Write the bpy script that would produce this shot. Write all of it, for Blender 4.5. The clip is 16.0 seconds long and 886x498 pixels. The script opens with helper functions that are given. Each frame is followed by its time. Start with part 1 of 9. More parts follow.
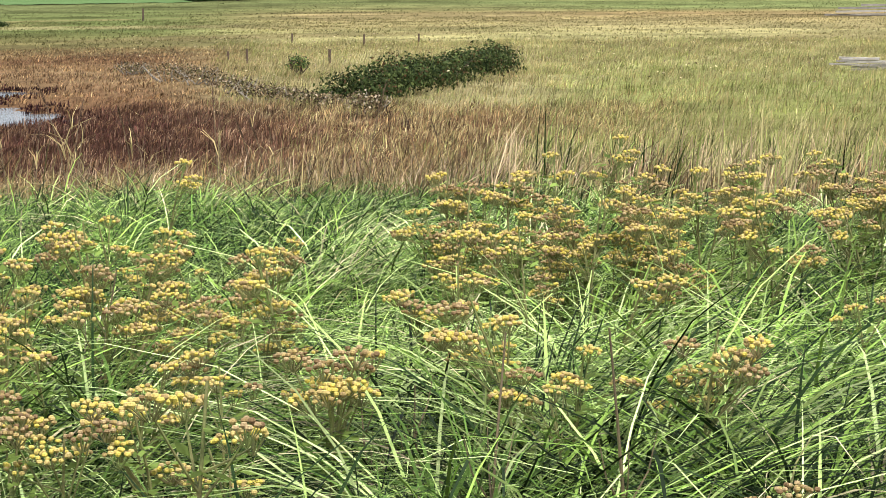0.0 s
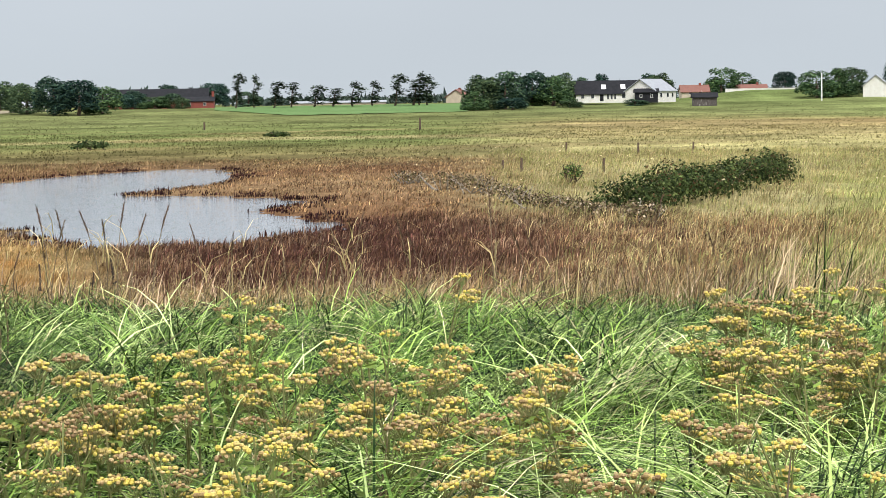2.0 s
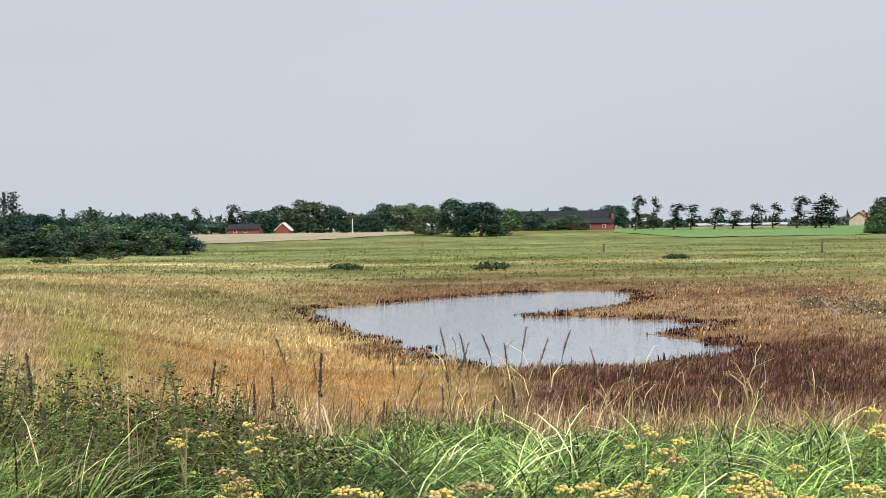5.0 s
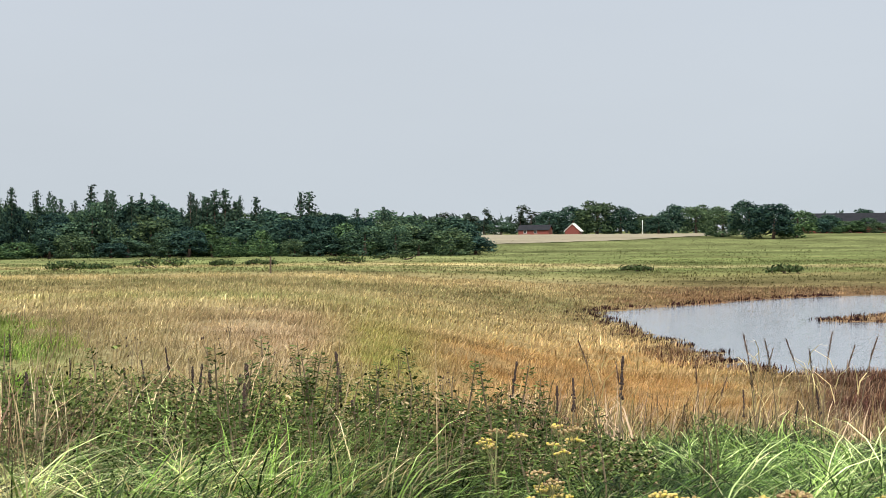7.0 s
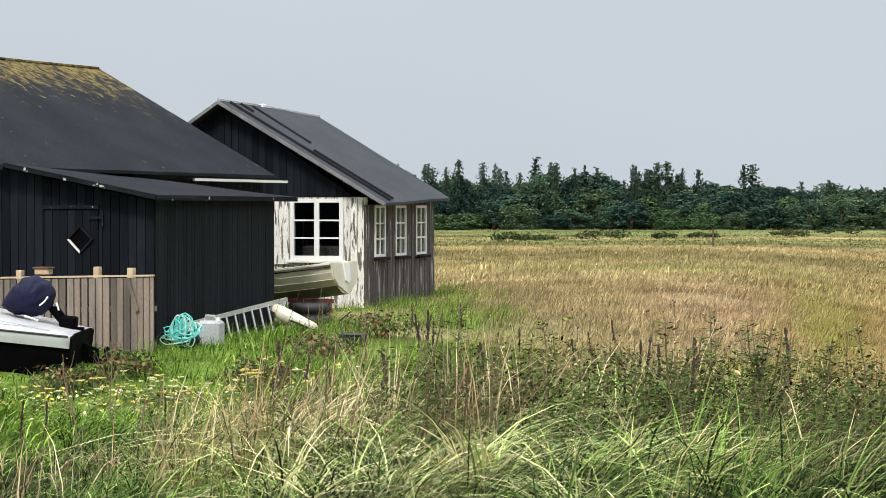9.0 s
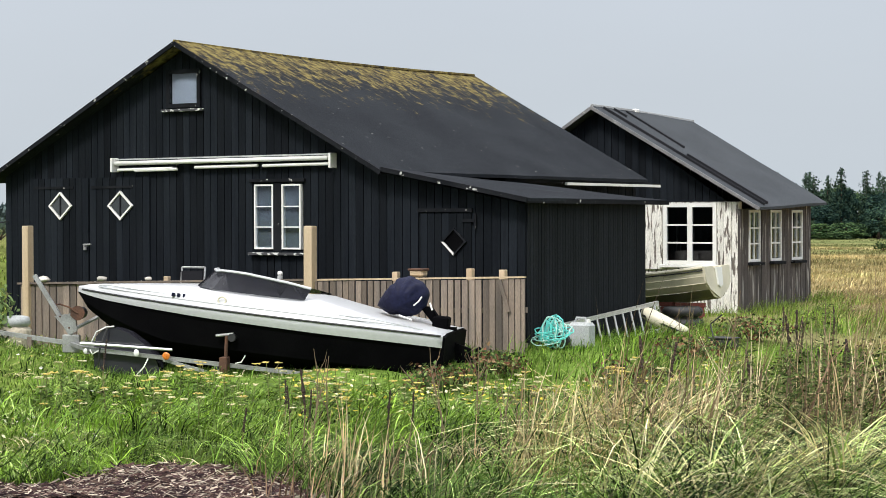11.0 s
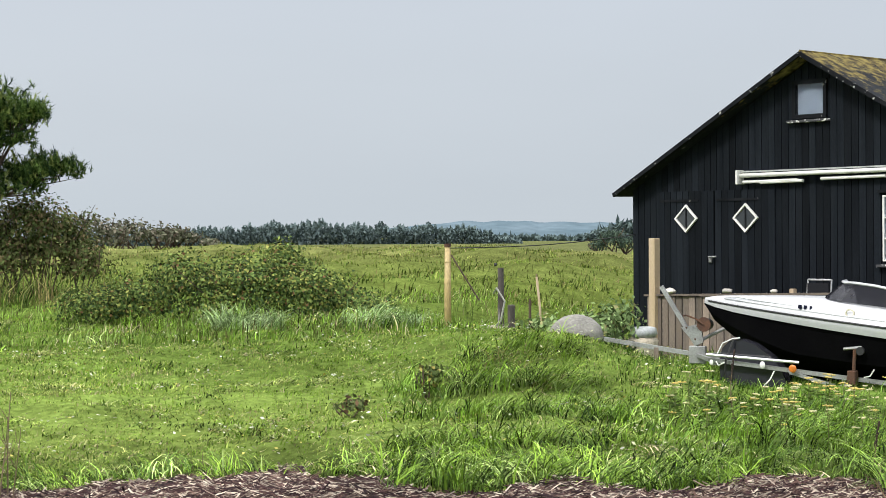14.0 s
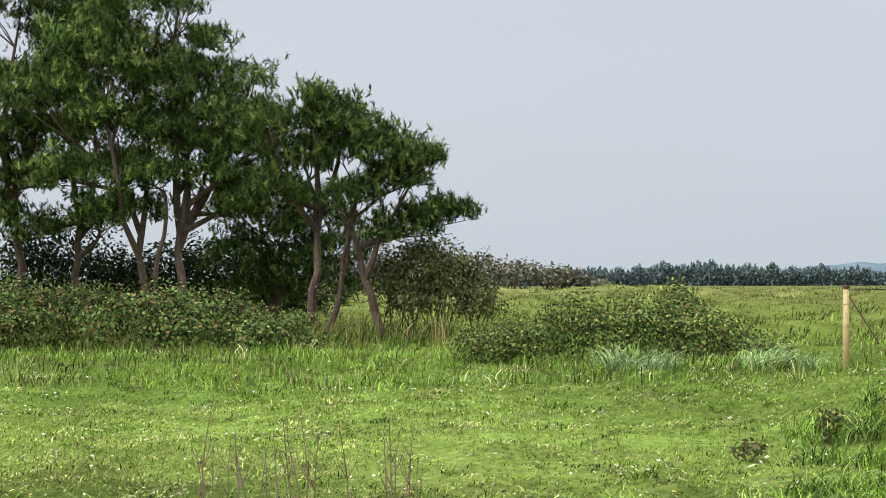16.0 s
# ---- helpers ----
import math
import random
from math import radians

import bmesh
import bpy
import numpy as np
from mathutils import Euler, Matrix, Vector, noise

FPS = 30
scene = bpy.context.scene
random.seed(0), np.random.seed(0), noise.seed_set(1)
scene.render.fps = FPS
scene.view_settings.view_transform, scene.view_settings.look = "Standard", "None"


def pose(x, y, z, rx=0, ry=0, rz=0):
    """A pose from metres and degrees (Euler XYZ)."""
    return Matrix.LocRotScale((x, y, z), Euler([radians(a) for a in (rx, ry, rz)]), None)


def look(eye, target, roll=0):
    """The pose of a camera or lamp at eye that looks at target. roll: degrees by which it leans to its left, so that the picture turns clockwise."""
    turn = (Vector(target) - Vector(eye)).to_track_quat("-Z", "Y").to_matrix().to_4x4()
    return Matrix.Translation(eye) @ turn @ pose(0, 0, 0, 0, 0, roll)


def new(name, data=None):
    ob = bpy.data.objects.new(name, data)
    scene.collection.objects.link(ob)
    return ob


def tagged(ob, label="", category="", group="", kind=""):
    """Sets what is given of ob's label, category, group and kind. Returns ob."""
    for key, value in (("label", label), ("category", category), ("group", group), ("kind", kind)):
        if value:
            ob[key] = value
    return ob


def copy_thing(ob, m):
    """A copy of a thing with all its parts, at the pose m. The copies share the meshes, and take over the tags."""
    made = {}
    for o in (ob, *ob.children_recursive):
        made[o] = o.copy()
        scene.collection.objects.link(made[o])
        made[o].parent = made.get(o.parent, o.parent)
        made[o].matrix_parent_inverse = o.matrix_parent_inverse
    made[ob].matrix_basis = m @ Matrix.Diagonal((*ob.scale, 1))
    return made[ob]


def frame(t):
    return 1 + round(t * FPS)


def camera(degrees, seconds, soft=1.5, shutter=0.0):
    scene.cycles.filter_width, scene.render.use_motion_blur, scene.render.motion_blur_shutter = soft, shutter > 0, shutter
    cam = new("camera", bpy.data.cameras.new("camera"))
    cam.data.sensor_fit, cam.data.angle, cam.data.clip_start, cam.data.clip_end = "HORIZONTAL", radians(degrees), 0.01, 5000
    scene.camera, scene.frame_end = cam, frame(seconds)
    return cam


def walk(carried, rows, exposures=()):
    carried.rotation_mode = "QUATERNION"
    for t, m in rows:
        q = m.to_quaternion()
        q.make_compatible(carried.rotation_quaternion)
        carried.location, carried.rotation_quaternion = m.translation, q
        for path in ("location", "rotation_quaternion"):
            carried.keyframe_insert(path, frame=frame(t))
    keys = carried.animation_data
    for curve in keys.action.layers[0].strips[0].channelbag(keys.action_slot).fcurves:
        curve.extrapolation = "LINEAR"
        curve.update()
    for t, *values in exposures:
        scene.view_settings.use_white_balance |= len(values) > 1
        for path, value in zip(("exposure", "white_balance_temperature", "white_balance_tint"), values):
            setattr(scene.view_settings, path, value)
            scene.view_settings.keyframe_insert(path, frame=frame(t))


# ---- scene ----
# the camera: one person turns on the spot with a long lens
CAMERA_PATH = [  # seconds, x, y, z, azimuth, pitch, roll (degrees)
    (0.0, 0.111, 0.011, 1.676, 0.000, -7.633, -0.569),
    (0.5, 0.110, 0.012, 1.677, -1.603, -7.184, -0.671),
    (1.0, 0.099, 0.019, 1.679, -3.652, -6.508, -0.999),
    (1.5, 0.090, 0.024, 1.693, -5.883, -5.550, -1.077),
    (2.0, 0.088, 0.010, 1.713, -8.006, -4.368, -0.974),
    (2.5, 0.087, 0.018, 1.725, -9.799, -3.170, -0.821),
    (3.0, 0.085, 0.048, 1.747, -11.390, -2.157, -0.634),
    (3.5, 0.086, 0.060, 1.744, -13.091, -1.446, -0.544),
    (4.0, 0.078, 0.067, 1.747, -15.081, -1.028, -0.569),
    (4.5, 0.058, 0.071, 1.749, -17.323, -0.803, -0.683),
    (4.7, 0.053, 0.070, 1.746, -18.265, -0.722, -0.732),
    (6.8, -0.023, 0.005, 1.768, -27.207, -0.461, -0.485),
    (7.0, -0.038, -0.010, 1.761, -28.119, -0.500, -0.406),
    (7.5, -0.053, -0.049, 1.758, -30.785, -0.646, -0.291),
    (8.0, -0.067, -0.057, 1.756, -33.987, -0.870, -0.269),
    (8.5, -0.061, -0.071, 1.762, -37.504, -1.110, -0.190),
    (9.0, -0.058, -0.081, 1.774, -41.056, -1.259, -0.034),
    (9.5, -0.064, -0.077, 1.749, -44.388, -1.309, -0.150),
    (9.7, -0.070, -0.082, 1.750, -45.594, -1.303, -0.088),
    (11.8, 0.084, 0.033, 1.635, -56.387, -0.663, -0.378),
    (12.0, 0.076, 0.037, 1.638, -57.604, -0.608, -0.413),
    (12.5, 0.038, 0.018, 1.628, -60.773, -0.436, -0.426),
    (13.0, -0.041, 0.030, 1.630, -64.092, -0.364, -0.461),
    (13.5, -0.066, 0.014, 1.627, -67.262, -0.385, -0.389),
    (14.0, -0.084, -0.004, 1.627, -70.313, -0.416, -0.391),
    (14.5, -0.091, -0.024, 1.623, -73.302, -0.359, -0.330),
    (15.0, -0.130, -0.026, 1.634, -76.257, -0.166, -0.262),
    (15.5, -0.143, -0.030, 1.632, -79.064, 0.257, -0.177),
    (16.0, -0.157, -0.047, 1.626, -81.730, 0.840, -0.162),
]
cam = camera(25.63, 16.0, soft=0.5)
walk(cam, [(t, pose(x, y, z, 90 + pitch, 0, -az) @ pose(0, 0, 0, 0, 0, roll)) for t, x, y, z, az, pitch, roll in CAMERA_PATH],
     exposures=((0.0, 0.6), (16.0, 0.6)))

# ---- light: an overcast day ----
world = bpy.data.worlds.new("overcast_sky")
scene.world = world
world.use_nodes = True
wn, wl = world.node_tree.nodes, world.node_tree.links
wn.clear()
w_out = wn.new("ShaderNodeOutputWorld")
w_bg = wn.new("ShaderNodeBackground")
w_sky = wn.new("ShaderNodeTexSky")
w_sky.sky_type, w_sky.sun_disc = "NISHITA", False
w_sky.sun_elevation, w_sky.sun_rotation = radians(48), radians(-150)
w_sky.air_density, w_sky.dust_density, w_sky.ozone_density = 1.2, 6.0, 1.5
w_scale = wn.new("ShaderNodeMix")
w_scale.data_type, w_scale.blend_type = "RGBA", "MULTIPLY"
w_scale.inputs["Factor"].default_value = 1.0
w_scale.inputs["B"].default_value = (0.10, 0.10, 0.10, 1)
w_co = wn.new("ShaderNodeTexCoord")
w_sep = wn.new("ShaderNodeSeparateXYZ")
w_ramp = wn.new("ShaderNodeValToRGB")  # cloud cover, three times as bright overhead as at the horizon
w_ramp.color_ramp.elements[0].position, w_ramp.color_ramp.elements[0].color = 0.0, (0.425, 0.470, 0.512, 1)
w_ramp.color_ramp.elements[1].position, w_ramp.color_ramp.elements[1].color = 1.0, (1.72, 1.745, 1.77, 1)
e_mid = w_ramp.color_ramp.elements.new(0.22)
e_mid.color = (0.425, 0.460, 0.525, 1)
w_noise = wn.new("ShaderNodeTexNoise")
w_noise.inputs["Scale"].default_value, w_noise.inputs["Detail"].default_value = 2.6, 6
w_map = wn.new("ShaderNodeMapping")
w_map.inputs["Scale"].default_value = (1, 1, 4)
w_nr = wn.new("ShaderNodeMapRange")
w_nr.inputs["To Min"].default_value, w_nr.inputs["To Max"].default_value = 0.93, 1.07
w_cl = wn.new("ShaderNodeMix")
w_cl.data_type, w_cl.blend_type = "RGBA", "MULTIPLY"
w_cl.inputs["Factor"].default_value = 1.0
w_mix = wn.new("ShaderNodeMix")
w_mix.data_type = "RGBA"
w_mix.inputs["Factor"].default_value = 0.88
wl.new(w_co.outputs["Generated"], w_sep.inputs[0])
wl.new(w_sep.outputs["Z"], w_ramp.inputs["Fac"])
wl.new(w_co.outputs["Generated"], w_map.inputs[0])
wl.new(w_map.outputs[0], w_noise.inputs["Vector"])
wl.new(w_noise.outputs["Fac"], w_nr.inputs["Value"])
wl.new(w_ramp.outputs["Color"], w_cl.inputs["A"])
wl.new(w_nr.outputs[0], w_cl.inputs["B"])
wl.new(w_sky.outputs["Color"], w_scale.inputs["A"])
wl.new(w_scale.outputs["Result"], w_mix.inputs["A"])
wl.new(w_cl.outputs["Result"], w_mix.inputs["B"])
wl.new(w_mix.outputs["Result"], w_bg.inputs["Color"])
w_bg.inputs["Strength"].default_value = 1.0
wl.new(w_bg.outputs[0], w_out.inputs[0])
sun = new("sun", bpy.data.lights.new("sun", "SUN"))
sun.data.energy, sun.data.angle, sun.data.color = 2.0, radians(10), (1.0, 0.965, 0.91)
sun.matrix_world = look((0, 0, 0), (-0.30, 0.62, -0.80))


# ---- materials ----
def nodes_of(name):
    m = bpy.data.materials.new(name)
    m.use_nodes = True
    nt = m.node_tree
    return m, nt.nodes, nt.links, nt.nodes["Principled BSDF"]


def surface(name, color, second=None, scale=4.0, stretch=(1, 1, 1), rough=0.7, metal=0.0, bump=0.2, fine=60.0, spread=0.25,
            per_object=0.0, spots=None, spot_scale=3.0, spot_at=0.62, spec=0.5):
    """A weathered surface: two colours mixed by broad noise, fine grain in value and relief, and stains of a third colour."""
    m, n, l, b = nodes_of(name)
    second = second or tuple(c * 0.7 for c in color)
    co = n.new("ShaderNodeTexCoord")
    mp = n.new("ShaderNodeMapping")
    mp.inputs["Scale"].default_value = stretch
    l.new(co.outputs["Object"], mp.inputs[0])
    broad = n.new("ShaderNodeTexNoise")
    broad.inputs["Scale"].default_value, broad.inputs["Detail"].default_value = scale, 5
    grain = n.new("ShaderNodeTexNoise")
    grain.inputs["Scale"].default_value, grain.inputs["Detail"].default_value = fine, 4
    l.new(mp.outputs[0], broad.inputs["Vector"])
    l.new(mp.outputs[0], grain.inputs["Vector"])
    ramp = n.new("ShaderNodeMapRange")
    ramp.inputs["From Min"].default_value, ramp.inputs["From Max"].default_value = 0.35, 0.65
    l.new(broad.outputs["Fac"], ramp.inputs["Value"])
    mix = n.new("ShaderNodeMix")
    mix.data_type = "RGBA"
    mix.inputs["A"].default_value, mix.inputs["B"].default_value = (*color, 1), (*second, 1)
    l.new(ramp.outputs[0], mix.inputs["Factor"])
    val = n.new("ShaderNodeMapRange")
    val.inputs["To Min"].default_value, val.inputs["To Max"].default_value = 1 - spread, 1 + spread
    val.inputs["From Min"].default_value, val.inputs["From Max"].default_value = 0.3, 0.7
    l.new(grain.outputs["Fac"], val.inputs["Value"])
    mul = n.new("ShaderNodeMix")
    mul.data_type, mul.blend_type = "RGBA", "MULTIPLY"
    mul.inputs["Factor"].default_value = 1.0
    l.new(mix.outputs["Result"], mul.inputs["A"])
    l.new(val.outputs[0], mul.inputs["B"])
    last = mul.outputs["Result"]
    if per_object:
        info = n.new("ShaderNodeObjectInfo")
        r = n.new("ShaderNodeMapRange")
        r.inputs["To Min"].default_value, r.inputs["To Max"].default_value = 1 - per_object, 1 + per_object
        l.new(info.outputs["Random"], r.inputs["Value"])
        m2 = n.new("ShaderNodeMix")
        m2.data_type, m2.blend_type = "RGBA", "MULTIPLY"
        m2.inputs["Factor"].default_value = 1.0
        l.new(last, m2.inputs["A"])
        l.new(r.outputs[0], m2.inputs["B"])
        last = m2.outputs["Result"]
    if spots:
        sn = n.new("ShaderNodeTexNoise")
        sn.inputs["Scale"].default_value, sn.inputs["Detail"].default_value = spot_scale, 8
        l.new(mp.outputs[0], sn.inputs["Vector"])
        sr = n.new("ShaderNodeMapRange")
        sr.inputs["From Min"].default_value, sr.inputs["From Max"].default_value = spot_at, spot_at + 0.05
        l.new(sn.outputs["Fac"], sr.inputs["Value"])
        m3 = n.new("ShaderNodeMix")
        m3.data_type = "RGBA"
        m3.inputs["B"].default_value = (*spots, 1)
        l.new(sr.outputs[0], m3.inputs["Factor"])
        l.new(last, m3.inputs["A"])
        last = m3.outputs["Result"]
    l.new(last, b.inputs["Base Color"])
    b.inputs["Roughness"].default_value, b.inputs["Metallic"].default_value = rough, metal
    b.inputs["Specular IOR Level"].default_value = spec
    if bump:
        bp = n.new("ShaderNodeBump")
        bp.inputs["Strength"].default_value, bp.inputs["Distance"].default_value = bump, 0.02
        l.new(grain.outputs["Fac"], bp.inputs["Height"])
        l.new(bp.outputs[0], b.inputs["Normal"])
    return m


def plant(name, rough=0.6, through_light=0.22, spread=0.38, patch=0.25, patch_scale=0.6, gloss=0.04):
    """Leaves and blades: each takes its colour from the mesh (its species', with shade or haze where put in), varied
    leaf by leaf and patch by patch.
    """
    m, n, l, b = nodes_of(name)
    at = n.new("ShaderNodeAttribute")
    at.attribute_name = "mesh_colour"
    geo = n.new("ShaderNodeNewGeometry")
    r = n.new("ShaderNodeMapRange")
    r.inputs["To Min"].default_value, r.inputs["To Max"].default_value = 1 - spread, 1 + spread
    l.new(geo.outputs["Random Per Island"], r.inputs["Value"])
    co = n.new("ShaderNodeTexCoord")
    no = n.new("ShaderNodeTexNoise")
    no.inputs["Scale"].default_value, no.inputs["Detail"].default_value = patch_scale, 3
    l.new(co.outputs["Object"], no.inputs["Vector"])
    r2 = n.new("ShaderNodeMapRange")
    r2.inputs["From Min"].default_value, r2.inputs["From Max"].default_value = 0.3, 0.7
    r2.inputs["To Min"].default_value, r2.inputs["To Max"].default_value = 1 - patch, 1 + patch
    l.new(no.outputs["Fac"], r2.inputs["Value"])
    mm = n.new("ShaderNodeMath")
    mm.operation = "MULTIPLY"
    l.new(r.outputs[0], mm.inputs[0])
    l.new(r2.outputs[0], mm.inputs[1])
    mul = n.new("ShaderNodeMix")
    mul.data_type, mul.blend_type = "RGBA", "MULTIPLY"
    mul.inputs["Factor"].default_value = 1.0
    l.new(at.outputs["Color"], mul.inputs["A"])
    info = n.new("ShaderNodeObjectInfo")
    r3 = n.new("ShaderNodeMapRange")
    r3.inputs["To Min"].default_value, r3.inputs["To Max"].default_value = 0.78, 1.25
    l.new(info.outputs["Random"], r3.inputs["Value"])
    m4 = n.new("ShaderNodeMath")
    m4.operation = "MULTIPLY"
    l.new(mm.outputs[0], m4.inputs[0])
    l.new(r3.outputs[0], m4.inputs[1])
    l.new(m4.outputs[0], mul.inputs["B"])
    l.new(mul.outputs["Result"], b.inputs["Base Color"])
    b.inputs["Roughness"].default_value = rough
    b.inputs["Specular IOR Level"].default_value = gloss
    tr = n.new("ShaderNodeBsdfTranslucent")
    l.new(mul.outputs["Result"], tr.inputs["Color"])
    ms = n.new("ShaderNodeMixShader")
    ms.inputs[0].default_value = through_light
    l.new(b.outputs[0], ms.inputs[1])
    l.new(tr.outputs[0], ms.inputs[2])
    l.new(ms.outputs[0], n["Material Output"].inputs["Surface"])
    return m


def glass_material(name, tint=(0.8, 0.85, 0.85)):
    m, n, l, b = nodes_of(name)
    b.inputs["Base Color"].default_value = (*tint, 1)
    b.inputs["Roughness"].default_value, b.inputs["IOR"].default_value = 0.03, 1.45
    b.inputs["Transmission Weight"].default_value = 1.0
    return m


M = {
    "black_board": surface("black_tarred_board", (0.0075, 0.0096, 0.0130), (0.0112, 0.0138, 0.0178), 1.2, (6, 6, 0.6), 0.7, bump=0.35, fine=30, per_object=0.4, spec=0.06),
    "black_trim": surface("black_trim", (0.006, 0.007, 0.009), (0.014, 0.015, 0.018), 2.0, rough=0.75, spec=0.08, spots=(0.45, 0.45, 0.43), spot_scale=11, spot_at=0.665),
    "flaking": surface("flaking_paint", (0.03, 0.032, 0.036), (0.05, 0.05, 0.055), 3.0, (1, 1, 2), 0.7, bump=0.3, spots=(0.62, 0.62, 0.60), spot_scale=9, spot_at=0.52),
    "felt_wall": surface("black_felt_wall", (0.0165, 0.0190, 0.0225), (0.0130, 0.0150, 0.0180), 1.2, (4, 4, 0.8), 0.8, bump=0.4, fine=40, per_object=0.16, spec=0.08),
    "felt": surface("roofing_felt", (0.021, 0.024, 0.029), (0.014, 0.016, 0.020), 0.9, (1, 1, 1), 0.9, bump=0.5, fine=45, spread=0.4, spots=(0.13, 0.13, 0.12), spot_scale=9, spot_at=0.70, spec=0.08),
    "felt_grey": surface("grey_roofing_felt", (0.046, 0.052, 0.060), (0.034, 0.039, 0.046), 1.2, (1, 1, 1), 0.85, bump=0.4, fine=80, spread=0.15, spec=0.25),
    "grey_board": surface("weathered_grey_board", (0.092, 0.077, 0.071), (0.052, 0.044, 0.042), 2.0, (6, 6, 0.5), 0.85, bump=0.5, fine=40, per_object=0.25, spots=(0.34, 0.32, 0.30), spot_scale=2.2, spot_at=0.60),
    "peeling": surface("peeling_white_paint", (0.80, 0.79, 0.75), (0.66, 0.64, 0.59), 2.0, (5, 5, 0.7), 0.7, bump=0.4, fine=30, per_object=0.08, spots=(0.13, 0.11, 0.095), spot_scale=4.5, spot_at=0.54),
    "white": surface("white_paint", (0.80, 0.80, 0.78), (0.72, 0.72, 0.69), 3.0, rough=0.5, bump=0.08, spread=0.06),
    "fence": surface("weathered_fence_wood", (0.23, 0.18, 0.145), (0.14, 0.115, 0.10), 1.6, (5, 5, 0.5), 0.85, bump=0.5, fine=40, per_object=0.42),
    "new_wood": surface("fresh_pine_wood", (0.52, 0.41, 0.28), (0.44, 0.33, 0.21), 2.0, (5, 5, 0.5), 0.65, bump=0.2, fine=40, spread=0.15, per_object=0.08),
    "hull_white": surface("white_gelcoat", (0.54, 0.55, 0.57), (0.49, 0.50, 0.52), 1.2, rough=0.28, bump=0.02, spread=0.04, fine=20),
    "hull_black": surface("black_antifouling", (0.0015, 0.0015, 0.002), (0.003, 0.003, 0.0035), 2.0, rough=0.8, bump=0.1, spec=0.03),
    "rubber": surface("black_rubber", (0.02, 0.02, 0.022), rough=0.6, bump=0.1),
    "tinted": surface("smoked_windscreen", (0.03, 0.03, 0.04), (0.04, 0.04, 0.05), 2.0, rough=0.12, bump=0.0, spread=0.05),
    "cover": surface("navy_canvas_cover", (0.009, 0.011, 0.036), (0.006, 0.007, 0.022), 3.0, rough=0.6, bump=0.3, fine=25, spec=0.15),
    "galv": surface("galvanised_steel", (0.42, 0.43, 0.43), (0.30, 0.30, 0.30), 4.0, rough=0.5, metal=0.6, bump=0.15, spread=0.2, spots=(0.20, 0.12, 0.07), spot_scale=5, spot_at=0.68),
    "rust": surface("rusty_iron", (0.12, 0.055, 0.03), (0.07, 0.04, 0.03), 8.0, rough=0.9, bump=0.4),
    "orange": surface("orange_reflector", (0.75, 0.22, 0.03), rough=0.3, bump=0.0),
    "bleached": surface("bleached_wood", (0.34, 0.31, 0.27), (0.21, 0.19, 0.165), 3.0, rough=0.9, bump=0.2, per_object=0.3),
    "rope": surface("turquoise_rope", (0.10, 0.56, 0.50), (0.16, 0.66, 0.62), 5.0, rough=0.7, bump=0.4, fine=120, spread=0.2),
    "plastic_grey": surface("grey_plastic", (0.42, 0.44, 0.45), (0.34, 0.36, 0.36), 3.0, rough=0.5, bump=0.1),
    "alu": surface("aluminium", (0.66, 0.67, 0.67), (0.55, 0.55, 0.56), 5.0, rough=0.4, metal=0.7, bump=0.05),
    "cream": surface("cream_gelcoat", (0.68, 0.64, 0.50), (0.56, 0.52, 0.40), 2.0, rough=0.4, bump=0.05, spread=0.08),
    "stone": surface("field_stone", (0.25, 0.24, 0.215), (0.16, 0.155, 0.14), 4.0, rough=0.85, bump=0.5, fine=30, per_object=0.3),
    "bark": surface("pine_bark", (0.115, 0.076, 0.052), (0.055, 0.038, 0.030), 3.0, (1, 1, 0.35), 0.9, bump=0.7, fine=18, spread=0.35),
    "dry_stem": surface("dry_stem", (0.20, 0.15, 0.085), (0.12, 0.085, 0.05), 5.0, rough=0.8, bump=0.1),
    "verge": surface("grey_verge_board", (0.19, 0.19, 0.195), (0.13, 0.13, 0.135), 3.0, rough=0.8, bump=0.3, spots=(0.34, 0.34, 0.33), spot_scale=9, spot_at=0.64),
    "brick": surface("red_brick_far", (0.24, 0.055, 0.04), (0.17, 0.05, 0.04), 3.0, rough=0.85, bump=0.1),
    "tile_red": surface("red_roof_tile", (0.19, 0.075, 0.055), (0.15, 0.065, 0.05), 2.0, rough=0.8, bump=0.2),
    "slate": surface("dark_roof", (0.014, 0.015, 0.018), (0.022, 0.022, 0.026), 1.0, rough=0.8, bump=0.1, spec=0.1),
    "grey_roof": surface("grey_sheet_roof", (0.28, 0.30, 0.33), (0.24, 0.25, 0.28), 1.0, rough=0.6, bump=0.1),
    "render": surface("pale_render", (0.70, 0.69, 0.66), (0.62, 0.60, 0.56), 1.0, rough=0.8, bump=0.1),
    "beige": surface("beige_render", (0.50, 0.42, 0.32), (0.42, 0.36, 0.28), 1.0, rough=0.8, bump=0.1),
    "dark_glass": surface("dark_window_pane", (0.03, 0.035, 0.04), (0.05, 0.055, 0.06), 1.0, rough=0.08, bump=0.0),
    "glass": glass_material("window_glass", (0.45, 0.52, 0.58)),
    "blade": plant("grass_blade", rough=0.5, through_light=0.14, spread=0.62, gloss=0.03),
    "field_blade": plant("field_blade", rough=0.7, through_light=0.22, spread=0.32, patch=0.22, patch_scale=0.35, gloss=0.01),
    "leaf": plant("leaf", rough=0.6, through_light=0.2, spread=0.5, gloss=0.02),
    "far_leaf": plant("far_leaf", rough=0.9, through_light=0.15, spread=0.22, gloss=0.0, patch_scale=0.35),
    "needle": plant("needle", rough=0.6, through_light=0.15, spread=0.45, patch=0.3, gloss=0.02),
}


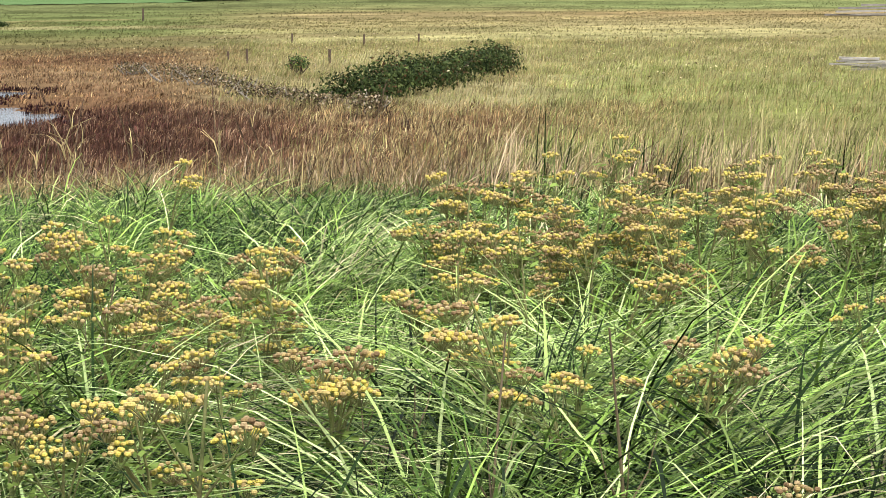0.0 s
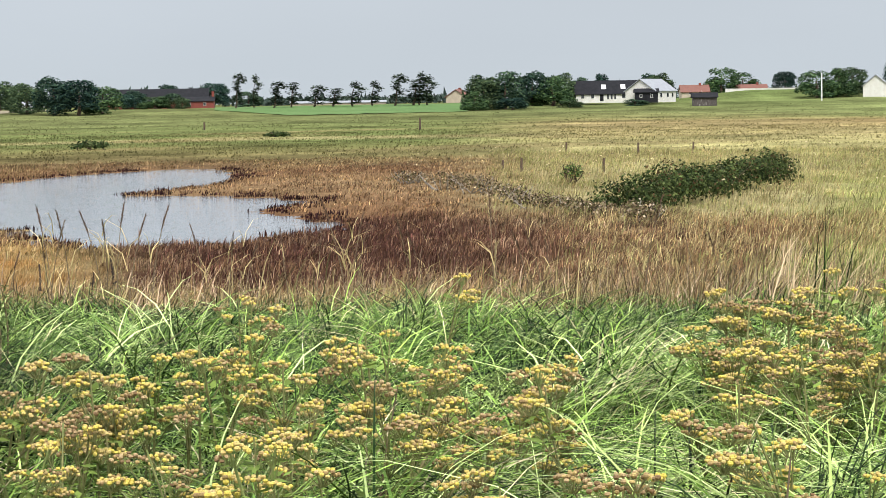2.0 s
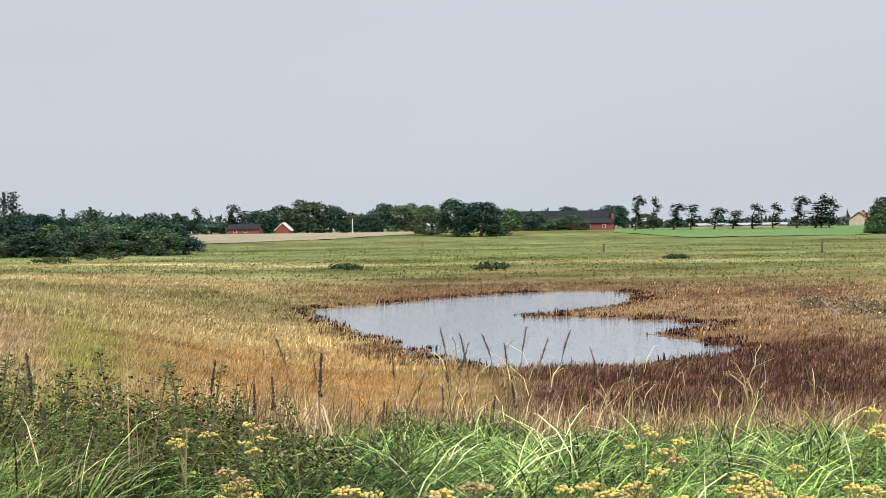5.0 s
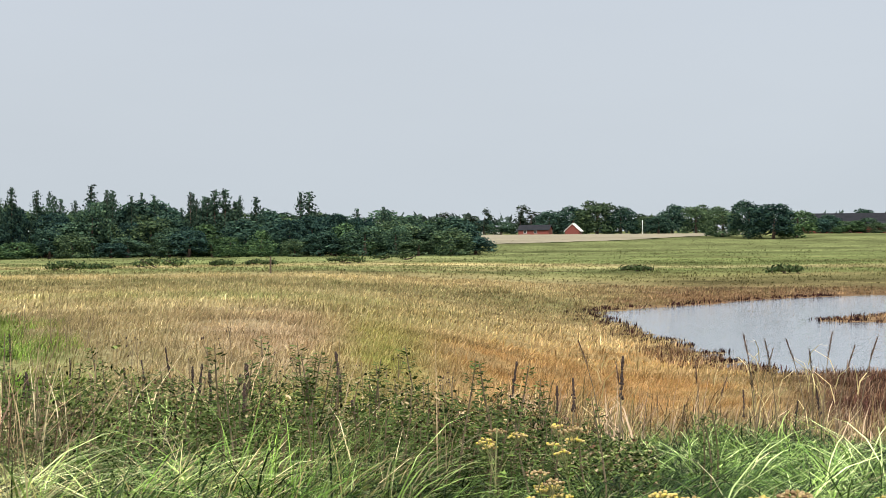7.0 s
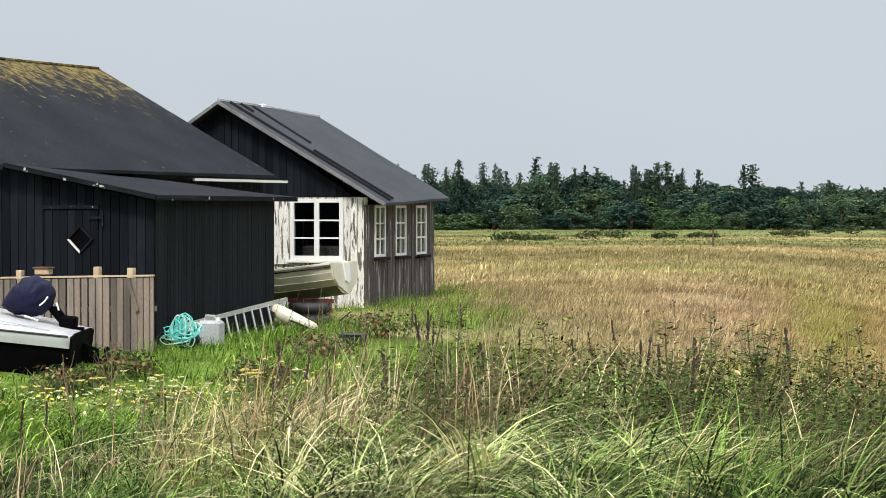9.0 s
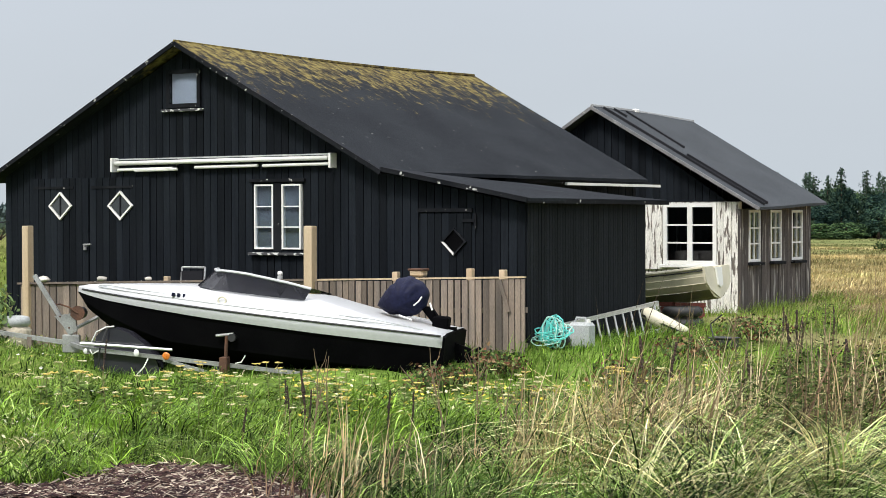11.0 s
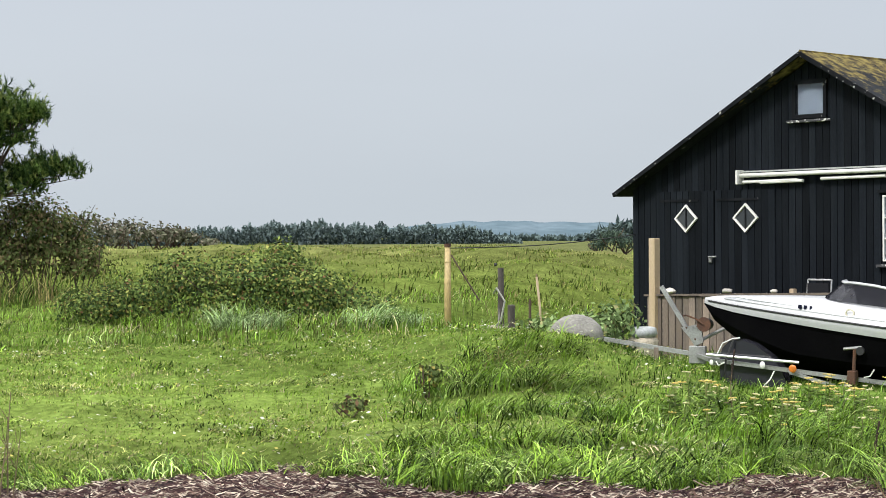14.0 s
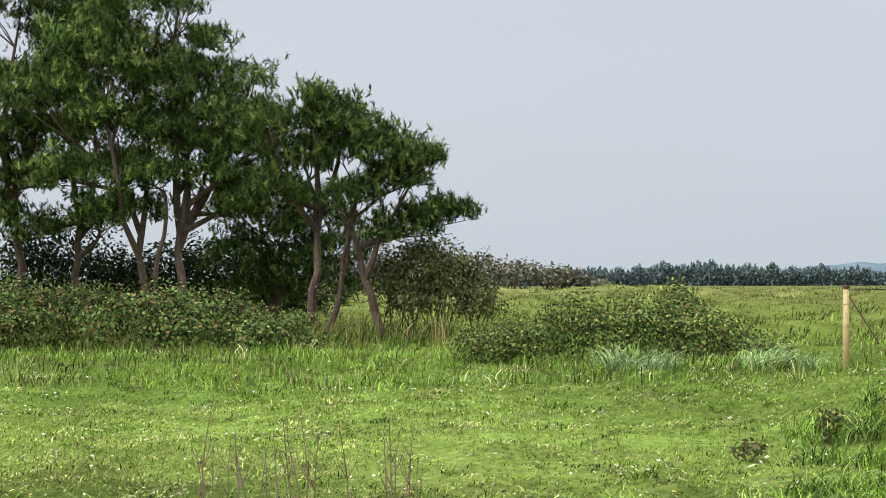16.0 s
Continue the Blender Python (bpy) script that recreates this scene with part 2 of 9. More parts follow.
# ---- shared builders ----
def mesh_of(name, bm, material):
    me = bpy.data.meshes.new(name)
    bm.to_mesh(me)
    bm.free()
    me.materials.append(material)
    return me


def part(name, bm, material, parent, label="", smooth=False):
    me = mesh_of(name, bm, material)
    if smooth:
        me.shade_smooth()
    ob = new(name, me)
    ob.parent = parent
    if label:
        ob["label"] = label
    return ob


def thing(name, m, label, category, group="", kind=""):
    ob = new(name)
    ob.empty_display_size = 0.2
    ob.matrix_world = m
    return tagged(ob, label, category, group, kind)


def box(bm, lo, hi, bevel=0.0, m=None):
    """An upright block from corner to corner."""
    x0, y0, z0 = lo
    x1, y1, z1 = hi
    vs = [bm.verts.new(p) for p in ((x0, y0, z0), (x1, y0, z0), (x1, y1, z0), (x0, y1, z0), (x0, y0, z1), (x1, y0, z1), (x1, y1, z1), (x0, y1, z1))]
    fs = [bm.faces.new([vs[i] for i in f]) for f in ((3, 2, 1, 0), (4, 5, 6, 7), (0, 1, 5, 4), (1, 2, 6, 5), (2, 3, 7, 6), (3, 0, 4, 7))]
    if bevel:
        bmesh.ops.bevel(bm, geom=list({e for f in fs for e in f.edges}), offset=bevel, segments=1, affect="EDGES")
    if m is not None:
        bmesh.ops.transform(bm, matrix=m, verts=vs if not bevel else bm.verts)
    return bm


def prism(bm, poly, axis, a, b):
    """A flat outline pulled from a to b along an axis; the outline is given in the two other axes, in order."""
    def put(p, w):
        q = list(p)
        q.insert("xyz".index(axis), w)
        return bm.verts.new(q)
    one, two = [put(p, a) for p in poly], [put(p, b) for p in poly]
    n = len(poly)
    bm.faces.new(one)
    bm.faces.new(two[::-1])
    for i in range(n):
        bm.faces.new((one[i], two[i], two[(i + 1) % n], one[(i + 1) % n]))
    bmesh.ops.recalc_face_normals(bm, faces=bm.faces)
    return bm


def tube(bm, points, radii, sides=8, cap=True):
    """A round bar through points, with its own radius at each."""
    pts = [Vector(p) for p in points]
    rings = []
    for i, p in enumerate(pts):
        d = (pts[min(i + 1, len(pts) - 1)] - pts[max(i - 1, 0)]).normalized()
        a = d.orthogonal().normalized() if i == 0 else (rings[-1][1] - d * d.dot(rings[-1][1])).normalized()
        b = d.cross(a)
        r = radii[i] if hasattr(radii, "__len__") else radii
        rings.append(([bm.verts.new(p + a * (r * math.cos(k * math.tau / sides)) + b * (r * math.sin(k * math.tau / sides))) for k in range(sides)], a))
    for (r0, _), (r1, _) in zip(rings, rings[1:]):
        for k in range(sides):
            bm.faces.new((r0[k], r0[(k + 1) % sides], r1[(k + 1) % sides], r1[k]))
    if cap:
        bm.faces.new(rings[0][0][::-1])
        bm.faces.new(rings[-1][0])
    return bm


def lump(bm, centre, size, seed, detail=2, rough=0.25):
    """An uneven rounded body."""
    made = bmesh.ops.create_icosphere(bm, subdivisions=detail, radius=1.0)["verts"]
    off = Vector((seed * 3.7, seed * 1.3, seed * 7.1))
    for v in made:
        k = 1 + rough * noise.noise(v.co * 1.6 + off)
        v.co = Vector((v.co.x * size[0] * k, v.co.y * size[1] * k, v.co.z * size[2] * k)) + Vector(centre)
    return bm


# ---- the land ----
POND_LEVEL = -2.30
SHED_TURN = 19.5
SHED = pose(-20.19, 17.14, 0, 0, 0, SHED_TURN)
# the pond's shore, smoothed between these corners
SHORE = [(-37.2, 85.5), (-28.2, 70.4), (-22.7, 60.7), (-19.2, 54.6), (-16.1, 53.6), (-13.8, 55.2), (-11.9, 61.0), (-14.5, 67.0), (-17.2, 70.6),
         (-16.0, 77.0), (-18.3, 79.9), (-22.0, 83.2), (-26.4, 84.8), (-25.6, 92.0), (-25.4, 99.5), (-27.8, 110.4), (-32.0, 118.5), (-35.0, 115.3), (-37.5, 106.3), (-37.6, 100.0), (-39.2, 92.5)]


def smooth_loop(points, per=6):
    out = []
    n = len(points)
    for i in range(n):
        p0, p1, p2, p3 = (np.array(points[(i + k - 1) % n]) for k in range(4))
        for j in range(per):
            t = j / per
            out.append(0.5 * (2 * p1 + (p2 - p0) * t + (2 * p0 - 5 * p1 + 4 * p2 - p3) * t * t + (3 * p1 - p0 - 3 * p2 + p3) * t ** 3))
    return np.array(out)


SHORE_LINE = smooth_loop(SHORE)


def step(x, a, b):
    t = np.clip((x - a) / (b - a), 0, 1)
    return t * t * (3 - 2 * t)


def wave(x, y, size, seed):
    """Soft uneven ground: sums of waves in turned directions, about -1 to 1."""
    r = np.random.RandomState(seed)
    s = 0
    for k in range(7):
        a, f, p = r.uniform(0, math.tau), r.uniform(0.6, 1.9) / size, r.uniform(0, math.tau)
        s = s + np.sin((x * math.cos(a) + y * math.sin(a)) * f * math.tau + p)
    return s / 3.2


def shore_distance(x, y):
    """Metres from the pond's shore: negative on the water."""
    x, y = np.asarray(x, float), np.asarray(y, float)
    d2 = np.full(x.shape, 1e9)
    inside = np.zeros(x.shape, bool)
    n = len(SHORE_LINE)
    for i in range(n):
        (ax, ay), (bx, by) = SHORE_LINE[i], SHORE_LINE[(i + 1) % n]
        ex, ey = bx - ax, by - ay
        t = np.clip(((x - ax) * ex + (y - ay) * ey) / (ex * ex + ey * ey + 1e-9), 0, 1)
        d2 = np.minimum(d2, (x - ax - t * ex) ** 2 + (y - ay - t * ey) ** 2)
        if ay != by:
            cross = ((ay > y) != (by > y)) & (x < (bx - ax) * (y - ay) / (by - ay) + ax)
            inside ^= cross
    return np.sqrt(d2) * np.where(inside, -1, 1) - 0.6


def polar(x, y):
    return np.degrees(np.arctan2(x, y)), np.hypot(x, y)


def ground(x, y):
    """The height of the ground."""
    x, y = np.asarray(x, float), np.asarray(y, float)
    az, d = polar(x, y)
    # the bank by the marsh, the gentler slope beyond the sheds, and the dune meadow to the west
    east = -2.1 * step(d, 9, 42) - 0.1 * step(d, 42, 60)
    mid = -0.25 * step(d, 12, 30) - 0.65 * step(d, 40, 100) - 1.3 * step(d, 95, 280)
    west = -0.34 * step(d, 15, 24) * step(az, -68, -62) + 0.38 * step(d, 15, 30) * step(-az, 64, 70) + 0.20 * step(d, 30, 95) * step(-az, 58, 68) \
        - 2.6 * step(d, 120, 330) - 0.2 * step(-az, 44, 48) * step(az, -66, -60) * step(d, 14, 20)
    k1, k2 = step(-az, 20, 34), step(-az, 43, 50)
    h = east * (1 - k1) + k1 * ((1 - k2) * mid + k2 * west)
    u = -(np.cos(radians(SHED_TURN)) * (x + 20.19) + np.sin(radians(SHED_TURN)) * (y - 17.14))
    v = -np.sin(radians(SHED_TURN)) * (x + 20.19) + np.cos(radians(SHED_TURN)) * (y - 17.14)
    # level ground round the sheds
    yard = step(u, -5, -1) * step(-u, -14, -10.5) * step(v, -7, -3) * step(-v, -22, -16)
    h = h * (1 - yard) + yard * (-0.12 - 0.026 * np.clip(u, 0, 10) - 0.05 * step(-v, 1, 3))
    h = h + 0.06 * wave(x, y, 6, 3) * step(d, 4, 12) + (0.22 * wave(x, y, 24, 4) + 0.18 * wave(x, y, 9, 14) + 0.09 * wave(x, y, 4, 15)) * step(d, 30, 60) * step(-az, 60, 66) * step(-d, -200, -120)
    h = h + 2.9 * step(d, 372, 560) * step(az, -37, -30) + 2.5 * step(d, 500, 572) * step(az, -1.6, 1.2)
    # tussocks on the lawn and in the dune meadow
    h = h + (0.030 * wave(x, y, 1.5, 81) + 0.016 * wave(x, y, 0.6, 82)) * step(d, 13.2, 14.5) * step(-d, -46, -34) * step(-az, 44, 50)
    # hummocks in the grass before the trailer
    for hx, hy, hr, hh in ((-19.6, 9.3, 2.4, 0.34), (-20.8, 8.2, 1.8, 0.20), (-16.5, 10.0, 2.0, 0.14), (-24.0, 10.6, 2.2, 0.12)):
        h = h + hh * np.exp(-((x - hx) ** 2 + (y - hy) ** 2) / hr ** 2)
    near = (d > 40) & (d < 140) & (az > -34) & (az < 2)
    if np.any(near):
        s = shore_distance(x[near], y[near])
        s = s + 0.7 * wave(x[near], y[near], 3.5, 8) + 0.35 * wave(x[near], y[near], 1.2, 9)
        bed = POND_LEVEL + np.clip(s, -4, 4) * 0.05
        t = step(s, 0.5, 9)
        h[near] = bed * (1 - t) + np.maximum(h[near], POND_LEVEL + 0.08) * t
    return h


def ease(d, *stops):
    """Colour along a distance: stops of (distance, colour)."""
    xs = [s[0] for s in stops]
    return np.stack([np.interp(d, xs, [s[1][k] for s in stops]) for k in range(3)], -1)


LUSH, GREEN, OLIVE = (0.045, 0.075, 0.02), (0.17, 0.195, 0.075), (0.19, 0.175, 0.075)
STRAW, OCHRE, RUST, MAROON = (0.46, 0.37, 0.185), (0.37, 0.245, 0.115), (0.21, 0.122, 0.066), (0.088, 0.044, 0.030)
PALE = (0.46, 0.40, 0.21)
FIELD = (0.125, 0.138, 0.056)


def litter_edge(az):
    """How far out the washed-up litter ends and the lawn begins."""
    return np.interp(az, [-78, -75, -73, -71, -64, -62, -60.5, -57], [13.2, 13.0, 12.4, 11.9, 11.9, 12.6, 13.1, 13.1])


def cover_colour(x, y):
    """The colour of what grows where."""
    x, y = np.asarray(x, float), np.asarray(y, float)
    az, d = polar(x, y)
    dd = d * (1 + 0.05 * wave(x / (d / 40 + 1), y / (d / 40 + 1), 9, 21))
    east = ease(dd, (0, LUSH), (17, LUSH), (19, STRAW), (25, OCHRE), (32, MAROON), (58, MAROON), (72, RUST), (92, (0.28, 0.19, 0.105)), (112, RUST), (126, (0.15, 0.10, 0.055)), (140, (0.17, 0.14, 0.065)), (165, (0.15, 0.14, 0.058)), (200, (0.13, 0.155, 0.055)), (215, (0.30, 0.26, 0.13)), (228, (0.13, 0.155, 0.055)), (420, FIELD), (700, FIELD))
    right = ease(dd, (0, LUSH), (16, LUSH), (19, OLIVE), (30, STRAW), (40, (0.27, 0.18, 0.10)), (56, (0.20, 0.12, 0.065)), (66, PALE), (80, PALE), (150, (0.33, 0.30, 0.135)), (240, (0.28, 0.23, 0.11)), (300, (0.21, 0.165, 0.08)), (340, OLIVE), (420, FIELD), (700, (0.10, 0.15, 0.045)))
    mid = ease(dd, (0, LUSH), (13, LUSH), (18, GREEN), (24, (0.44, 0.37, 0.20)), (48, (0.44, 0.36, 0.19)), (75, STRAW), (105, OLIVE), (125, STRAW), (150, OLIVE), (185, GREEN), (220, STRAW), (240, GREEN), (340, FIELD))
    west = ease(dd, (0, LUSH), (12, LUSH), (16, (0.22, 0.30, 0.07)), (24, (0.18, 0.28, 0.055)), (45, (0.20, 0.26, 0.06)), (90, (0.185, 0.21, 0.065)), (200, OLIVE), (340, FIELD))
    def blot(a, b, wa, wb, colour):
        k = np.exp(-((az - a) / wa) ** 2 - ((d - b) / wb) ** 2 + 0.5 * wave(x, y, 5, 27))[..., None]
        return np.clip(k, 0, 1), np.array(colour)
    for k, colour in (blot(-36, 32, 5, 14, (0.50, 0.42, 0.22)), blot(-33.1, 40, 2.2, 16, (0.58, 0.44, 0.27)), blot(-23.5, 42, 5.5, 24, (0.52, 0.30, 0.11)), blot(-29.9, 40, 1.2, 16, (0.34, 0.34, 0.09)), blot(-31.5, 21, 2.6, 5, (0.38, 0.37, 0.11)), blot(-41, 24, 2.6, 7, (0.17, 0.27, 0.05)), blot(-38, 17.5, 3.5, 2.2, (0.20, 0.27, 0.06)), blot(-30, 62, 3, 10, (0.30, 0.25, 0.10)), blot(-35, 75, 6, 8, (0.30, 0.30, 0.12))):
        mid = mid * (1 - k) + k * colour
    litter = (step(litter_edge(az) - d, -0.3, 0.1) * step(d, 10.4, 11.0) * step(-az, 55.5, 57.5) * step(az, -112, -104))[..., None] * np.ones(3)
    west = west * (1 - litter) + litter * np.array((0.085, 0.055, 0.048))
    far_right = ease(dd, (0, LUSH), (14, LUSH), (18, OLIVE), (40, (0.36, 0.34, 0.13)), (70, (0.32, 0.34, 0.12)), (110, (0.36, 0.34, 0.15)), (200, (0.34, 0.29, 0.14)), (300, (0.26, 0.19, 0.09)), (360, GREEN), (700, FIELD))
    kr = step(az, 1, 6)[..., None]
    right = right * (1 - kr) + far_right * kr
    k0 = step(az, -9, -3)[..., None]
    near_edge = np.interp(d, [55, 78], [15.5, 21])
    k1 = step(-az - 1.0 * wave(x, y, 6, 48), near_edge, near_edge + 4)[..., None]
    k2 = step(-az, 42, 47)[..., None]
    c = (east * (1 - k0) + right * k0) * (1 - k1) + k1 * ((1 - k2) * mid + k2 * west)
    # far off, the kinds lie in long low bands
    band = step(d, 95, 150) * step(az, -50, -44)
    c = c * (1 + band * (0.28 * wave(d, az * 4, 34, 44) + 0.16 * wave(d, az * 9, 13, 45)))[..., None]
    tan = np.clip(band * (wave(d, az * 3, 42, 46) - 0.35) * step(-d, -330, -250), 0, 0.5)[..., None]
    return c * (1 - tan) + tan * np.array((0.27, 0.215, 0.105))


def set_colour(me, colours):
    at = me.color_attributes.new("mesh_colour", "FLOAT_COLOR", "POINT")
    rgba = np.ones((len(me.vertices), 4), np.float32)
    rgba[:, :3] = colours
    at.data.foreach_set("color", rgba.ravel())


def raw_mesh(name, verts, faces, material, colours=None):
    """A mesh from arrays of corners and of equal-sided faces."""
    me = bpy.data.meshes.new(name)
    n, k = faces.shape
    me.vertices.add(len(verts))
    me.vertices.foreach_set("co", np.asarray(verts, np.float32).ravel())
    me.loops.add(n * k)
    me.loops.foreach_set("vertex_index", faces.astype(np.int32).ravel())
    me.polygons.add(n)
    me.polygons.foreach_set("loop_start", np.arange(0, n * k, k, dtype=np.int32))
    me.update(calc_edges=True)
    if colours is not None:
        set_colour(me, colours)
    me.materials.append(material)
    return me


def build_ground():
    fine = np.arange(-100, 16.01, 0.32)
    rest = np.arange(22, 260, 6.0)
    angles = np.radians(np.concatenate([fine, rest]))
    radii = np.concatenate([[0.0], np.geomspace(0.8, 12, 60), np.geomspace(12.15, 40, 150), np.geomspace(40.4, 150, 150), np.geomspace(152, 900, 70), np.geomspace(950, 4500, 14)])
    a, r = np.meshgrid(angles, radii)
    x, y = r * np.sin(a), r * np.cos(a)
    z = ground(x.ravel(), y.ravel()).reshape(x.shape)
    na, nr = len(angles), len(radii)
    idx = np.arange(na * nr).reshape(nr, na)
    q = np.stack([idx[:-1], np.roll(idx, -1, 1)[:-1], np.roll(idx, -1, 1)[1:], idx[1:]], -1).reshape(-1, 4)[:, ::-1]
    verts = np.stack([x.ravel(), y.ravel(), z.ravel()], -1)
    # darkest close by: dark thatch, plus shade under the grass put into the colour
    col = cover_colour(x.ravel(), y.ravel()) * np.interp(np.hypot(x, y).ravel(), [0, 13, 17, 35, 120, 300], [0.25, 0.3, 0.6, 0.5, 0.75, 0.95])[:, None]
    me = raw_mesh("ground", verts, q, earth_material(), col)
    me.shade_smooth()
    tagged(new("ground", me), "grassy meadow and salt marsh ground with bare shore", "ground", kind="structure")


def earth_material():
    m, n, l, b = nodes_of("meadow_ground")
    at = n.new("ShaderNodeAttribute")
    at.attribute_name = "mesh_colour"
    co = n.new("ShaderNodeTexCoord")
    last = at.outputs["Color"]
    for scale, lo, hi in ((0.12, 0.75, 1.25), (1.4, 0.7, 1.3), (11.0, 0.6, 1.4)):
        no = n.new("ShaderNodeTexNoise")
        no.inputs["Scale"].default_value, no.inputs["Detail"].default_value = scale, 5
        l.new(co.outputs["Object"], no.inputs["Vector"])
        r = n.new("ShaderNodeMapRange")
        r.inputs["From Min"].default_value, r.inputs["From Max"].default_value = 0.3, 0.7
        r.inputs["To Min"].default_value, r.inputs["To Max"].default_value = lo, hi
        l.new(no.outputs["Fac"], r.inputs["Value"])
        mx = n.new("ShaderNodeMix")
        mx.data_type, mx.blend_type = "RGBA", "MULTIPLY"
        mx.inputs["Factor"].default_value = 1.0
        l.new(last, mx.inputs["A"])
        l.new(r.outputs[0], mx.inputs["B"])
        last = mx.outputs["Result"]
    l.new(last, b.inputs["Base Color"])
    b.inputs["Roughness"].default_value = 0.95
    b.inputs["Specular IOR Level"].default_value = 0.0
    bp = n.new("ShaderNodeBump")
    bp.inputs["Strength"].default_value, bp.inputs["Distance"].default_value = 0.8, 0.05
    l.new(no.outputs["Fac"], bp.inputs["Height"])
    l.new(bp.outputs[0], b.inputs["Normal"])
    return m


build_ground()


def water_material():
    m, n, l, b = nodes_of("pond_water")
    b.inputs["Base Color"].default_value = (0.20, 0.215, 0.23, 1)
    b.inputs["Roughness"].default_value, b.inputs["IOR"].default_value = 0.05, 1.33
    b.inputs["Specular IOR Level"].default_value = 1.0
    co = n.new("ShaderNodeTexCoord")
    mp = n.new("ShaderNodeMapping")
    mp.inputs["Scale"].default_value = (1.2, 2.6, 1)
    l.new(co.outputs["Object"], mp.inputs[0])
    no = n.new("ShaderNodeTexNoise")
    no.inputs["Scale"].default_value, no.inputs["Detail"].default_value = 2.0, 4
    l.new(mp.outputs[0], no.inputs["Vector"])
    bp = n.new("ShaderNodeBump")
    bp.inputs["Strength"].default_value, bp.inputs["Distance"].default_value = 0.65, 0.017
    l.new(no.outputs["Fac"], bp.inputs["Height"])
    l.new(bp.outputs[0], b.inputs["Normal"])
    return m


def build_pond():
    bm = bmesh.new()
    bmesh.ops.create_circle(bm, cap_ends=True, segments=64, radius=1.0)
    bmesh.ops.transform(bm, matrix=Matrix.Translation((-26, 85, POND_LEVEL - 0.02)) @ Matrix.Rotation(radians(18), 4, "Z") @ Matrix.Diagonal((17, 37, 1, 1)), verts=bm.verts)
    me = mesh_of("water", bm, water_material())
    tagged(new("water", me), "shallow grey pond reflecting the overcast sky", "pond", kind="structure")


build_pond()


# ---- the sheds ----
def spans(x0, x1, low, top, openings):
    """Upright pieces of one board between its foot and the roof, left out where an opening is."""
    mid = (x0 + x1) / 2
    cuts = sorted((z0, z1) for a, b, z0, z1 in openings if a < mid < b)
    z, out = low, []
    for z0, z1 in cuts:
        if z0 > z + 0.03:
            out.append((z, z0, False))
        z = max(z, z1)
    out.append((z, None, True))
    return out


def boarded_wall(parent, m, x0, x1, low, top, openings, width, material, name="wall", label="", gap=0.012, thick=0.024, seed=1, jitter=0.004):
    """A wall of upright boards on a solid backing, facing -y in the frame m; top(x) is the roof line."""
    rnd = random.Random(seed)
    edges = sorted({x0, x1, *[e for o in openings for e in o[:2] if x0 < e < x1], *np.linspace(x0, x1, 13)})
    bm = bmesh.new()
    for a, b in zip(edges, edges[1:]):
        if b - a < 0.004:
            continue
        for z0, z1, open_top in spans(a, b, low, top, openings):
            ta, tb = (top(a), top(b)) if open_top else (z1, z1)
            if min(ta, tb) > z0 + 0.01:
                prism(bm, [(a, z0), (b, z0), (b, tb), (a, ta)], "y", 0.0, 0.09)
    bmesh.ops.remove_doubles(bm, verts=bm.verts, dist=0.0005)
    bmesh.ops.transform(bm, matrix=m, verts=bm.verts)
    wall = part(name, bm, material, parent, label)
    n = max(1, round((x1 - x0) / width))
    w = (x1 - x0) / n
    for i in range(n):
        a, b = x0 + i * w, x0 + (i + 1) * w - gap
        y = -thick - rnd.uniform(0, jitter)
        for z0, z1, open_top in spans(a, b, low, top, openings):
            ta, tb = (top(a) - 0.005, top(b) - 0.005) if open_top else (z1, z1)
            if min(ta, tb) < z0 + 0.03:
                continue
            bm = prism(bmesh.new(), [(a, z0 + rnd.uniform(-0.01, 0.01)), (b, z0), (b, tb), (a, ta)], "y", y, -0.001)
            bmesh.ops.transform(bm, matrix=m, verts=bm.verts)
            part("board", bm, material, wall)
    return wall


# added panels behind the panes, standing in for the sky's reflection
PALE_PANEL = surface("grey_pane_panel", (0.42, 0.43, 0.47), (0.33, 0.34, 0.38), 2.0, rough=0.8, bump=0.1)


DIM_PANEL = surface("dim_pane_panel", (0.12, 0.14, 0.17), (0.07, 0.085, 0.105), 2.0, rough=0.8, bump=0.1)


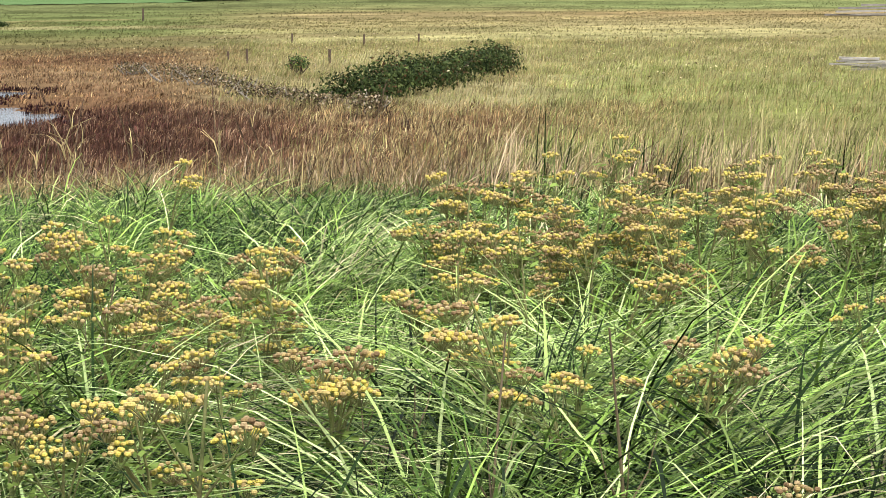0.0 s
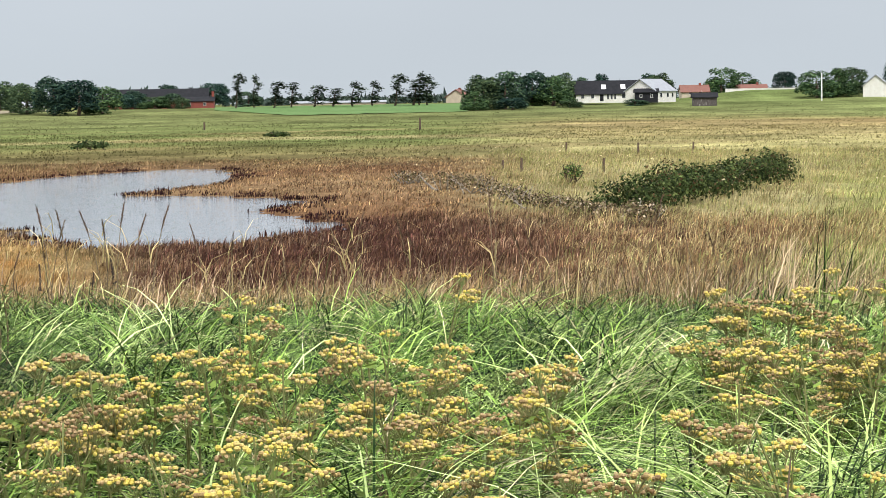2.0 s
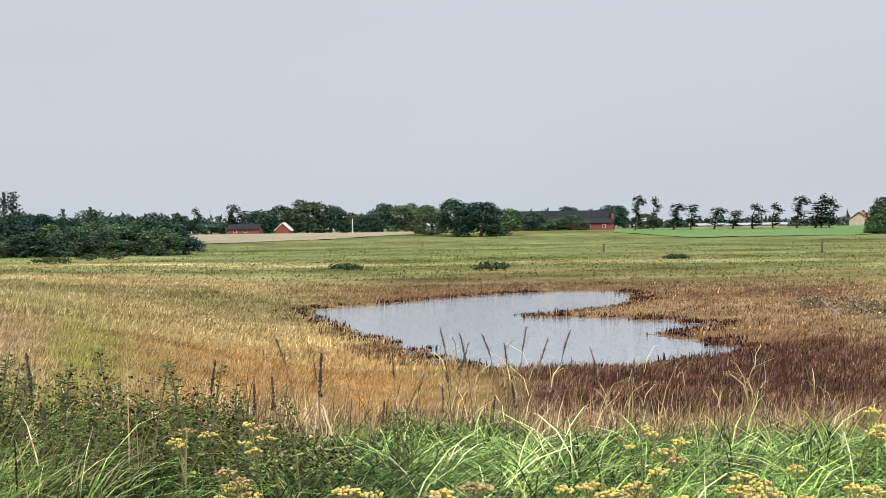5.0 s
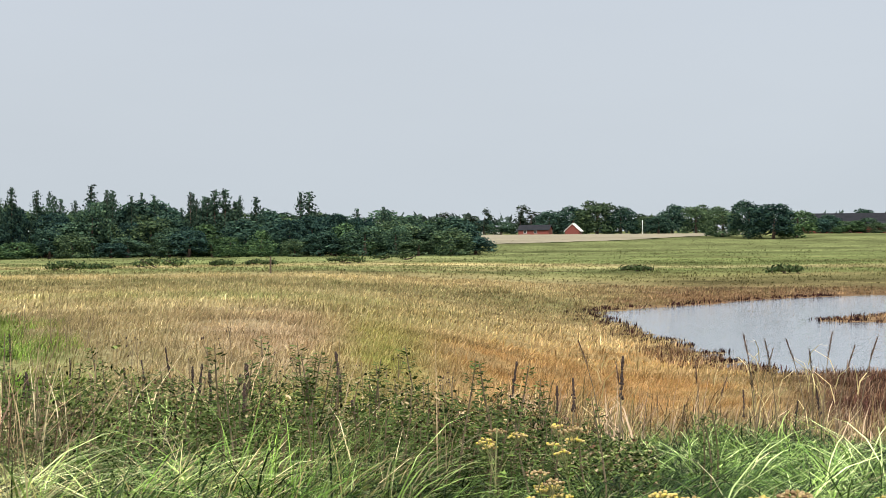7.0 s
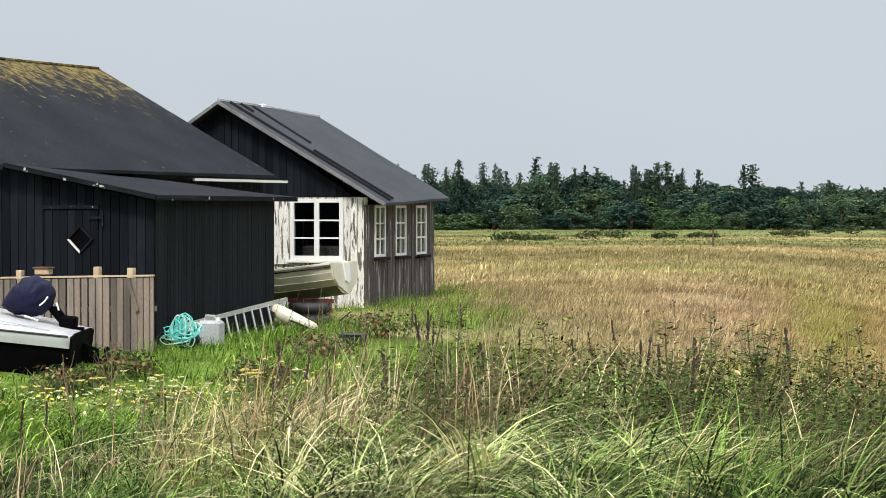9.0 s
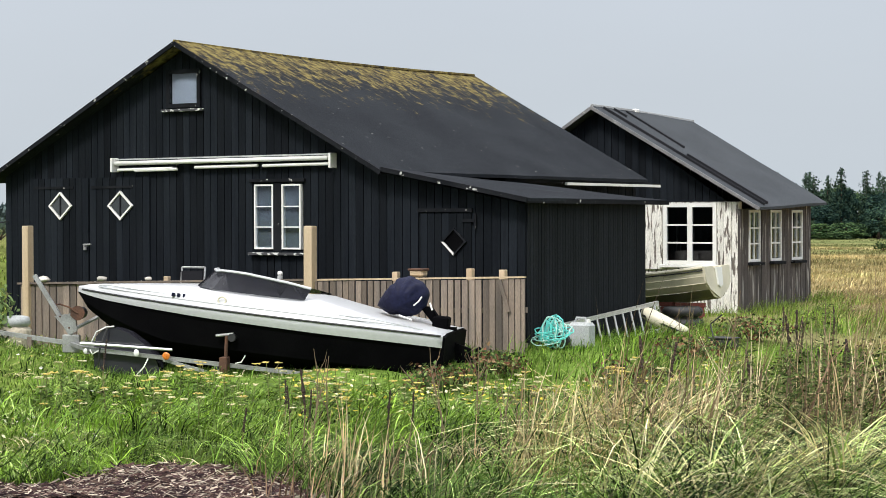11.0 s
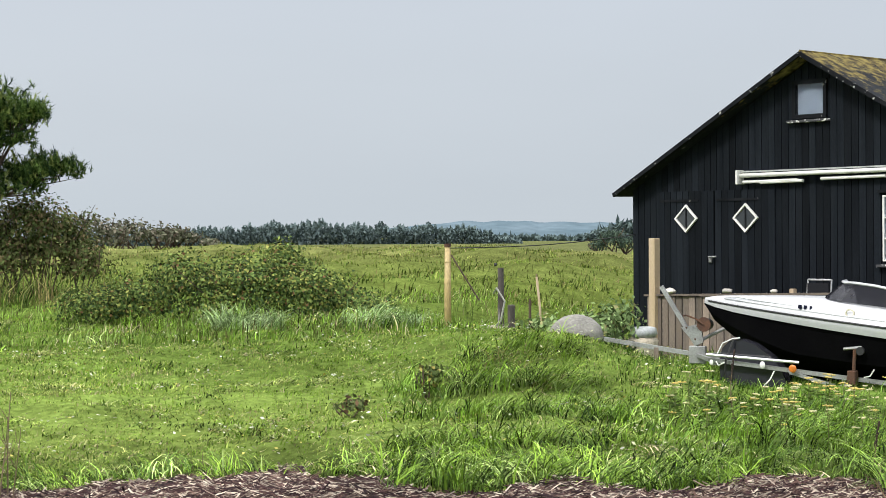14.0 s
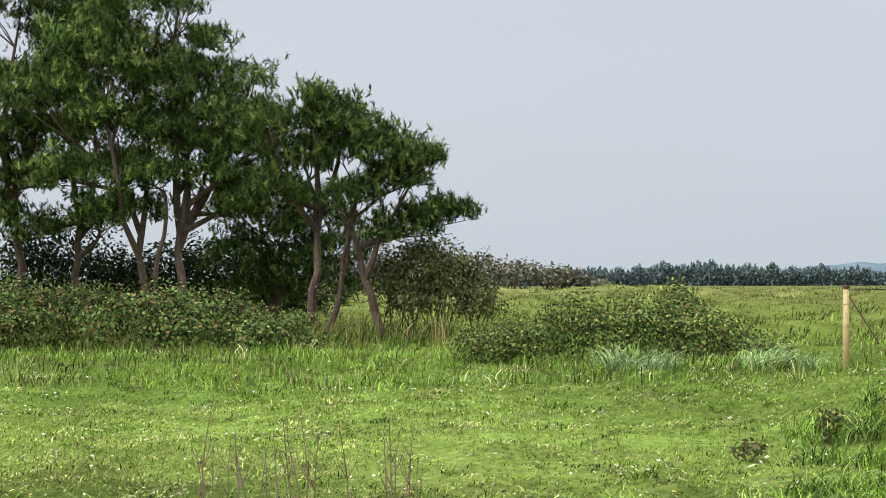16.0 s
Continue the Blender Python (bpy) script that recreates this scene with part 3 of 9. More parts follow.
def sash(parent, m, x0, x1, z0, z1, cols, rows, frame, bar, material, name="window", label="", y=-0.045, mullion=0.0, depth=0.07, blind=None):
    """A window with a frame, glazing bars and a pane in each light."""
    win = part(name, box(bmesh.new(), (x0, y + depth, z0), (x1, y + depth + 0.01, z0 + 0.02), m=m), material, parent, label)
    bm = bmesh.new()
    for lo, hi in (((x0, y, z0), (x0 + frame, y + depth, z1)), ((x1 - frame, y, z0), (x1, y + depth, z1)),
                   ((x0 + frame, y, z1 - frame), (x1 - frame, y + depth, z1)), ((x0 + frame, y, z0), (x1 - frame, y + depth, z0 + frame))):
        box(bm, lo, hi)
    bmesh.ops.transform(bm, matrix=m, verts=bm.verts)
    part("window_frame", bm, material, win)
    xs, zs = np.linspace(x0 + frame, x1 - frame, cols + 1), np.linspace(z0 + frame, z1 - frame, rows + 1)
    for x in xs[1:-1]:
        w = max(bar, mullion if abs(x - (x0 + x1) / 2) < 0.02 else 0)
        part("glazing_bar", box(bmesh.new(), (x - w / 2, y + 0.006, z0 + frame), (x + w / 2, y + depth - 0.01, z1 - frame), m=m), material, win)
    for z in zs[1:-1]:
        part("glazing_bar", box(bmesh.new(), (x0 + frame, y + 0.010, z - bar / 2), (x1 - frame, y + depth - 0.014, z + bar / 2), m=m), material, win)
    for i in range(cols):
        for j in range(rows):
            p = part("pane", box(bmesh.new(), (xs[i] + 0.002, y + 0.03, zs[j] + 0.002), (xs[i + 1] - 0.002, y + 0.034, zs[j + 1] - 0.002), m=m), M["glass"], win)
            p.visible_shadow = False
    # added panel that gives the glass its reflected grey
    if blind is not None:
        part("blind", box(bmesh.new(), (x0 + frame, y + 0.075, z0 + frame), (x1 - frame, y + 0.08, z1 - frame), m=m), blind, win, "grey-blue panel added behind the glass as reflected sky")
    return win


def diamond(parent, m, cx, cz, hx, hz, rim_material, name="diamond_window", y=-0.08):
    def ring(k):
        return [(cx - hx * k, cz), (cx, cz - hz * k), (cx + hx * k, cz), (cx, cz + hz * k)]
    win = part(name, prism(bmesh.new(), ring(0.8), "y", y + 0.012, y + 0.018), M["hull_black"] if rim_material is M["black_trim"] else M["dark_glass"], parent, "small diamond-shaped door window")
    win.data.transform(m)
    out, inn = ring(1.0), ring(0.84)
    for i in range(4):
        bm = prism(bmesh.new(), [out[i], out[(i + 1) % 4], inn[(i + 1) % 4], inn[i]], "y", y - 0.01, y + 0.03)
        bmesh.ops.transform(bm, matrix=m, verts=bm.verts)
        part("rim", bm, M["white"] if i == 0 else rim_material, win)
    if rim_material is M["white"]:
        bar = box(bmesh.new(), (cx - 0.012, y, cz - hz * 0.7), (cx + 0.012, y + 0.011, cz + hz * 0.7))
        bmesh.ops.transform(bar, matrix=m, verts=bar.verts)
        part("glazing_bar", bar, M["black_trim"], win)
    return win


def mossy_felt():
    """Dark roofing felt with yellow moss streaking down from the ridge."""
    m = surface("mossy_roofing_felt", (0.021, 0.024, 0.029), (0.014, 0.016, 0.020), 0.9, rough=0.9, bump=0.5, fine=45, spread=0.4, spots=(0.14, 0.14, 0.13), spot_scale=9, spot_at=0.69, spec=0.08)
    n, l = m.node_tree.nodes, m.node_tree.links
    b = n["Principled BSDF"]
    co = n.new("ShaderNodeTexCoord")
    sep = n.new("ShaderNodeSeparateXYZ")
    l.new(co.outputs["Object"], sep.inputs[0])
    mp = n.new("ShaderNodeMapping")
    mp.inputs["Scale"].default_value = (1.5, 2.1, 1.5)
    mp.inputs["Rotation"].default_value = (0, 0, 0.25)
    l.new(co.outputs["Object"], mp.inputs[0])
    no = n.new("ShaderNodeTexNoise")
    no.inputs["Scale"].default_value, no.inputs["Detail"].default_value, no.inputs["Roughness"].default_value = 2.4, 10, 0.78
    l.new(mp.outputs[0], no.inputs["Vector"])
    grow = n.new("ShaderNodeMapRange")  # moss thins out down the slope
    grow.inputs["From Min"].default_value, grow.inputs["From Max"].default_value = 2.7, 4.35
    grow.inputs["To Min"].default_value, grow.inputs["To Max"].default_value = -0.26, 0.12
    l.new(sep.outputs["Z"], grow.inputs["Value"])
    add = n.new("ShaderNodeMath")
    l.new(no.outputs["Fac"], add.inputs[0])
    l.new(grow.outputs[0], add.inputs[1])
    cut = n.new("ShaderNodeMapRange")
    cut.inputs["From Min"].default_value, cut.inputs["From Max"].default_value = 0.50, 0.57
    l.new(add.outputs[0], cut.inputs["Value"])
    hue = n.new("ShaderNodeTexNoise")
    hue.inputs["Scale"].default_value, hue.inputs["Detail"].default_value = 9.0, 6
    l.new(co.outputs["Object"], hue.inputs["Vector"])
    tone = n.new("ShaderNodeValToRGB")
    tone.color_ramp.elements[0].position, tone.color_ramp.elements[1].position = 0.36, 0.66
    tone.color_ramp.elements[0].color, tone.color_ramp.elements[1].color = (0.05, 0.038, 0.022, 1), (0.23, 0.185, 0.065, 1)
    l.new(hue.outputs["Fac"], tone.inputs[0])
    mix = n.new("ShaderNodeMix")
    mix.data_type = "RGBA"
    l.new(tone.outputs[0], mix.inputs["B"])
    old = b.inputs["Base Color"].links[0].from_socket
    l.new(old, mix.inputs["A"])
    l.new(cut.outputs[0], mix.inputs["Factor"])
    l.new(mix.outputs["Result"], b.inputs["Base Color"])
    return m


def roof_slab(parent, name, corners, thick, material, label="", rows=10, cols=6, sag=0.0, seed=0):
    """A thick sheet between two lines (four corners: low front, high front, high back, low back), sagging a little along its length."""
    a, b, c, d = (Vector(p) for p in corners)
    bm = bmesh.new()
    grids = []
    for layer in (0, 1):
        g = []
        for i in range(rows + 1):
            t = i / rows
            low, high = a.lerp(d, t), b.lerp(c, t)
            row = []
            for j in range(cols + 1):
                p = low.lerp(high, j / cols)
                p.z += -sag * math.sin(math.pi * t) * (j / cols) + 0.012 * noise.noise(Vector((p.x * 0.8 + seed, p.y * 0.8, 3.0))) - layer * thick
                row.append(bm.verts.new(p))
            g.append(row)
        grids.append(g)
    for k, g in enumerate(grids):
        for i in range(rows):
            for j in range(cols):
                f = (g[i][j], g[i + 1][j], g[i + 1][j + 1], g[i][j + 1])
                bm.faces.new(f)
    t, u = grids
    rim = [(i, 0) for i in range(rows + 1)] + [(rows, j) for j in range(1, cols + 1)] + [(i, cols) for i in range(rows - 1, -1, -1)] + [(0, j) for j in range(cols - 1, 0, -1)]
    for (i, j), (p, q) in zip(rim, rim[1:] + rim[:1]):
        bm.faces.new((t[i][j], t[p][q], u[p][q], u[i][j]))
    bmesh.ops.recalc_face_normals(bm, faces=bm.faces)
    return part(name, bm, material, parent, label)


def beam(bm, p, q, w, h):
    """A squared timber from p to q."""
    p, q = Vector(p), Vector(q)
    d = (q - p).normalized()
    side = d.cross(Vector((0, 0, 1)))
    side = side.normalized() if side.length > 1e-4 else Vector((1, 0, 0))
    up = side.cross(d)
    vs = [bm.verts.new(e + side * sx * w / 2 + up * sz * h / 2) for e in (p, q) for sx, sz in ((-1, -1), (1, -1), (1, 1), (-1, 1))]
    for f in ((0, 1, 2, 3), (7, 6, 5, 4), (0, 4, 5, 1), (1, 5, 6, 2), (2, 6, 7, 3), (3, 7, 4, 0)):
        bm.faces.new([vs[i] for i in f])
    bmesh.ops.recalc_face_normals(bm, faces=bm.faces)
    return bm


FRONT = Matrix.Identity(4)


def side_frame(x, y):
    """The frame of a wall that faces +x, starting at y."""
    return Matrix.Translation((x, y, 0)) @ Matrix.Rotation(radians(90), 4, "Z")


def build_black_shed():
    shed = thing("boat_shed", SHED, "black tarred wooden shed with mossy felt roof and lean-to", "shed")
    apex, left, right = (-5.98, 4.31), (-9.80, 2.37), (-2.22, 2.31)

    def top(x):
        if x < apex[0]:
            return np.interp(x, [left[0], apex[0]], [left[1] - 0.02, apex[1] - 0.06])
        if x < right[0]:
            return np.interp(x, [apex[0], right[0]], [apex[1] - 0.06, right[1] - 0.03])
        return np.interp(x, [right[0], 0.0], [right[1] - 0.03, 1.85])
    holes = [(-6.36, -5.70, 3.35, 3.93), (-4.68, -3.78, 1.18, 2.18)]
    boarded_wall(shed, FRONT, -9.80, 0.0, -0.42, top, holes, 0.135, M["black_board"], "front_wall", seed=2)
    boarded_wall(shed, side_frame(0, 0), 0.0, 3.55, -0.2, lambda x: 1.86, [], 0.075, M["felt_wall"], "lean_to_wall", "dull black ribbed wall", gap=0.008, thick=0.012, seed=3)
    boarded_wall(shed, side_frame(-2.62, 3.6), 0.0, 4.75, -0.2, lambda x: 2.26, [], 0.135, M["black_board"], "side_wall", seed=4)
    bm = bmesh.new()
    box(bm, (-9.80, 0.1, -0.42), (-9.70, 8.3, 2.38))
    box(bm, (-2.6, 3.45, -0.42), (-0.01, 3.54, 1.78))
    prism(bm, [(-9.80, -0.42), (-2.62, -0.42), (-2.62, 2.24), (apex[0], apex[1] - 0.08), (-9.80, 2.36)], "y", 8.28, 8.36)
    part("back_wall", bm, M["black_board"], shed)
    felt = mossy_felt()
    # the roof: two slopes, and the lower pitch over the lean-to
    roof = roof_slab(shed, "roof", [(-9.99, -0.28, 2.29), (apex[0], -0.28, 4.34), (apex[0], 8.3, 4.31), (-9.99, 8.3, 2.29)], 0.05, felt, "dark felt roof with yellow moss at the ridge", sag=0.05)
    roof_slab(roof, "roof_slope", [(-2.20, -0.30, 2.325), (apex[0] + 0.004, -0.30, 4.345), (apex[0] + 0.004, 8.35, 4.315), (-2.36, 8.35, 2.325)], 0.05, felt, sag=0.05, seed=5)
    roof_slab(roof, "lean_to_roof", [(0.17, -0.26, 1.925), (-2.25, -0.26, 2.375), (-2.62, 4.05, 2.23), (0.14, 4.05, 1.915)], 0.045, M["felt"], seed=9)
    # ridge capping and verge boards
    part("ridge_cap", tube(bmesh.new(), [(apex[0], y, 4.335 - 0.05 * math.sin(math.pi * (y + 0.3) / 8.8)) for y in np.linspace(-0.3, 8.3, 9)], 0.03, 6), felt, roof)
    for p, q in (((-9.98, -0.31, 2.262), (apex[0], -0.31, 4.302)), ((apex[0], -0.31, 4.302), (-2.20, -0.31, 2.30)), ((-2.20, -0.29, 2.345), (0.17, -0.29, 1.90))):
        part("verge_board", beam(bmesh.new(), p, q, 0.03, 0.065), M["black_trim"], roof)
    part("eave_board", beam(bmesh.new(), (0.15, -0.27, 1.885), (0.15, 4.05, 1.875), 0.025, 0.06), M["black_trim"], roof)
    part("gutter", beam(bmesh.new(), (-2.33, 5.3, 2.215), (-2.33, 8.75, 2.215), 0.05, 0.045), M["white"], roof, "white gutter")
    part("eave_board", beam(bmesh.new(), (-2.38, 3.4, 2.25), (-2.38, 8.5, 2.25), 0.025, 0.06), M["black_trim"], roof)
    # windows
    sash(shed, FRONT, -6.36, -5.70, 3.35, 3.93, 1, 1, 0.06, 0.02, M["black_trim"], "gable_window", "square gable window with flaking frame", blind=PALE_PANEL)
    part("sill", box(bmesh.new(), (-6.43, -0.10, 3.285), (-5.63, -0.02, 3.325), 0.006), M["flaking"], shed, "flaking black and white sill")
    win = part("casement_window", box(bmesh.new(), (-4.30, -0.05, 1.18), (-4.16, 0.02, 2.18)), M["black_trim"], shed, "pair of white casements with three panes each")
    for a, b in ((-4.66, -4.31), (-4.15, -3.80)):
        sash(win, FRONT, a, b, 1.20, 2.16, 1, 3, 0.024, 0.016, M["white"], "casement", y=-0.05, blind=DIM_PANEL)
    part("sill", box(bmesh.new(), (-4.74, -0.11, 1.11), (-3.72, -0.02, 1.15), 0.006), M["flaking"], win)
    part("window_hood", box(bmesh.new(), (-4.74, -0.07, 2.19), (-3.72, -0.02, 2.24), 0.006), M["black_trim"], win)
    # doors
    for a, b in ((-9.18, -7.97), (-7.94, -6.70)):
        door = part("door", box(bmesh.new(), (a, -0.045, -0.25), (b, -0.03, 2.30)), M["black_board"], shed, "black boarded door with a diamond window")
        k = 9
        for i in range(k):
            x0 = a + (b - a) * i / k
            part("board", box(bmesh.new(), (x0 + 0.005, -0.056, -0.25), (x0 + (b - a) / k - 0.005, -0.046, 2.30)), M["black_board"], door)
        part("hinge", box(bmesh.new(), (a + 0.04, -0.07, 2.13), (a + 0.9, -0.057, 2.17)), M["black_trim"], door)
    part("door_handle", tube(bmesh.new(), [(-8.02, -0.06, 1.25), (-8.02, -0.12, 1.25), (-7.86, -0.12, 1.255)], 0.014, 6), M["galv"], shed, "steel lever handle")
    part("padlock", box(bmesh.new(), (-8.05, -0.10, 1.16), (-7.99, -0.06, 1.235), 0.008), M["galv"], shed)
    diamond(shed, FRONT, -8.555, 1.86, 0.25, 0.225, M["white"])
    diamond(shed, FRONT, -7.285, 1.86, 0.26, 0.23, M["white"])
    door = part("door", box(bmesh.new(), (-1.70, -0.045, -0.25), (-0.86, -0.03, 1.72)), M["black_board"], shed, "low black lean-to door with a diamond window")
    for i in range(7):
        x0 = -1.70 + 0.12 * i
        part("board", box(bmesh.new(), (x0 + 0.005, -0.056, -0.25), (x0 + 0.115, -0.046, 1.72)), M["black_board"], door)
    part("door_head", box(bmesh.new(), (-1.74, -0.075, 1.74), (-0.84, -0.03, 1.79)), M["black_trim"], door)
    part("hinge", box(bmesh.new(), (-1.0, -0.075, 1.60), (-0.78, -0.057, 1.64)), M["black_trim"], door)
    part("hinge", box(bmesh.new(), (-0.80, -0.075, 1.50), (-0.77, -0.057, 1.72)), M["black_trim"], door)
    diamond(shed, FRONT, -1.13, 1.325, 0.205, 0.195, M["black_trim"])
    part("floor", box(bmesh.new(), (-9.7, 0.1, -0.44), (-0.1, 8.3, -0.40)), M["grey_board"], shed)
    return shed


build_black_shed()


def build_poles():
    rack = thing("pole_rack", SHED, "white poles stored on hooks along the black gable", "pole")
    part("pole", tube(bmesh.new(), [(-7.33, -0.13, 2.515), (-3.25, -0.13, 2.53)], 0.034, 10), M["white"], rack, smooth=True)
    part("upper_strip", beam(bmesh.new(), (-7.35, -0.09, 2.575), (-3.22, -0.09, 2.585), 0.06, 0.022), M["alu"], rack)
    for a, b, z in ((-7.30, -6.20, 2.415), (-5.75, -4.55, 2.43), (-4.45, -3.25, 2.435), (-6.95, -6.1, 2.40)):
        part("thin_pole", tube(bmesh.new(), [(a, -0.10, z), (b, -0.10, z + 0.01)], 0.024, 8), M["white"], rack)
    for x in (-7.37, -6.15, -4.5, -3.18):
        part("bracket", box(bmesh.new(), (x - 0.02, -0.19 if x in (-7.37, -3.18) else -0.085, 2.38), (x + 0.02, -0.025, 2.60), 0.008), M["white"] if x in (-7.37, -3.18) else M["black_trim"], rack)


build_poles()


def build_white_shed():
    shed = thing("old_cottage_shed", SHED, "old shed with peeling white gable and grey felt roof", "shed")
    x0, x1, y0, y1 = -7.7, -1.72, 10.9, 14.35
    apex = (-4.70, 3.74)

    def top(x):
        return np.interp(x, [x0, apex[0], x1], [1.86, apex[1], 1.80])
    m = Matrix.Translation((0, y0, 0))
    ux, uz = (-3.28, -2.17), (0.75, 1.92)
    upper = boarded_wall(shed, m, x0, x1, 1.955, top, [], 0.15, M["black_board"], "gable", "black boarded upper gable", seed=11)
    boarded_wall(shed, m, x0, x1, -0.32, lambda x: 1.945, [(ux[0], ux[1], uz[0], uz[1])], 0.155, M["peeling"], "gable_wall", "peeling white boards", seed=12, jitter=0.012)
    wins = [(0.35, 0.87), (1.37, 1.90), (2.42, 2.97)]
    boarded_wall(shed, side_frame(x1, y0), 0.0, y1 - y0, -0.32, lambda x: 1.80 + 0.03 * x, [(a, b, 0.80, 1.79) for a, b in wins], 0.14, M["grey_board"], "side_wall", "bare weathered grey boards", seed=13, jitter=0.012)
    bm = bmesh.new()
    box(bm, (x0 - 0.02, y0 + 0.1, -0.32), (x0 + 0.08, y1, 1.80))
    prism(bm, [(x0, -0.32), (x1 - 0.1, -0.32), (x1 - 0.1, 1.78), (apex[0], 3.5), (x0, 1.76)], "y", y1 - 0.09, y1)
    part("back_wall", bm, M["grey_board"], shed)
    roof = roof_slab(shed, "roof", [(x0 - 0.4, y0 - 0.30, 1.72), (apex[0], y0 - 0.30, 3.82), (apex[0], y1 + 0.80, 3.69), (x0 - 0.4, y1 + 0.35, 1.72)], 0.05, M["felt_grey"], "grey felt roof with battens", sag=-0.03)
    roof_slab(roof, "roof_slope", [(-1.18, y0 - 0.31, 1.83), (apex[0] + 0.004, y0 - 0.31, 3.825), (apex[0] + 0.004, y1 + 0.81, 3.695), (-1.42, y1 + 0.16, 1.95)], 0.05, M["felt_grey"], sag=-0.03, seed=4)
    for p, q in (((x0 - 0.4, y0 - 0.33, 1.68), (apex[0], y0 - 0.33, 3.79)), ((apex[0], y0 - 0.33, 3.79), (-1.18, y0 - 0.33, 1.80))):
        part("verge_board", beam(bmesh.new(), p, q, 0.03, 0.06), M["verge"], roof, "weathered grey verge board")
    part("ridge_cap", tube(bmesh.new(), [(apex[0], y0 - 0.3, 3.83), (apex[0], y0 + 1.4, 3.77 + 0.03), (apex[0], y1 + 0.80, 3.70)], 0.04, 6), M["galv"], roof)

    def on_slope(k, y):
        t = (y - y0 + 0.31) / (y1 - y0 + 0.67)
        low = Vector((-1.18 - 0.24 * t, y, 1.83 + 0.12 * t))
        high = Vector((apex[0], y, 3.825 - 0.12 * t))
        return high.lerp(low, k) + Vector((0, 0, 0.035))
    for ka, kb, ya, yb in ((0.02, 0.99, y0 + 0.05, y0 + 0.05), (0.03, 0.42, y0 + 0.95, y0 + 0.80), (0.50, 0.98, y0 + 0.33, y0 + 0.3), (0.02, 0.10, y0 + 0.5, y0 + 0.5)):
        part("batten", beam(bmesh.new(), on_slope(ka, ya), on_slope(kb, yb), 0.035, 0.045), M["slate"], roof)
    part("ridge_patch", box(bmesh.new(), (apex[0] - 0.05, y0 + 1.45, 3.76), (apex[0] + 0.07, y0 + 1.62, 3.845), 0.02), M["white"], roof)
    # the white gable window
    w = sash(shed, m, ux[0], ux[1], uz[0], uz[1], 2, 3, 0.075, 0.03, M["white"], "cottage_window", "white window with six panes", y=-0.07, mullion=0.10)
    part("sill", box(bmesh.new(), (ux[0] - 0.06, -0.14, uz[0] - 0.06), (ux[1] + 0.06, -0.03, uz[0] - 0.004), 0.008, m), M["white"], w)
    part("shutter", box(bmesh.new(), (ux[0] - 0.52, -0.075, uz[0] - 0.1), (ux[0] - 0.03, -0.035, uz[1]), 0.01, m), M["peeling"], shed, "peeling white shutter")
    for a, b in wins:
        s = sash(shed, side_frame(x1, y0), a, b, 0.80, 1.79, 2, 3, 0.05, 0.03, M["white"], "side_window", "narrow white window with six panes")
        part("sill", box(bmesh.new(), (a - 0.04, -0.13, 0.735), (b + 0.04, -0.03, 0.79), 0.006, side_frame(x1, y0)), M["black_trim"], s)
    part("corner_board", box(bmesh.new(), (x1 - 0.02, y0 - 0.05, -0.32), (x1 + 0.045, y0 + 0.02, 1.80)), M["grey_board"], shed)
    part("floor", box(bmesh.new(), (x0 + 0.1, y0 + 0.1, -0.36), (x1 - 0.1, y1 - 0.1, -0.30)), M["grey_board"], shed)
    part("crate", box(bmesh.new(), (-3.3, y0 + 0.5, 0.6), (-2.5, y0 + 0.8, 1.0)), M["fence"], shed)


build_white_shed()


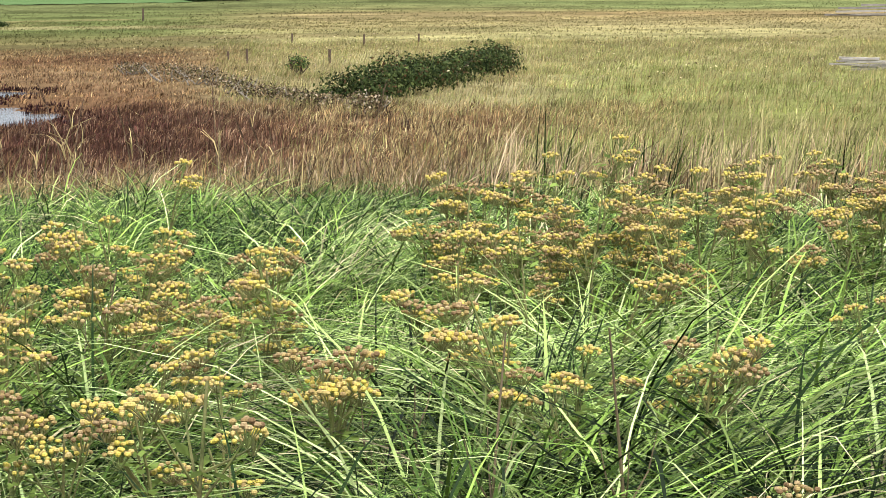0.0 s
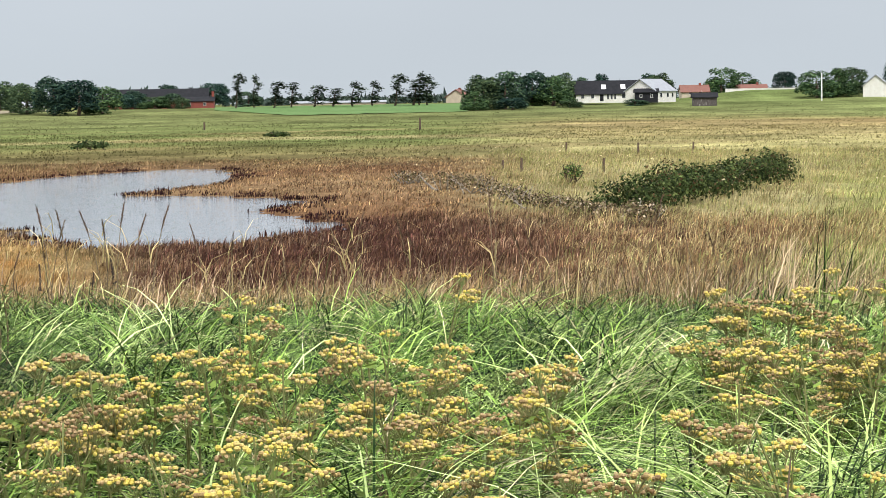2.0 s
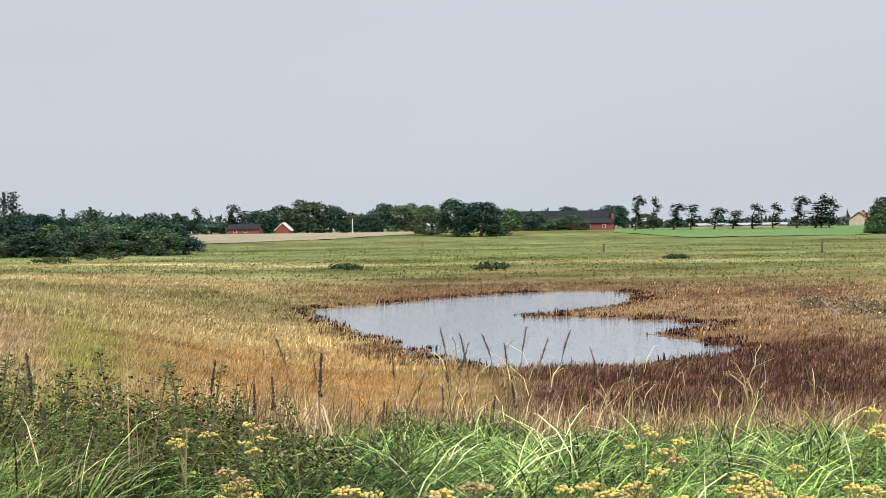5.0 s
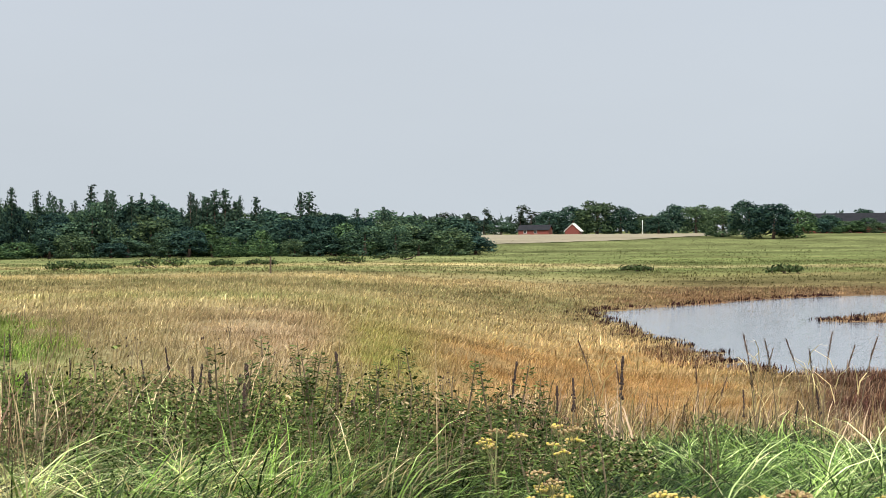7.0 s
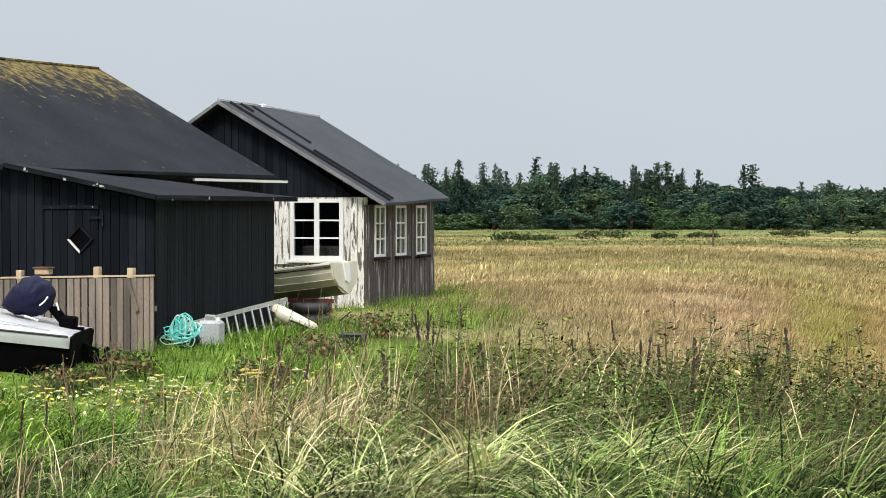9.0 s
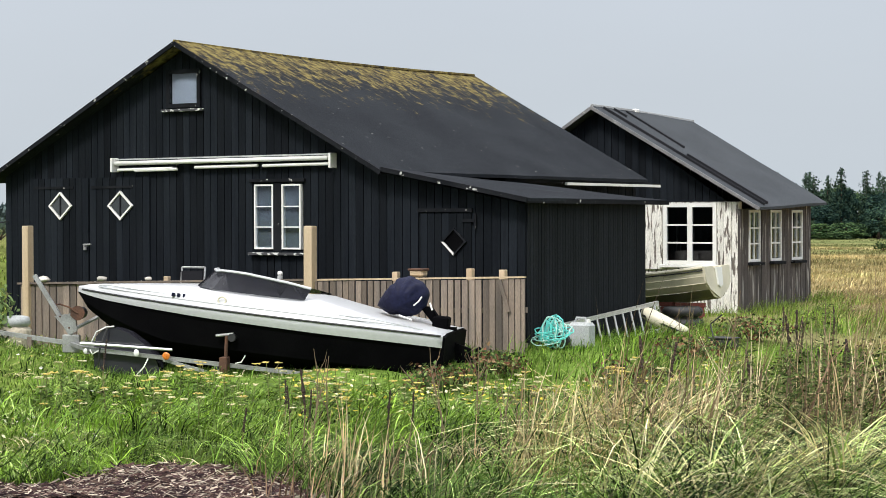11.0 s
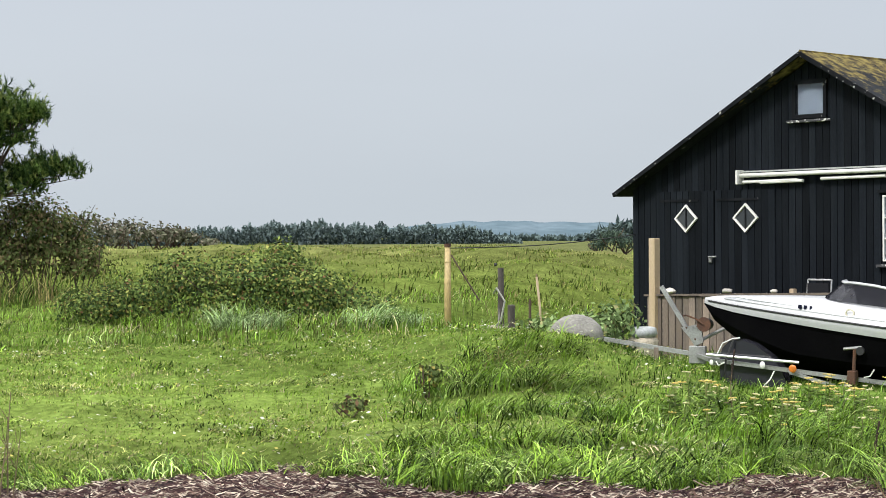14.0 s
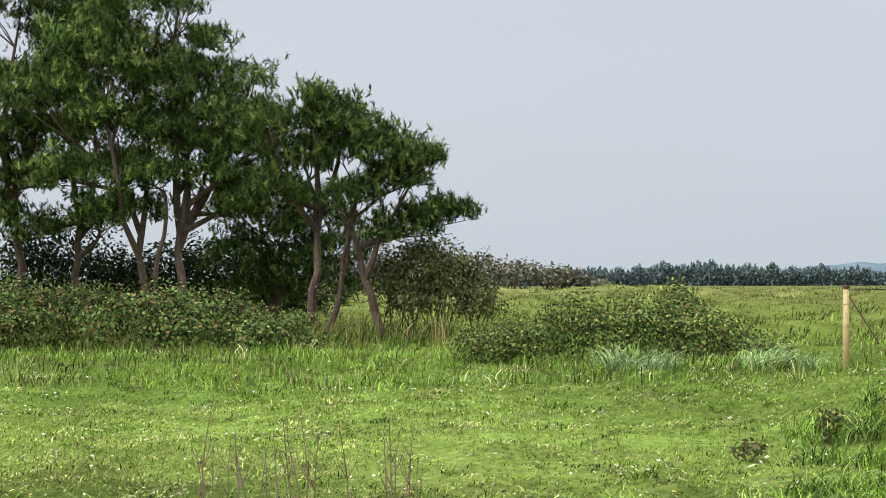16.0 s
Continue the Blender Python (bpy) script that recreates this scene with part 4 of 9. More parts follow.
def build_fence():
    fence = thing("board_fence", SHED, "low fence of weathered upright boards with a pale top rail", "fence")
    rnd = random.Random(5)
    xa, xb, y = -8.58, 0.50, -0.90

    def top(x):
        return np.interp(x, [xa, xb], [0.655, 0.885])

    def low(x):
        return np.interp(x, [xa, xb], [-0.45, -0.17])
    x = xa
    while x < xb - 0.02:
        w = rnd.uniform(0.075, 0.095) if x > -3.2 else rnd.uniform(0.115, 0.14)
        b = min(x + w, xb)
        yy = y - rnd.uniform(0.0, 0.012)
        part("slat", prism(bmesh.new(), [(x, low(x)), (b, low(b)), (b, top(b) - 0.03), (x, top(x) - 0.03)], "y", yy - 0.022, yy), M["fence"], fence)
        x = b + rnd.uniform(0.012, 0.028)
    part("top_rail", beam(bmesh.new(), (xa - 0.05, y - 0.01, top(xa) - 0.005), (-2.9, y - 0.01, top(-2.9) - 0.005), 0.11, 0.03), M["fence"], fence)
    part("top_rail", beam(bmesh.new(), (-2.85, y - 0.01, top(-2.85) - 0.005), (xb, y - 0.01, top(xb) - 0.005), 0.06, 0.022), M["new_wood"], fence, "pale top rail")
    for z in (0.15, 0.62):
        part("cross_rail", beam(bmesh.new(), (xa, y + 0.04, low(xa) + z), (xb, y + 0.04, low(xb) + z), 0.04, 0.07), M["fence"], fence)
    for px, pz, w in ((0.10, 0.97, 0.085), (-0.41, 0.98, 0.085), (-1.61, 0.92, 0.085), (-5.71, 0.80, 0.08)):
        part("post", box(bmesh.new(), (px - w / 2, y + 0.06, low(px)), (px + w / 2, y + 0.06 + w, pz), 0.006), M["new_wood"], fence, "pale square post")
    for px, pz, w in ((-2.97, 1.55, 0.145), (-8.42, 1.55, 0.13)):
        part("tall_post", box(bmesh.new(), (px - w / 2, y - 0.10, low(px) - 0.1), (px + w / 2, y + 0.03, pz), 0.008), M["new_wood"], fence, "tall fresh square post")
    part("brace", beam(bmesh.new(), (0.14, y - 0.06, 0.84), (0.28, y - 0.06, 0.42), 0.02, 0.05), M["fence"], fence)
    part("shelf", box(bmesh.new(), (-8.6, y + 0.02, 0.628), (-4.9, y + 0.30, 0.655)), M["fence"], fence)


build_fence()


def ground_at(x, y):
    return float(ground(np.array([x]), np.array([y]))[0])


def yard(x, y, z=None, turn=0.0):
    """A pose in the yard's frame, on the ground unless a height is given."""
    p = SHED @ Vector((x, y, 0))
    return Matrix.Translation((p.x, p.y, ground_at(p.x, p.y) if z is None else z)) @ Matrix.Rotation(radians(SHED_TURN + turn), 4, "Z")


BOW = (-4.10, -4.40, 0.745)


def build_motorboat():
    stern, bow = Vector((0.24, -2.55, 0.235)), Vector(BOW)
    d = bow - stern
    length = d.length
    turn = math.degrees(math.atan2(d.y, d.x))
    m = SHED @ Matrix.Translation(stern) @ Matrix.Rotation(radians(turn), 4, "Z") @ Matrix.Rotation(-math.asin(d.z / length), 4, "Y")
    boat = thing("motorboat", m, "white and black motorboat on a trailer with a covered outboard", "boat")
    n = 34

    def half(s):
        return 0.90 * (1 - max(0, (s - 0.28) / 0.72) ** 2.6) * (0.93 + 0.07 * min(1, max(0, s) / 0.3))

    def depth(s):
        return 0.78 * min(1.0, max(0.0, (1.0 - s) / 0.30)) ** 0.62

    def stations(f, closed=False):
        """Sweep a section f(s) -> points (y, z) from stern to bow."""
        bm = bmesh.new()
        rows = [[bm.verts.new((s * length, y, z)) for y, z in f(s)] for s in np.linspace(-0.035, 1, n)]
        for a, b in zip(rows, rows[1:]):
            for i in range(len(a) - 1):
                bm.faces.new((a[i], b[i], b[i + 1], a[i + 1]))
        bm.faces.new(rows[0])
        bmesh.ops.remove_doubles(bm, verts=bm.verts, dist=0.0005)
        bmesh.ops.recalc_face_normals(bm, faces=bm.faces)
        return bm

    def edge(s):
        return np.interp(s, [-0.04, 0.28, 0.6, 0.9, 0.97, 1.0], [0.125, 0.12, 0.10, 0.065, 0.04, 0.018])

    def bottom(s):
        b, t, e = half(s), depth(s), edge(s)
        prof = [(b * 0.97, -e), (b * 0.93, -e - 0.06 * t), (b * 0.86, -0.55 * t - 0.03), (b * 0.42, -0.80 * t - 0.02), (0.0, -t - 0.02)]
        return prof + [(-y, z) for y, z in prof[-2::-1]]

    def side(s):
        b, e = half(s), edge(s)
        return [(b * 0.97, -e), (b * 0.99, -0.5 * e), (b * 1.005, 0.0), (b * 0.985, 0.03)]
    part("hull_bottom", stations(bottom), M["hull_black"], boat, "matt black underwater hull", smooth=False)
    for sgn in (1, -1):
        part("hull_side", stations(lambda s: [(sgn * y, z) for y, z in side(s)]), M["hull_white"], boat, "white topside", smooth=True)
        part("rub_rail", tube(bmesh.new(), [(s * length, sgn * (half(s) * 1.005 + 0.006), 0.02) for s in np.linspace(-0.03, 0.985, 24)], 0.012, 6), M["rubber"], boat, "black rubber rub rail")
    crown = [-0.035, 0.0, 0.045, 0.15, 0.29, 0.325, 0.36, 0.5, 0.66, 0.82, 0.96, 1.0]
    rise = [0.045, 0.06, 0.085, 0.135, 0.25, 0.285, 0.262, 0.262, 0.25, 0.175, 0.10, 0.05]

    def deck(s):
        b, h = half(s), np.interp(s, crown, rise)
        prof = [(b * 0.985, 0.02), (b * 0.95, 0.10 * min(1, h / 0.2)), (b * 0.78, h * 0.9), (b * 0.5, h), (0, h * 1.02)]
        return prof + [(-y, z) for y, z in prof[-2::-1]]
    part("deck", stations(deck), M["hull_white"], boat, "white moulded deck", smooth=True)
    # wrap-round cockpit screen of smoked plastic with a white top moulding
    low = [(1.60, 0.72, 0.25), (1.9, 0.72, 0.25), (2.2, 0.71, 0.25), (2.5, 0.68, 0.25), (2.8, 0.61, 0.25), (3.0, 0.48, 0.25), (3.10, 0.25, 0.255), (3.13, 0.0, 0.26)]
    top = [(1.56, 0.60, 0.385), (1.85, 0.60, 0.425), (2.12, 0.59, 0.452), (2.41, 0.57, 0.478), (2.65, 0.53, 0.482), (2.82, 0.42, 0.470), (2.90, 0.22, 0.468), (2.92, 0.0, 0.468)]
    near = list(top)
    low, top = ([*r, *[(x, -y, z - dz * min(1, y * 3)) for x, y, z in r[-2::-1]]] for r, dz in ((low, 0.0), (top, 0.10)))
    bm = bmesh.new()
    a, b = [bm.verts.new(p) for p in low], [bm.verts.new(p) for p in top]
    for i in range(len(a) - 1):
        bm.faces.new((a[i], a[i + 1], b[i + 1], b[i]))
    bmesh.ops.solidify(bm, geom=bm.faces[:], thickness=0.006)
    part("windscreen", bm, M["tinted"], boat, "dark smoked windscreen", smooth=True)
    part("screen_moulding", tube(bmesh.new(), [(x, y, z + 0.006) for x, y, z in near], 0.019, 6), M["hull_white"], boat)
    for sgn in (1, -1):
        for k, z in ((0.955, 0.088), (0.90, 0.125)):
            line = [(t * length, sgn * half(t) * k, min(z, 0.9 * np.interp(t, crown, rise))) for t in np.linspace(0.02, 0.93, 22)]
            part("deck_moulding", tube(bmesh.new(), line, 0.006, 5), M["plastic_grey"], boat, "grey moulding line along the deck")
    for sgn in (1, -1):
        ring = [(2.62 + 0.05 * math.cos(a), sgn * (half(0.55) * 0.93), 0.135 + 0.045 * math.sin(a)) for a in np.linspace(0, math.tau, 13)]
        part("vent", tube(bmesh.new(), ring, 0.012, 5, cap=False), M["cream"], boat, "round deck vent")
        for i, w in enumerate((0.02, 0.03, 0.035)):
            y = sgn * half(0.68) * 0.935
            part("marking", box(bmesh.new(), (3.13 + 0.065 * i, y - 0.02, 0.11), (3.13 + 0.065 * i + w, y + 0.02, 0.155)), M["cover"], boat, "small dark registration marks")
    part("transom", prism(bmesh.new(), [(-0.80, -0.30), (0.80, -0.30), (0.84, 0.0), (0.60, 0.04), (-0.60, 0.04), (-0.84, 0.0)], "x", -0.035 * length - 0.03, -0.035 * length - 0.003), M["hull_black"], boat, "black transom")
    part("cleat", tube(bmesh.new(), [(0.25, 0.70, 0.16), (0.42, 0.70, 0.20)], 0.014, 8), M["alu"], boat)
    # tilted outboard: canvas cover, leg, bracket, propeller
    motor = part("outboard", box(bmesh.new(), (-0.10, -0.12, -0.12), (0.10, 0.12, 0.20), 0.02), M["hull_black"], boat, "tilted outboard motor")
    rim = [(0.84, 0.25), (0.76, 0.40), (0.65, 0.54), (0.49, 0.645), (0.35, 0.625), (0.22, 0.52), (0.19, 0.43), (0.30, 0.21), (0.55, 0.16)]
    ang = [math.atan2(z - 0.40, x - 0.48) for x, z in rim]
    rad = [math.hypot(z - 0.40, x - 0.48) for x, z in rim]
    order = sorted(range(len(rim)), key=lambda i: ang[i])
    ang, rad = [ang[i] for i in order], [rad[i] for i in order]
    bm = bmesh.new()
    bmesh.ops.create_icosphere(bm, subdivisions=4, radius=1.0)
    for v in bm.verts:
        x, y, z = v.co
        R = np.interp(math.atan2(z, x), ang, rad, period=math.tau)
        fold = 0.013 * math.sin(math.atan2(z + 0.5, x - 0.2) * 15 + 2.0 * noise.noise(Vector((x * 1.5, y * 1.5, z * 1.5)))) * (0.3 + abs(y)) + 0.016 * noise.noise(Vector((x * 1.8, y * 1.8, z * 1.8)))
        v.co = Vector((0.48 + x * R, y * 0.25, 0.40 + z * R)) + Vector((x, y, z)) * fold
    part("cover", bm, M["cover"], motor, "creased navy canvas cover", smooth=True)
    part("strap", tube(bmesh.new(), [(0.33, 0.24, 0.31), (0.27, 0.26, 0.37), (0.24, 0.25, 0.43)], 0.011, 6), M["white"], motor)
    part("strap", tube(bmesh.new(), [(0.15, 0.14, 0.36), (0.11, 0.14, 0.27)], 0.013, 6), M["white"], motor)
    part("leg", prism(bmesh.new(), [(0.30, 0.30), (0.14, 0.30), (-0.058, 0.075), (-0.19, 0.085), (-0.20, 0.0), (-0.082, -0.178), (-0.02, -0.12), (0.10, 0.10)], "y", -0.05, 0.05), M["hull_black"], motor, "black outboard leg")
    part("skeg", prism(bmesh.new(), [(-0.18, -0.10), (-0.22, -0.30), (-0.26, -0.44), (-0.40, -0.60), (-0.50, -0.50), (-0.42, -0.34), (-0.40, -0.16)], "y", -0.025, 0.025), M["hull_black"], motor)
    part("gearcase", tube(bmesh.new(), [(-0.24, 0, -0.52), (-0.36, 0, -0.42), (-0.48, 0, -0.30), (-0.56, 0, -0.22)], [0.02, 0.065, 0.065, 0.035], 8), M["hull_black"], motor)
    for k in range(3):
        a = k * math.tau / 3 + 0.3
        part("blade", lump(bmesh.new(), (-0.53 + 0.06 * math.sin(a), 0.10 * math.cos(a), -0.25 + 0.09 * math.sin(a)), (0.045, 0.08, 0.065), k, 1, 0.2), M["hull_black"], motor)


build_motorboat()


def build_trailer():
    """Its own x runs forward under the boat, y towards the path."""
    d = Vector(BOW) - Vector((0.24, -2.55, 0.235))
    t = thing("boat_trailer", SHED @ Matrix.Translation((0.24, -2.55, 0.0)) @ Matrix.Rotation(math.atan2(d.y, d.x), 4, "Z"), "galvanised boat trailer with winch post and jockey wheel", "trailer")
    part("drawbar", beam(bmesh.new(), (6.41, 0, 0.275), (4.25, 0, -0.02), 0.05, 0.055), M["galv"], t)
    part("coupling", tube(bmesh.new(), [(6.36, 0, 0.27), (6.50, 0, 0.275)], [0.035, 0.05], 8), M["rust"], t)
    for s in (1, -1):
        part("main_beam", beam(bmesh.new(), (4.42, 0.68 * s, 0.045), (1.39, 0.70 * s, -0.265), 0.045, 0.05), M["galv"], t)
        part("main_beam", beam(bmesh.new(), (1.45, 0.70 * s, -0.262), (-0.15, 0.70 * s, -0.36), 0.045, 0.05), M["galv"], t)
        part("brace", beam(bmesh.new(), (4.80, 0.03 * s, 0.05), (4.40, 0.68 * s, 0.045), 0.04, 0.045), M["galv"], t)
        part("lower_brace", beam(bmesh.new(), (3.36, 0.72 * s, -0.085), (2.74, 0.72 * s, -0.25), 0.03, 0.04), M["galv"], t)
        part("lower_brace", beam(bmesh.new(), (2.75, 0.72 * s, -0.245), (2.58, 0.72 * s, -0.20), 0.03, 0.04), M["galv"], t)
    part("side_rail", tube(bmesh.new(), [(4.42, 0.75, 0.112), (3.234, 0.75, 0.04)], 0.018, 8), M["alu"], t)
    for x, z in ((4.35, -0.0), (2.7, -0.17), (0.9, -0.33)):
        part("cross_bar", beam(bmesh.new(), (x, -0.68, z), (x, 0.68, z), 0.045, 0.05), M["galv"], t)
    # winch post
    part("winch_post", beam(bmesh.new(), (5.311, 0, 0.935), (4.82, 0, 0.17), 0.045, 0.05), M["galv"], t)
    part("foot_plate", box(bmesh.new(), (4.70, -0.03, -0.06), (4.93, 0.03, 0.17), 0.008), M["galv"], t)
    plate = part("bow_plate", prism(bmesh.new(), [(5.03, 0.41), (4.76, 0.455), (4.72, 0.22), (4.82, 0.18)], "y", 0.035, 0.045), M["galv"], t)
    for x, z in ((4.95, 0.405), (4.80, 0.425), (4.83, 0.26)):
        part("bolt", lump(bmesh.new(), (x, 0.05, z), (0.014, 0.01, 0.014), 1, 1, 0.0), M["rust"], plate)
    winch = part("winch", tube(bmesh.new(), [(4.68, -0.03, 0.455), (4.68, 0.13, 0.455)], 0.075, 12), M["rubber"], t, "black hand winch")
    part("flange", tube(bmesh.new(), [(4.68, 0.13, 0.455), (4.68, 0.14, 0.455)], 0.095, 14), M["rust"], winch)
    part("crank", tube(bmesh.new(), [(4.68, 0.15, 0.455), (4.78, 0.17, 0.53), (4.90, 0.18, 0.57), (4.91, 0.26, 0.57)], 0.011, 6), M["rust"], winch)
    part("bow_arm", tube(bmesh.new(), [(4.76, 0.0, 0.25), (4.45, 0.0, 0.405), (4.38, 0.0, 0.41)], 0.025, 6), M["galv"], t)
    part("roller", tube(bmesh.new(), [(4.40, 0.02, 0.41), (4.19, 0.02, 0.437)], 0.022, 8), M["white"], t)
    part("drawbar_leg", box(bmesh.new(), (5.345, -0.03, -0.42), (5.41, 0.03, 0.14), 0.006), M["fence"], t, "wooden prop under the drawbar")
    # wheels under dark mudguards
    for s in (1, -1):
        wheel = part("wheel", tube(bmesh.new(), [(3.86, 0.43 * s, -0.10), (3.86, 0.58 * s, -0.10)], 0.27, 20), M["rubber"], t, "small trailer wheel")
        part("rim", tube(bmesh.new(), [(3.86, 0.42 * s, -0.10), (3.86, 0.59 * s, -0.10)], 0.14, 14), M["hull_black"], wheel)
        arc = [(4.28, -0.28), (4.30, 0.02), (4.26, 0.19), (4.16, 0.285), (4.02, 0.30), (3.84, 0.24), (3.64, 0.10), (3.50, -0.05), (3.44, -0.22), (3.46, -0.30)]
        part("mudguard", prism(bmesh.new(), arc, "y", 0.40 * s, 0.625 * s), M["tinted"], t, "dark plastic mudguard")
        part("guard_stay", tube(bmesh.new(), [(4.33, 0.63 * s, 0.10), (4.25, 0.64 * s, 0.25), (4.12, 0.64 * s, 0.31), (4.02, 0.64 * s, 0.32)], 0.009, 5), M["white"], t)
    part("strap", tube(bmesh.new(), [(4.10, 0.66, 0.30), (4.16, 0.77, 0.06), (4.20, 0.74, -0.26)], 0.012, 5), M["rubber"], t)
    part("reflector", lump(bmesh.new(), (3.30, 0.79, -0.035), (0.05, 0.015, 0.05), 1, 2, 0.05), M["orange"], t, "round orange reflector")
    part("marker_lamp", lump(bmesh.new(), (3.69, 0.77, -0.0), (0.035, 0.015, 0.045), 1, 2, 0.05), M["white"], t)
    part("marker_lamp", lump(bmesh.new(), (4.35, 0.77, 0.015), (0.025, 0.015, 0.035), 1, 2, 0.05), M["white"], t)
    part("jockey_tube", tube(bmesh.new(), [(2.556, 0.80, -0.36), (2.524, 0.80, 0.22)], 0.022, 8), M["rust"], t)
    part("jockey_clamp", box(bmesh.new(), (2.51, 0.70, -0.26), (2.61, 0.85, -0.04), 0.01), M["rust"], t)
    part("jockey_arm", tube(bmesh.new(), [(2.66, 0.80, 0.222), (2.44, 0.80, 0.245)], 0.018, 6), M["galv"], t)
    part("jockey_wheel", tube(bmesh.new(), [(2.455, 0.77, 0.20), (2.455, 0.83, 0.20)], 0.05, 12), M["rubber"], t)
    for line in (((3.53, 0.8, -0.07), (3.57, 0.84, -0.17), (3.66, 0.85, -0.27)), ((2.42, 0.78, -0.12), (2.34, 0.80, -0.10), (2.29, 0.80, -0.02)), ((4.30, 0.74, 0.03), (4.26, 0.77, -0.02), (4.18, 0.76, 0.02))):
        part("wire", tube(bmesh.new(), line, 0.009, 5), M["white"], t)


build_trailer()


# ---- grasses ----
def at(az, d, z=None):
    """A place by its bearing from the standpoint and its distance."""
    x, y = d * math.sin(radians(az)), d * math.cos(radians(az))
    return Vector((x, y, ground_at(x, y) if z is None else z))


def blade_mesh(name, base, height, width, turn, lean, face, colours, seg, material, curl=0.0):
    """Many blades at once: each rises from its base, bends over towards its turn and narrows to a tip."""
    n = len(base)
    ts = np.linspace(0, 1, seg + 1)
    d = np.stack([np.cos(turn), np.sin(turn), np.zeros(n)], -1)
    s = np.stack([np.cos(face), np.sin(face), np.zeros(n)], -1)
    rings = []
    for t in ts:
        out = lean * height * t ** 2
        up = height * (t - 0.42 * np.minimum(lean, 1.7) * t ** 3)
        p = base + d * out[:, None] + np.array([0, 0, 1.0]) * up[:, None]
        w = width * (0.65 + 0.7 * t) * (1 - t) ** 0.8 if t < 1 else None
        if w is None:
            rings.append(p[:, None, :])
        else:
            rings.append(np.stack([p - s * w[:, None] / 2, p + s * w[:, None] / 2], 1))
    v = np.concatenate(rings, 1)
    per = v.shape[1]
    tri = []
    for i in range(seg - 1):
        a = 2 * i
        tri += [(a, a + 1, a + 3), (a, a + 3, a + 2)]
    tri.append((per - 3, per - 2, per - 1))
    f = (np.arange(n)[:, None, None] * per + np.array(tri)[None]).reshape(-1, 3)
    return raw_mesh(name, v.reshape(-1, 3), f, material, np.repeat(colours, per, 0))


def grass_field(name, label, tufts, per, az, dist, height, width, lean, palette, weights, blend, seed, seg=3, spread=0.12, wind=0.2, wind_hold=0.8, keep=None, sink=0.02, power=1.0, patch=4.0, flat=0.6, feather=0.0, vary=0.16, material="blade"):
    """A stretch of grass grown in tufts, coloured by its own palette mixed with the colour of the place."""
    r = np.random.RandomState(seed)
    a = np.radians(r.uniform(az[0], az[1], tufts))
    d = (r.uniform(0, 1, tufts) ** power * (dist[1] ** 2 - dist[0] ** 2) + dist[0] ** 2) ** 0.5
    x, y = d * np.sin(a), d * np.cos(a)
    ok = np.ones(tufts, bool)
    if keep is not None:
        ok &= keep(x, y, r)
    if feather:
        bearing = np.degrees(a) + feather * (wave(x, y, 0.12 * dist[1], seed + 2) + 0.6 * r.normal(0, 1, tufts))
        ok &= (bearing > az[0]) & (bearing < az[1])
    x, y = x[ok], y[ok]
    m = len(x)
    th = r.uniform(0.6, 1.3, m) * (1 + 0.30 * wave(x, y, 2.5, seed + 1))
    tone = np.clip(r.normal(1, 0.09 if material == "field_blade" else 0.20, m) * (1 + vary * wave(x, y, patch * 0.5, seed + 3)), 0.45, 1.7)
    tw = np.where(r.uniform(0, 1, m) < wind_hold, wind + r.normal(0, 0.5, m), r.uniform(0, math.tau, m))
    share = np.cumsum(np.array(weights) / sum(weights))
    # kinds grow in patches: the palette runs from one end to the other as the ground varies
    lie = np.argsort(np.argsort(wave(x, y, patch, seed + 5) + 0.5 * wave(x, y, patch / 3, seed + 6))) / max(1, m)
    order = np.random.RandomState(seed + 9).permutation(len(palette))
    cut = np.cumsum((np.array(weights) / sum(weights))[order])
    patchy = order[np.minimum(np.searchsorted(cut, lie), len(palette) - 1)]
    tc = np.where(r.uniform(0, 1, m) < 0.5, patchy, np.minimum(np.searchsorted(share, r.uniform(0, 1, m)), len(palette) - 1))
    k = np.repeat(np.arange(m), per)
    n = len(k)
    rr, ra = spread * np.sqrt(r.uniform(0, 1, n)), r.uniform(0, math.tau, n)
    bx, by = x[k] + rr * np.cos(ra), y[k] + rr * np.sin(ra)
    bz = ground(bx, by) - sink
    h = np.abs(th[k]) * r.uniform(height[0], height[1], n)
    own = r.uniform(0, 1, n) < 0.25
    ci = np.where(own, r.choice(len(palette), n, p=np.array(weights) / sum(weights)), tc[k])
    col = np.array(palette)[ci] * (1 - blend) + cover_colour(bx, by) * blend
    col = col * r.uniform(0.75, 1.25, (n, 1)) * tone[k][:, None]
    turn = tw[k] + r.normal(0, 0.6, n)
    # most blades turn their flat side up as they bend over
    face = np.where(r.uniform(0, 1, n) < flat, turn + math.pi / 2 + r.normal(0, 0.45, n), r.uniform(0, math.tau, n))
    me = blade_mesh(name, np.stack([bx, by, bz], -1), h, r.uniform(width[0], width[1], n), turn,
                    r.uniform(lean[0], lean[1], n), face, col, seg, M[material])
    return tagged(new(name, me), label, "grass", kind="stuff")


# BRIGHT also stands for lit blades, DARK for shade between them, as colour
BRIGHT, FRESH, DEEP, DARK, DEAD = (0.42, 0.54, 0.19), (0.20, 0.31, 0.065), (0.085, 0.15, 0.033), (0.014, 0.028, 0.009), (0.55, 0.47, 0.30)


def off_water(x, y, r):
    s = shore_distance(x, y) + 0.7 * wave(x, y, 3.5, 8) + 0.35 * wave(x, y, 1.2, 9)
    return s > 0.15


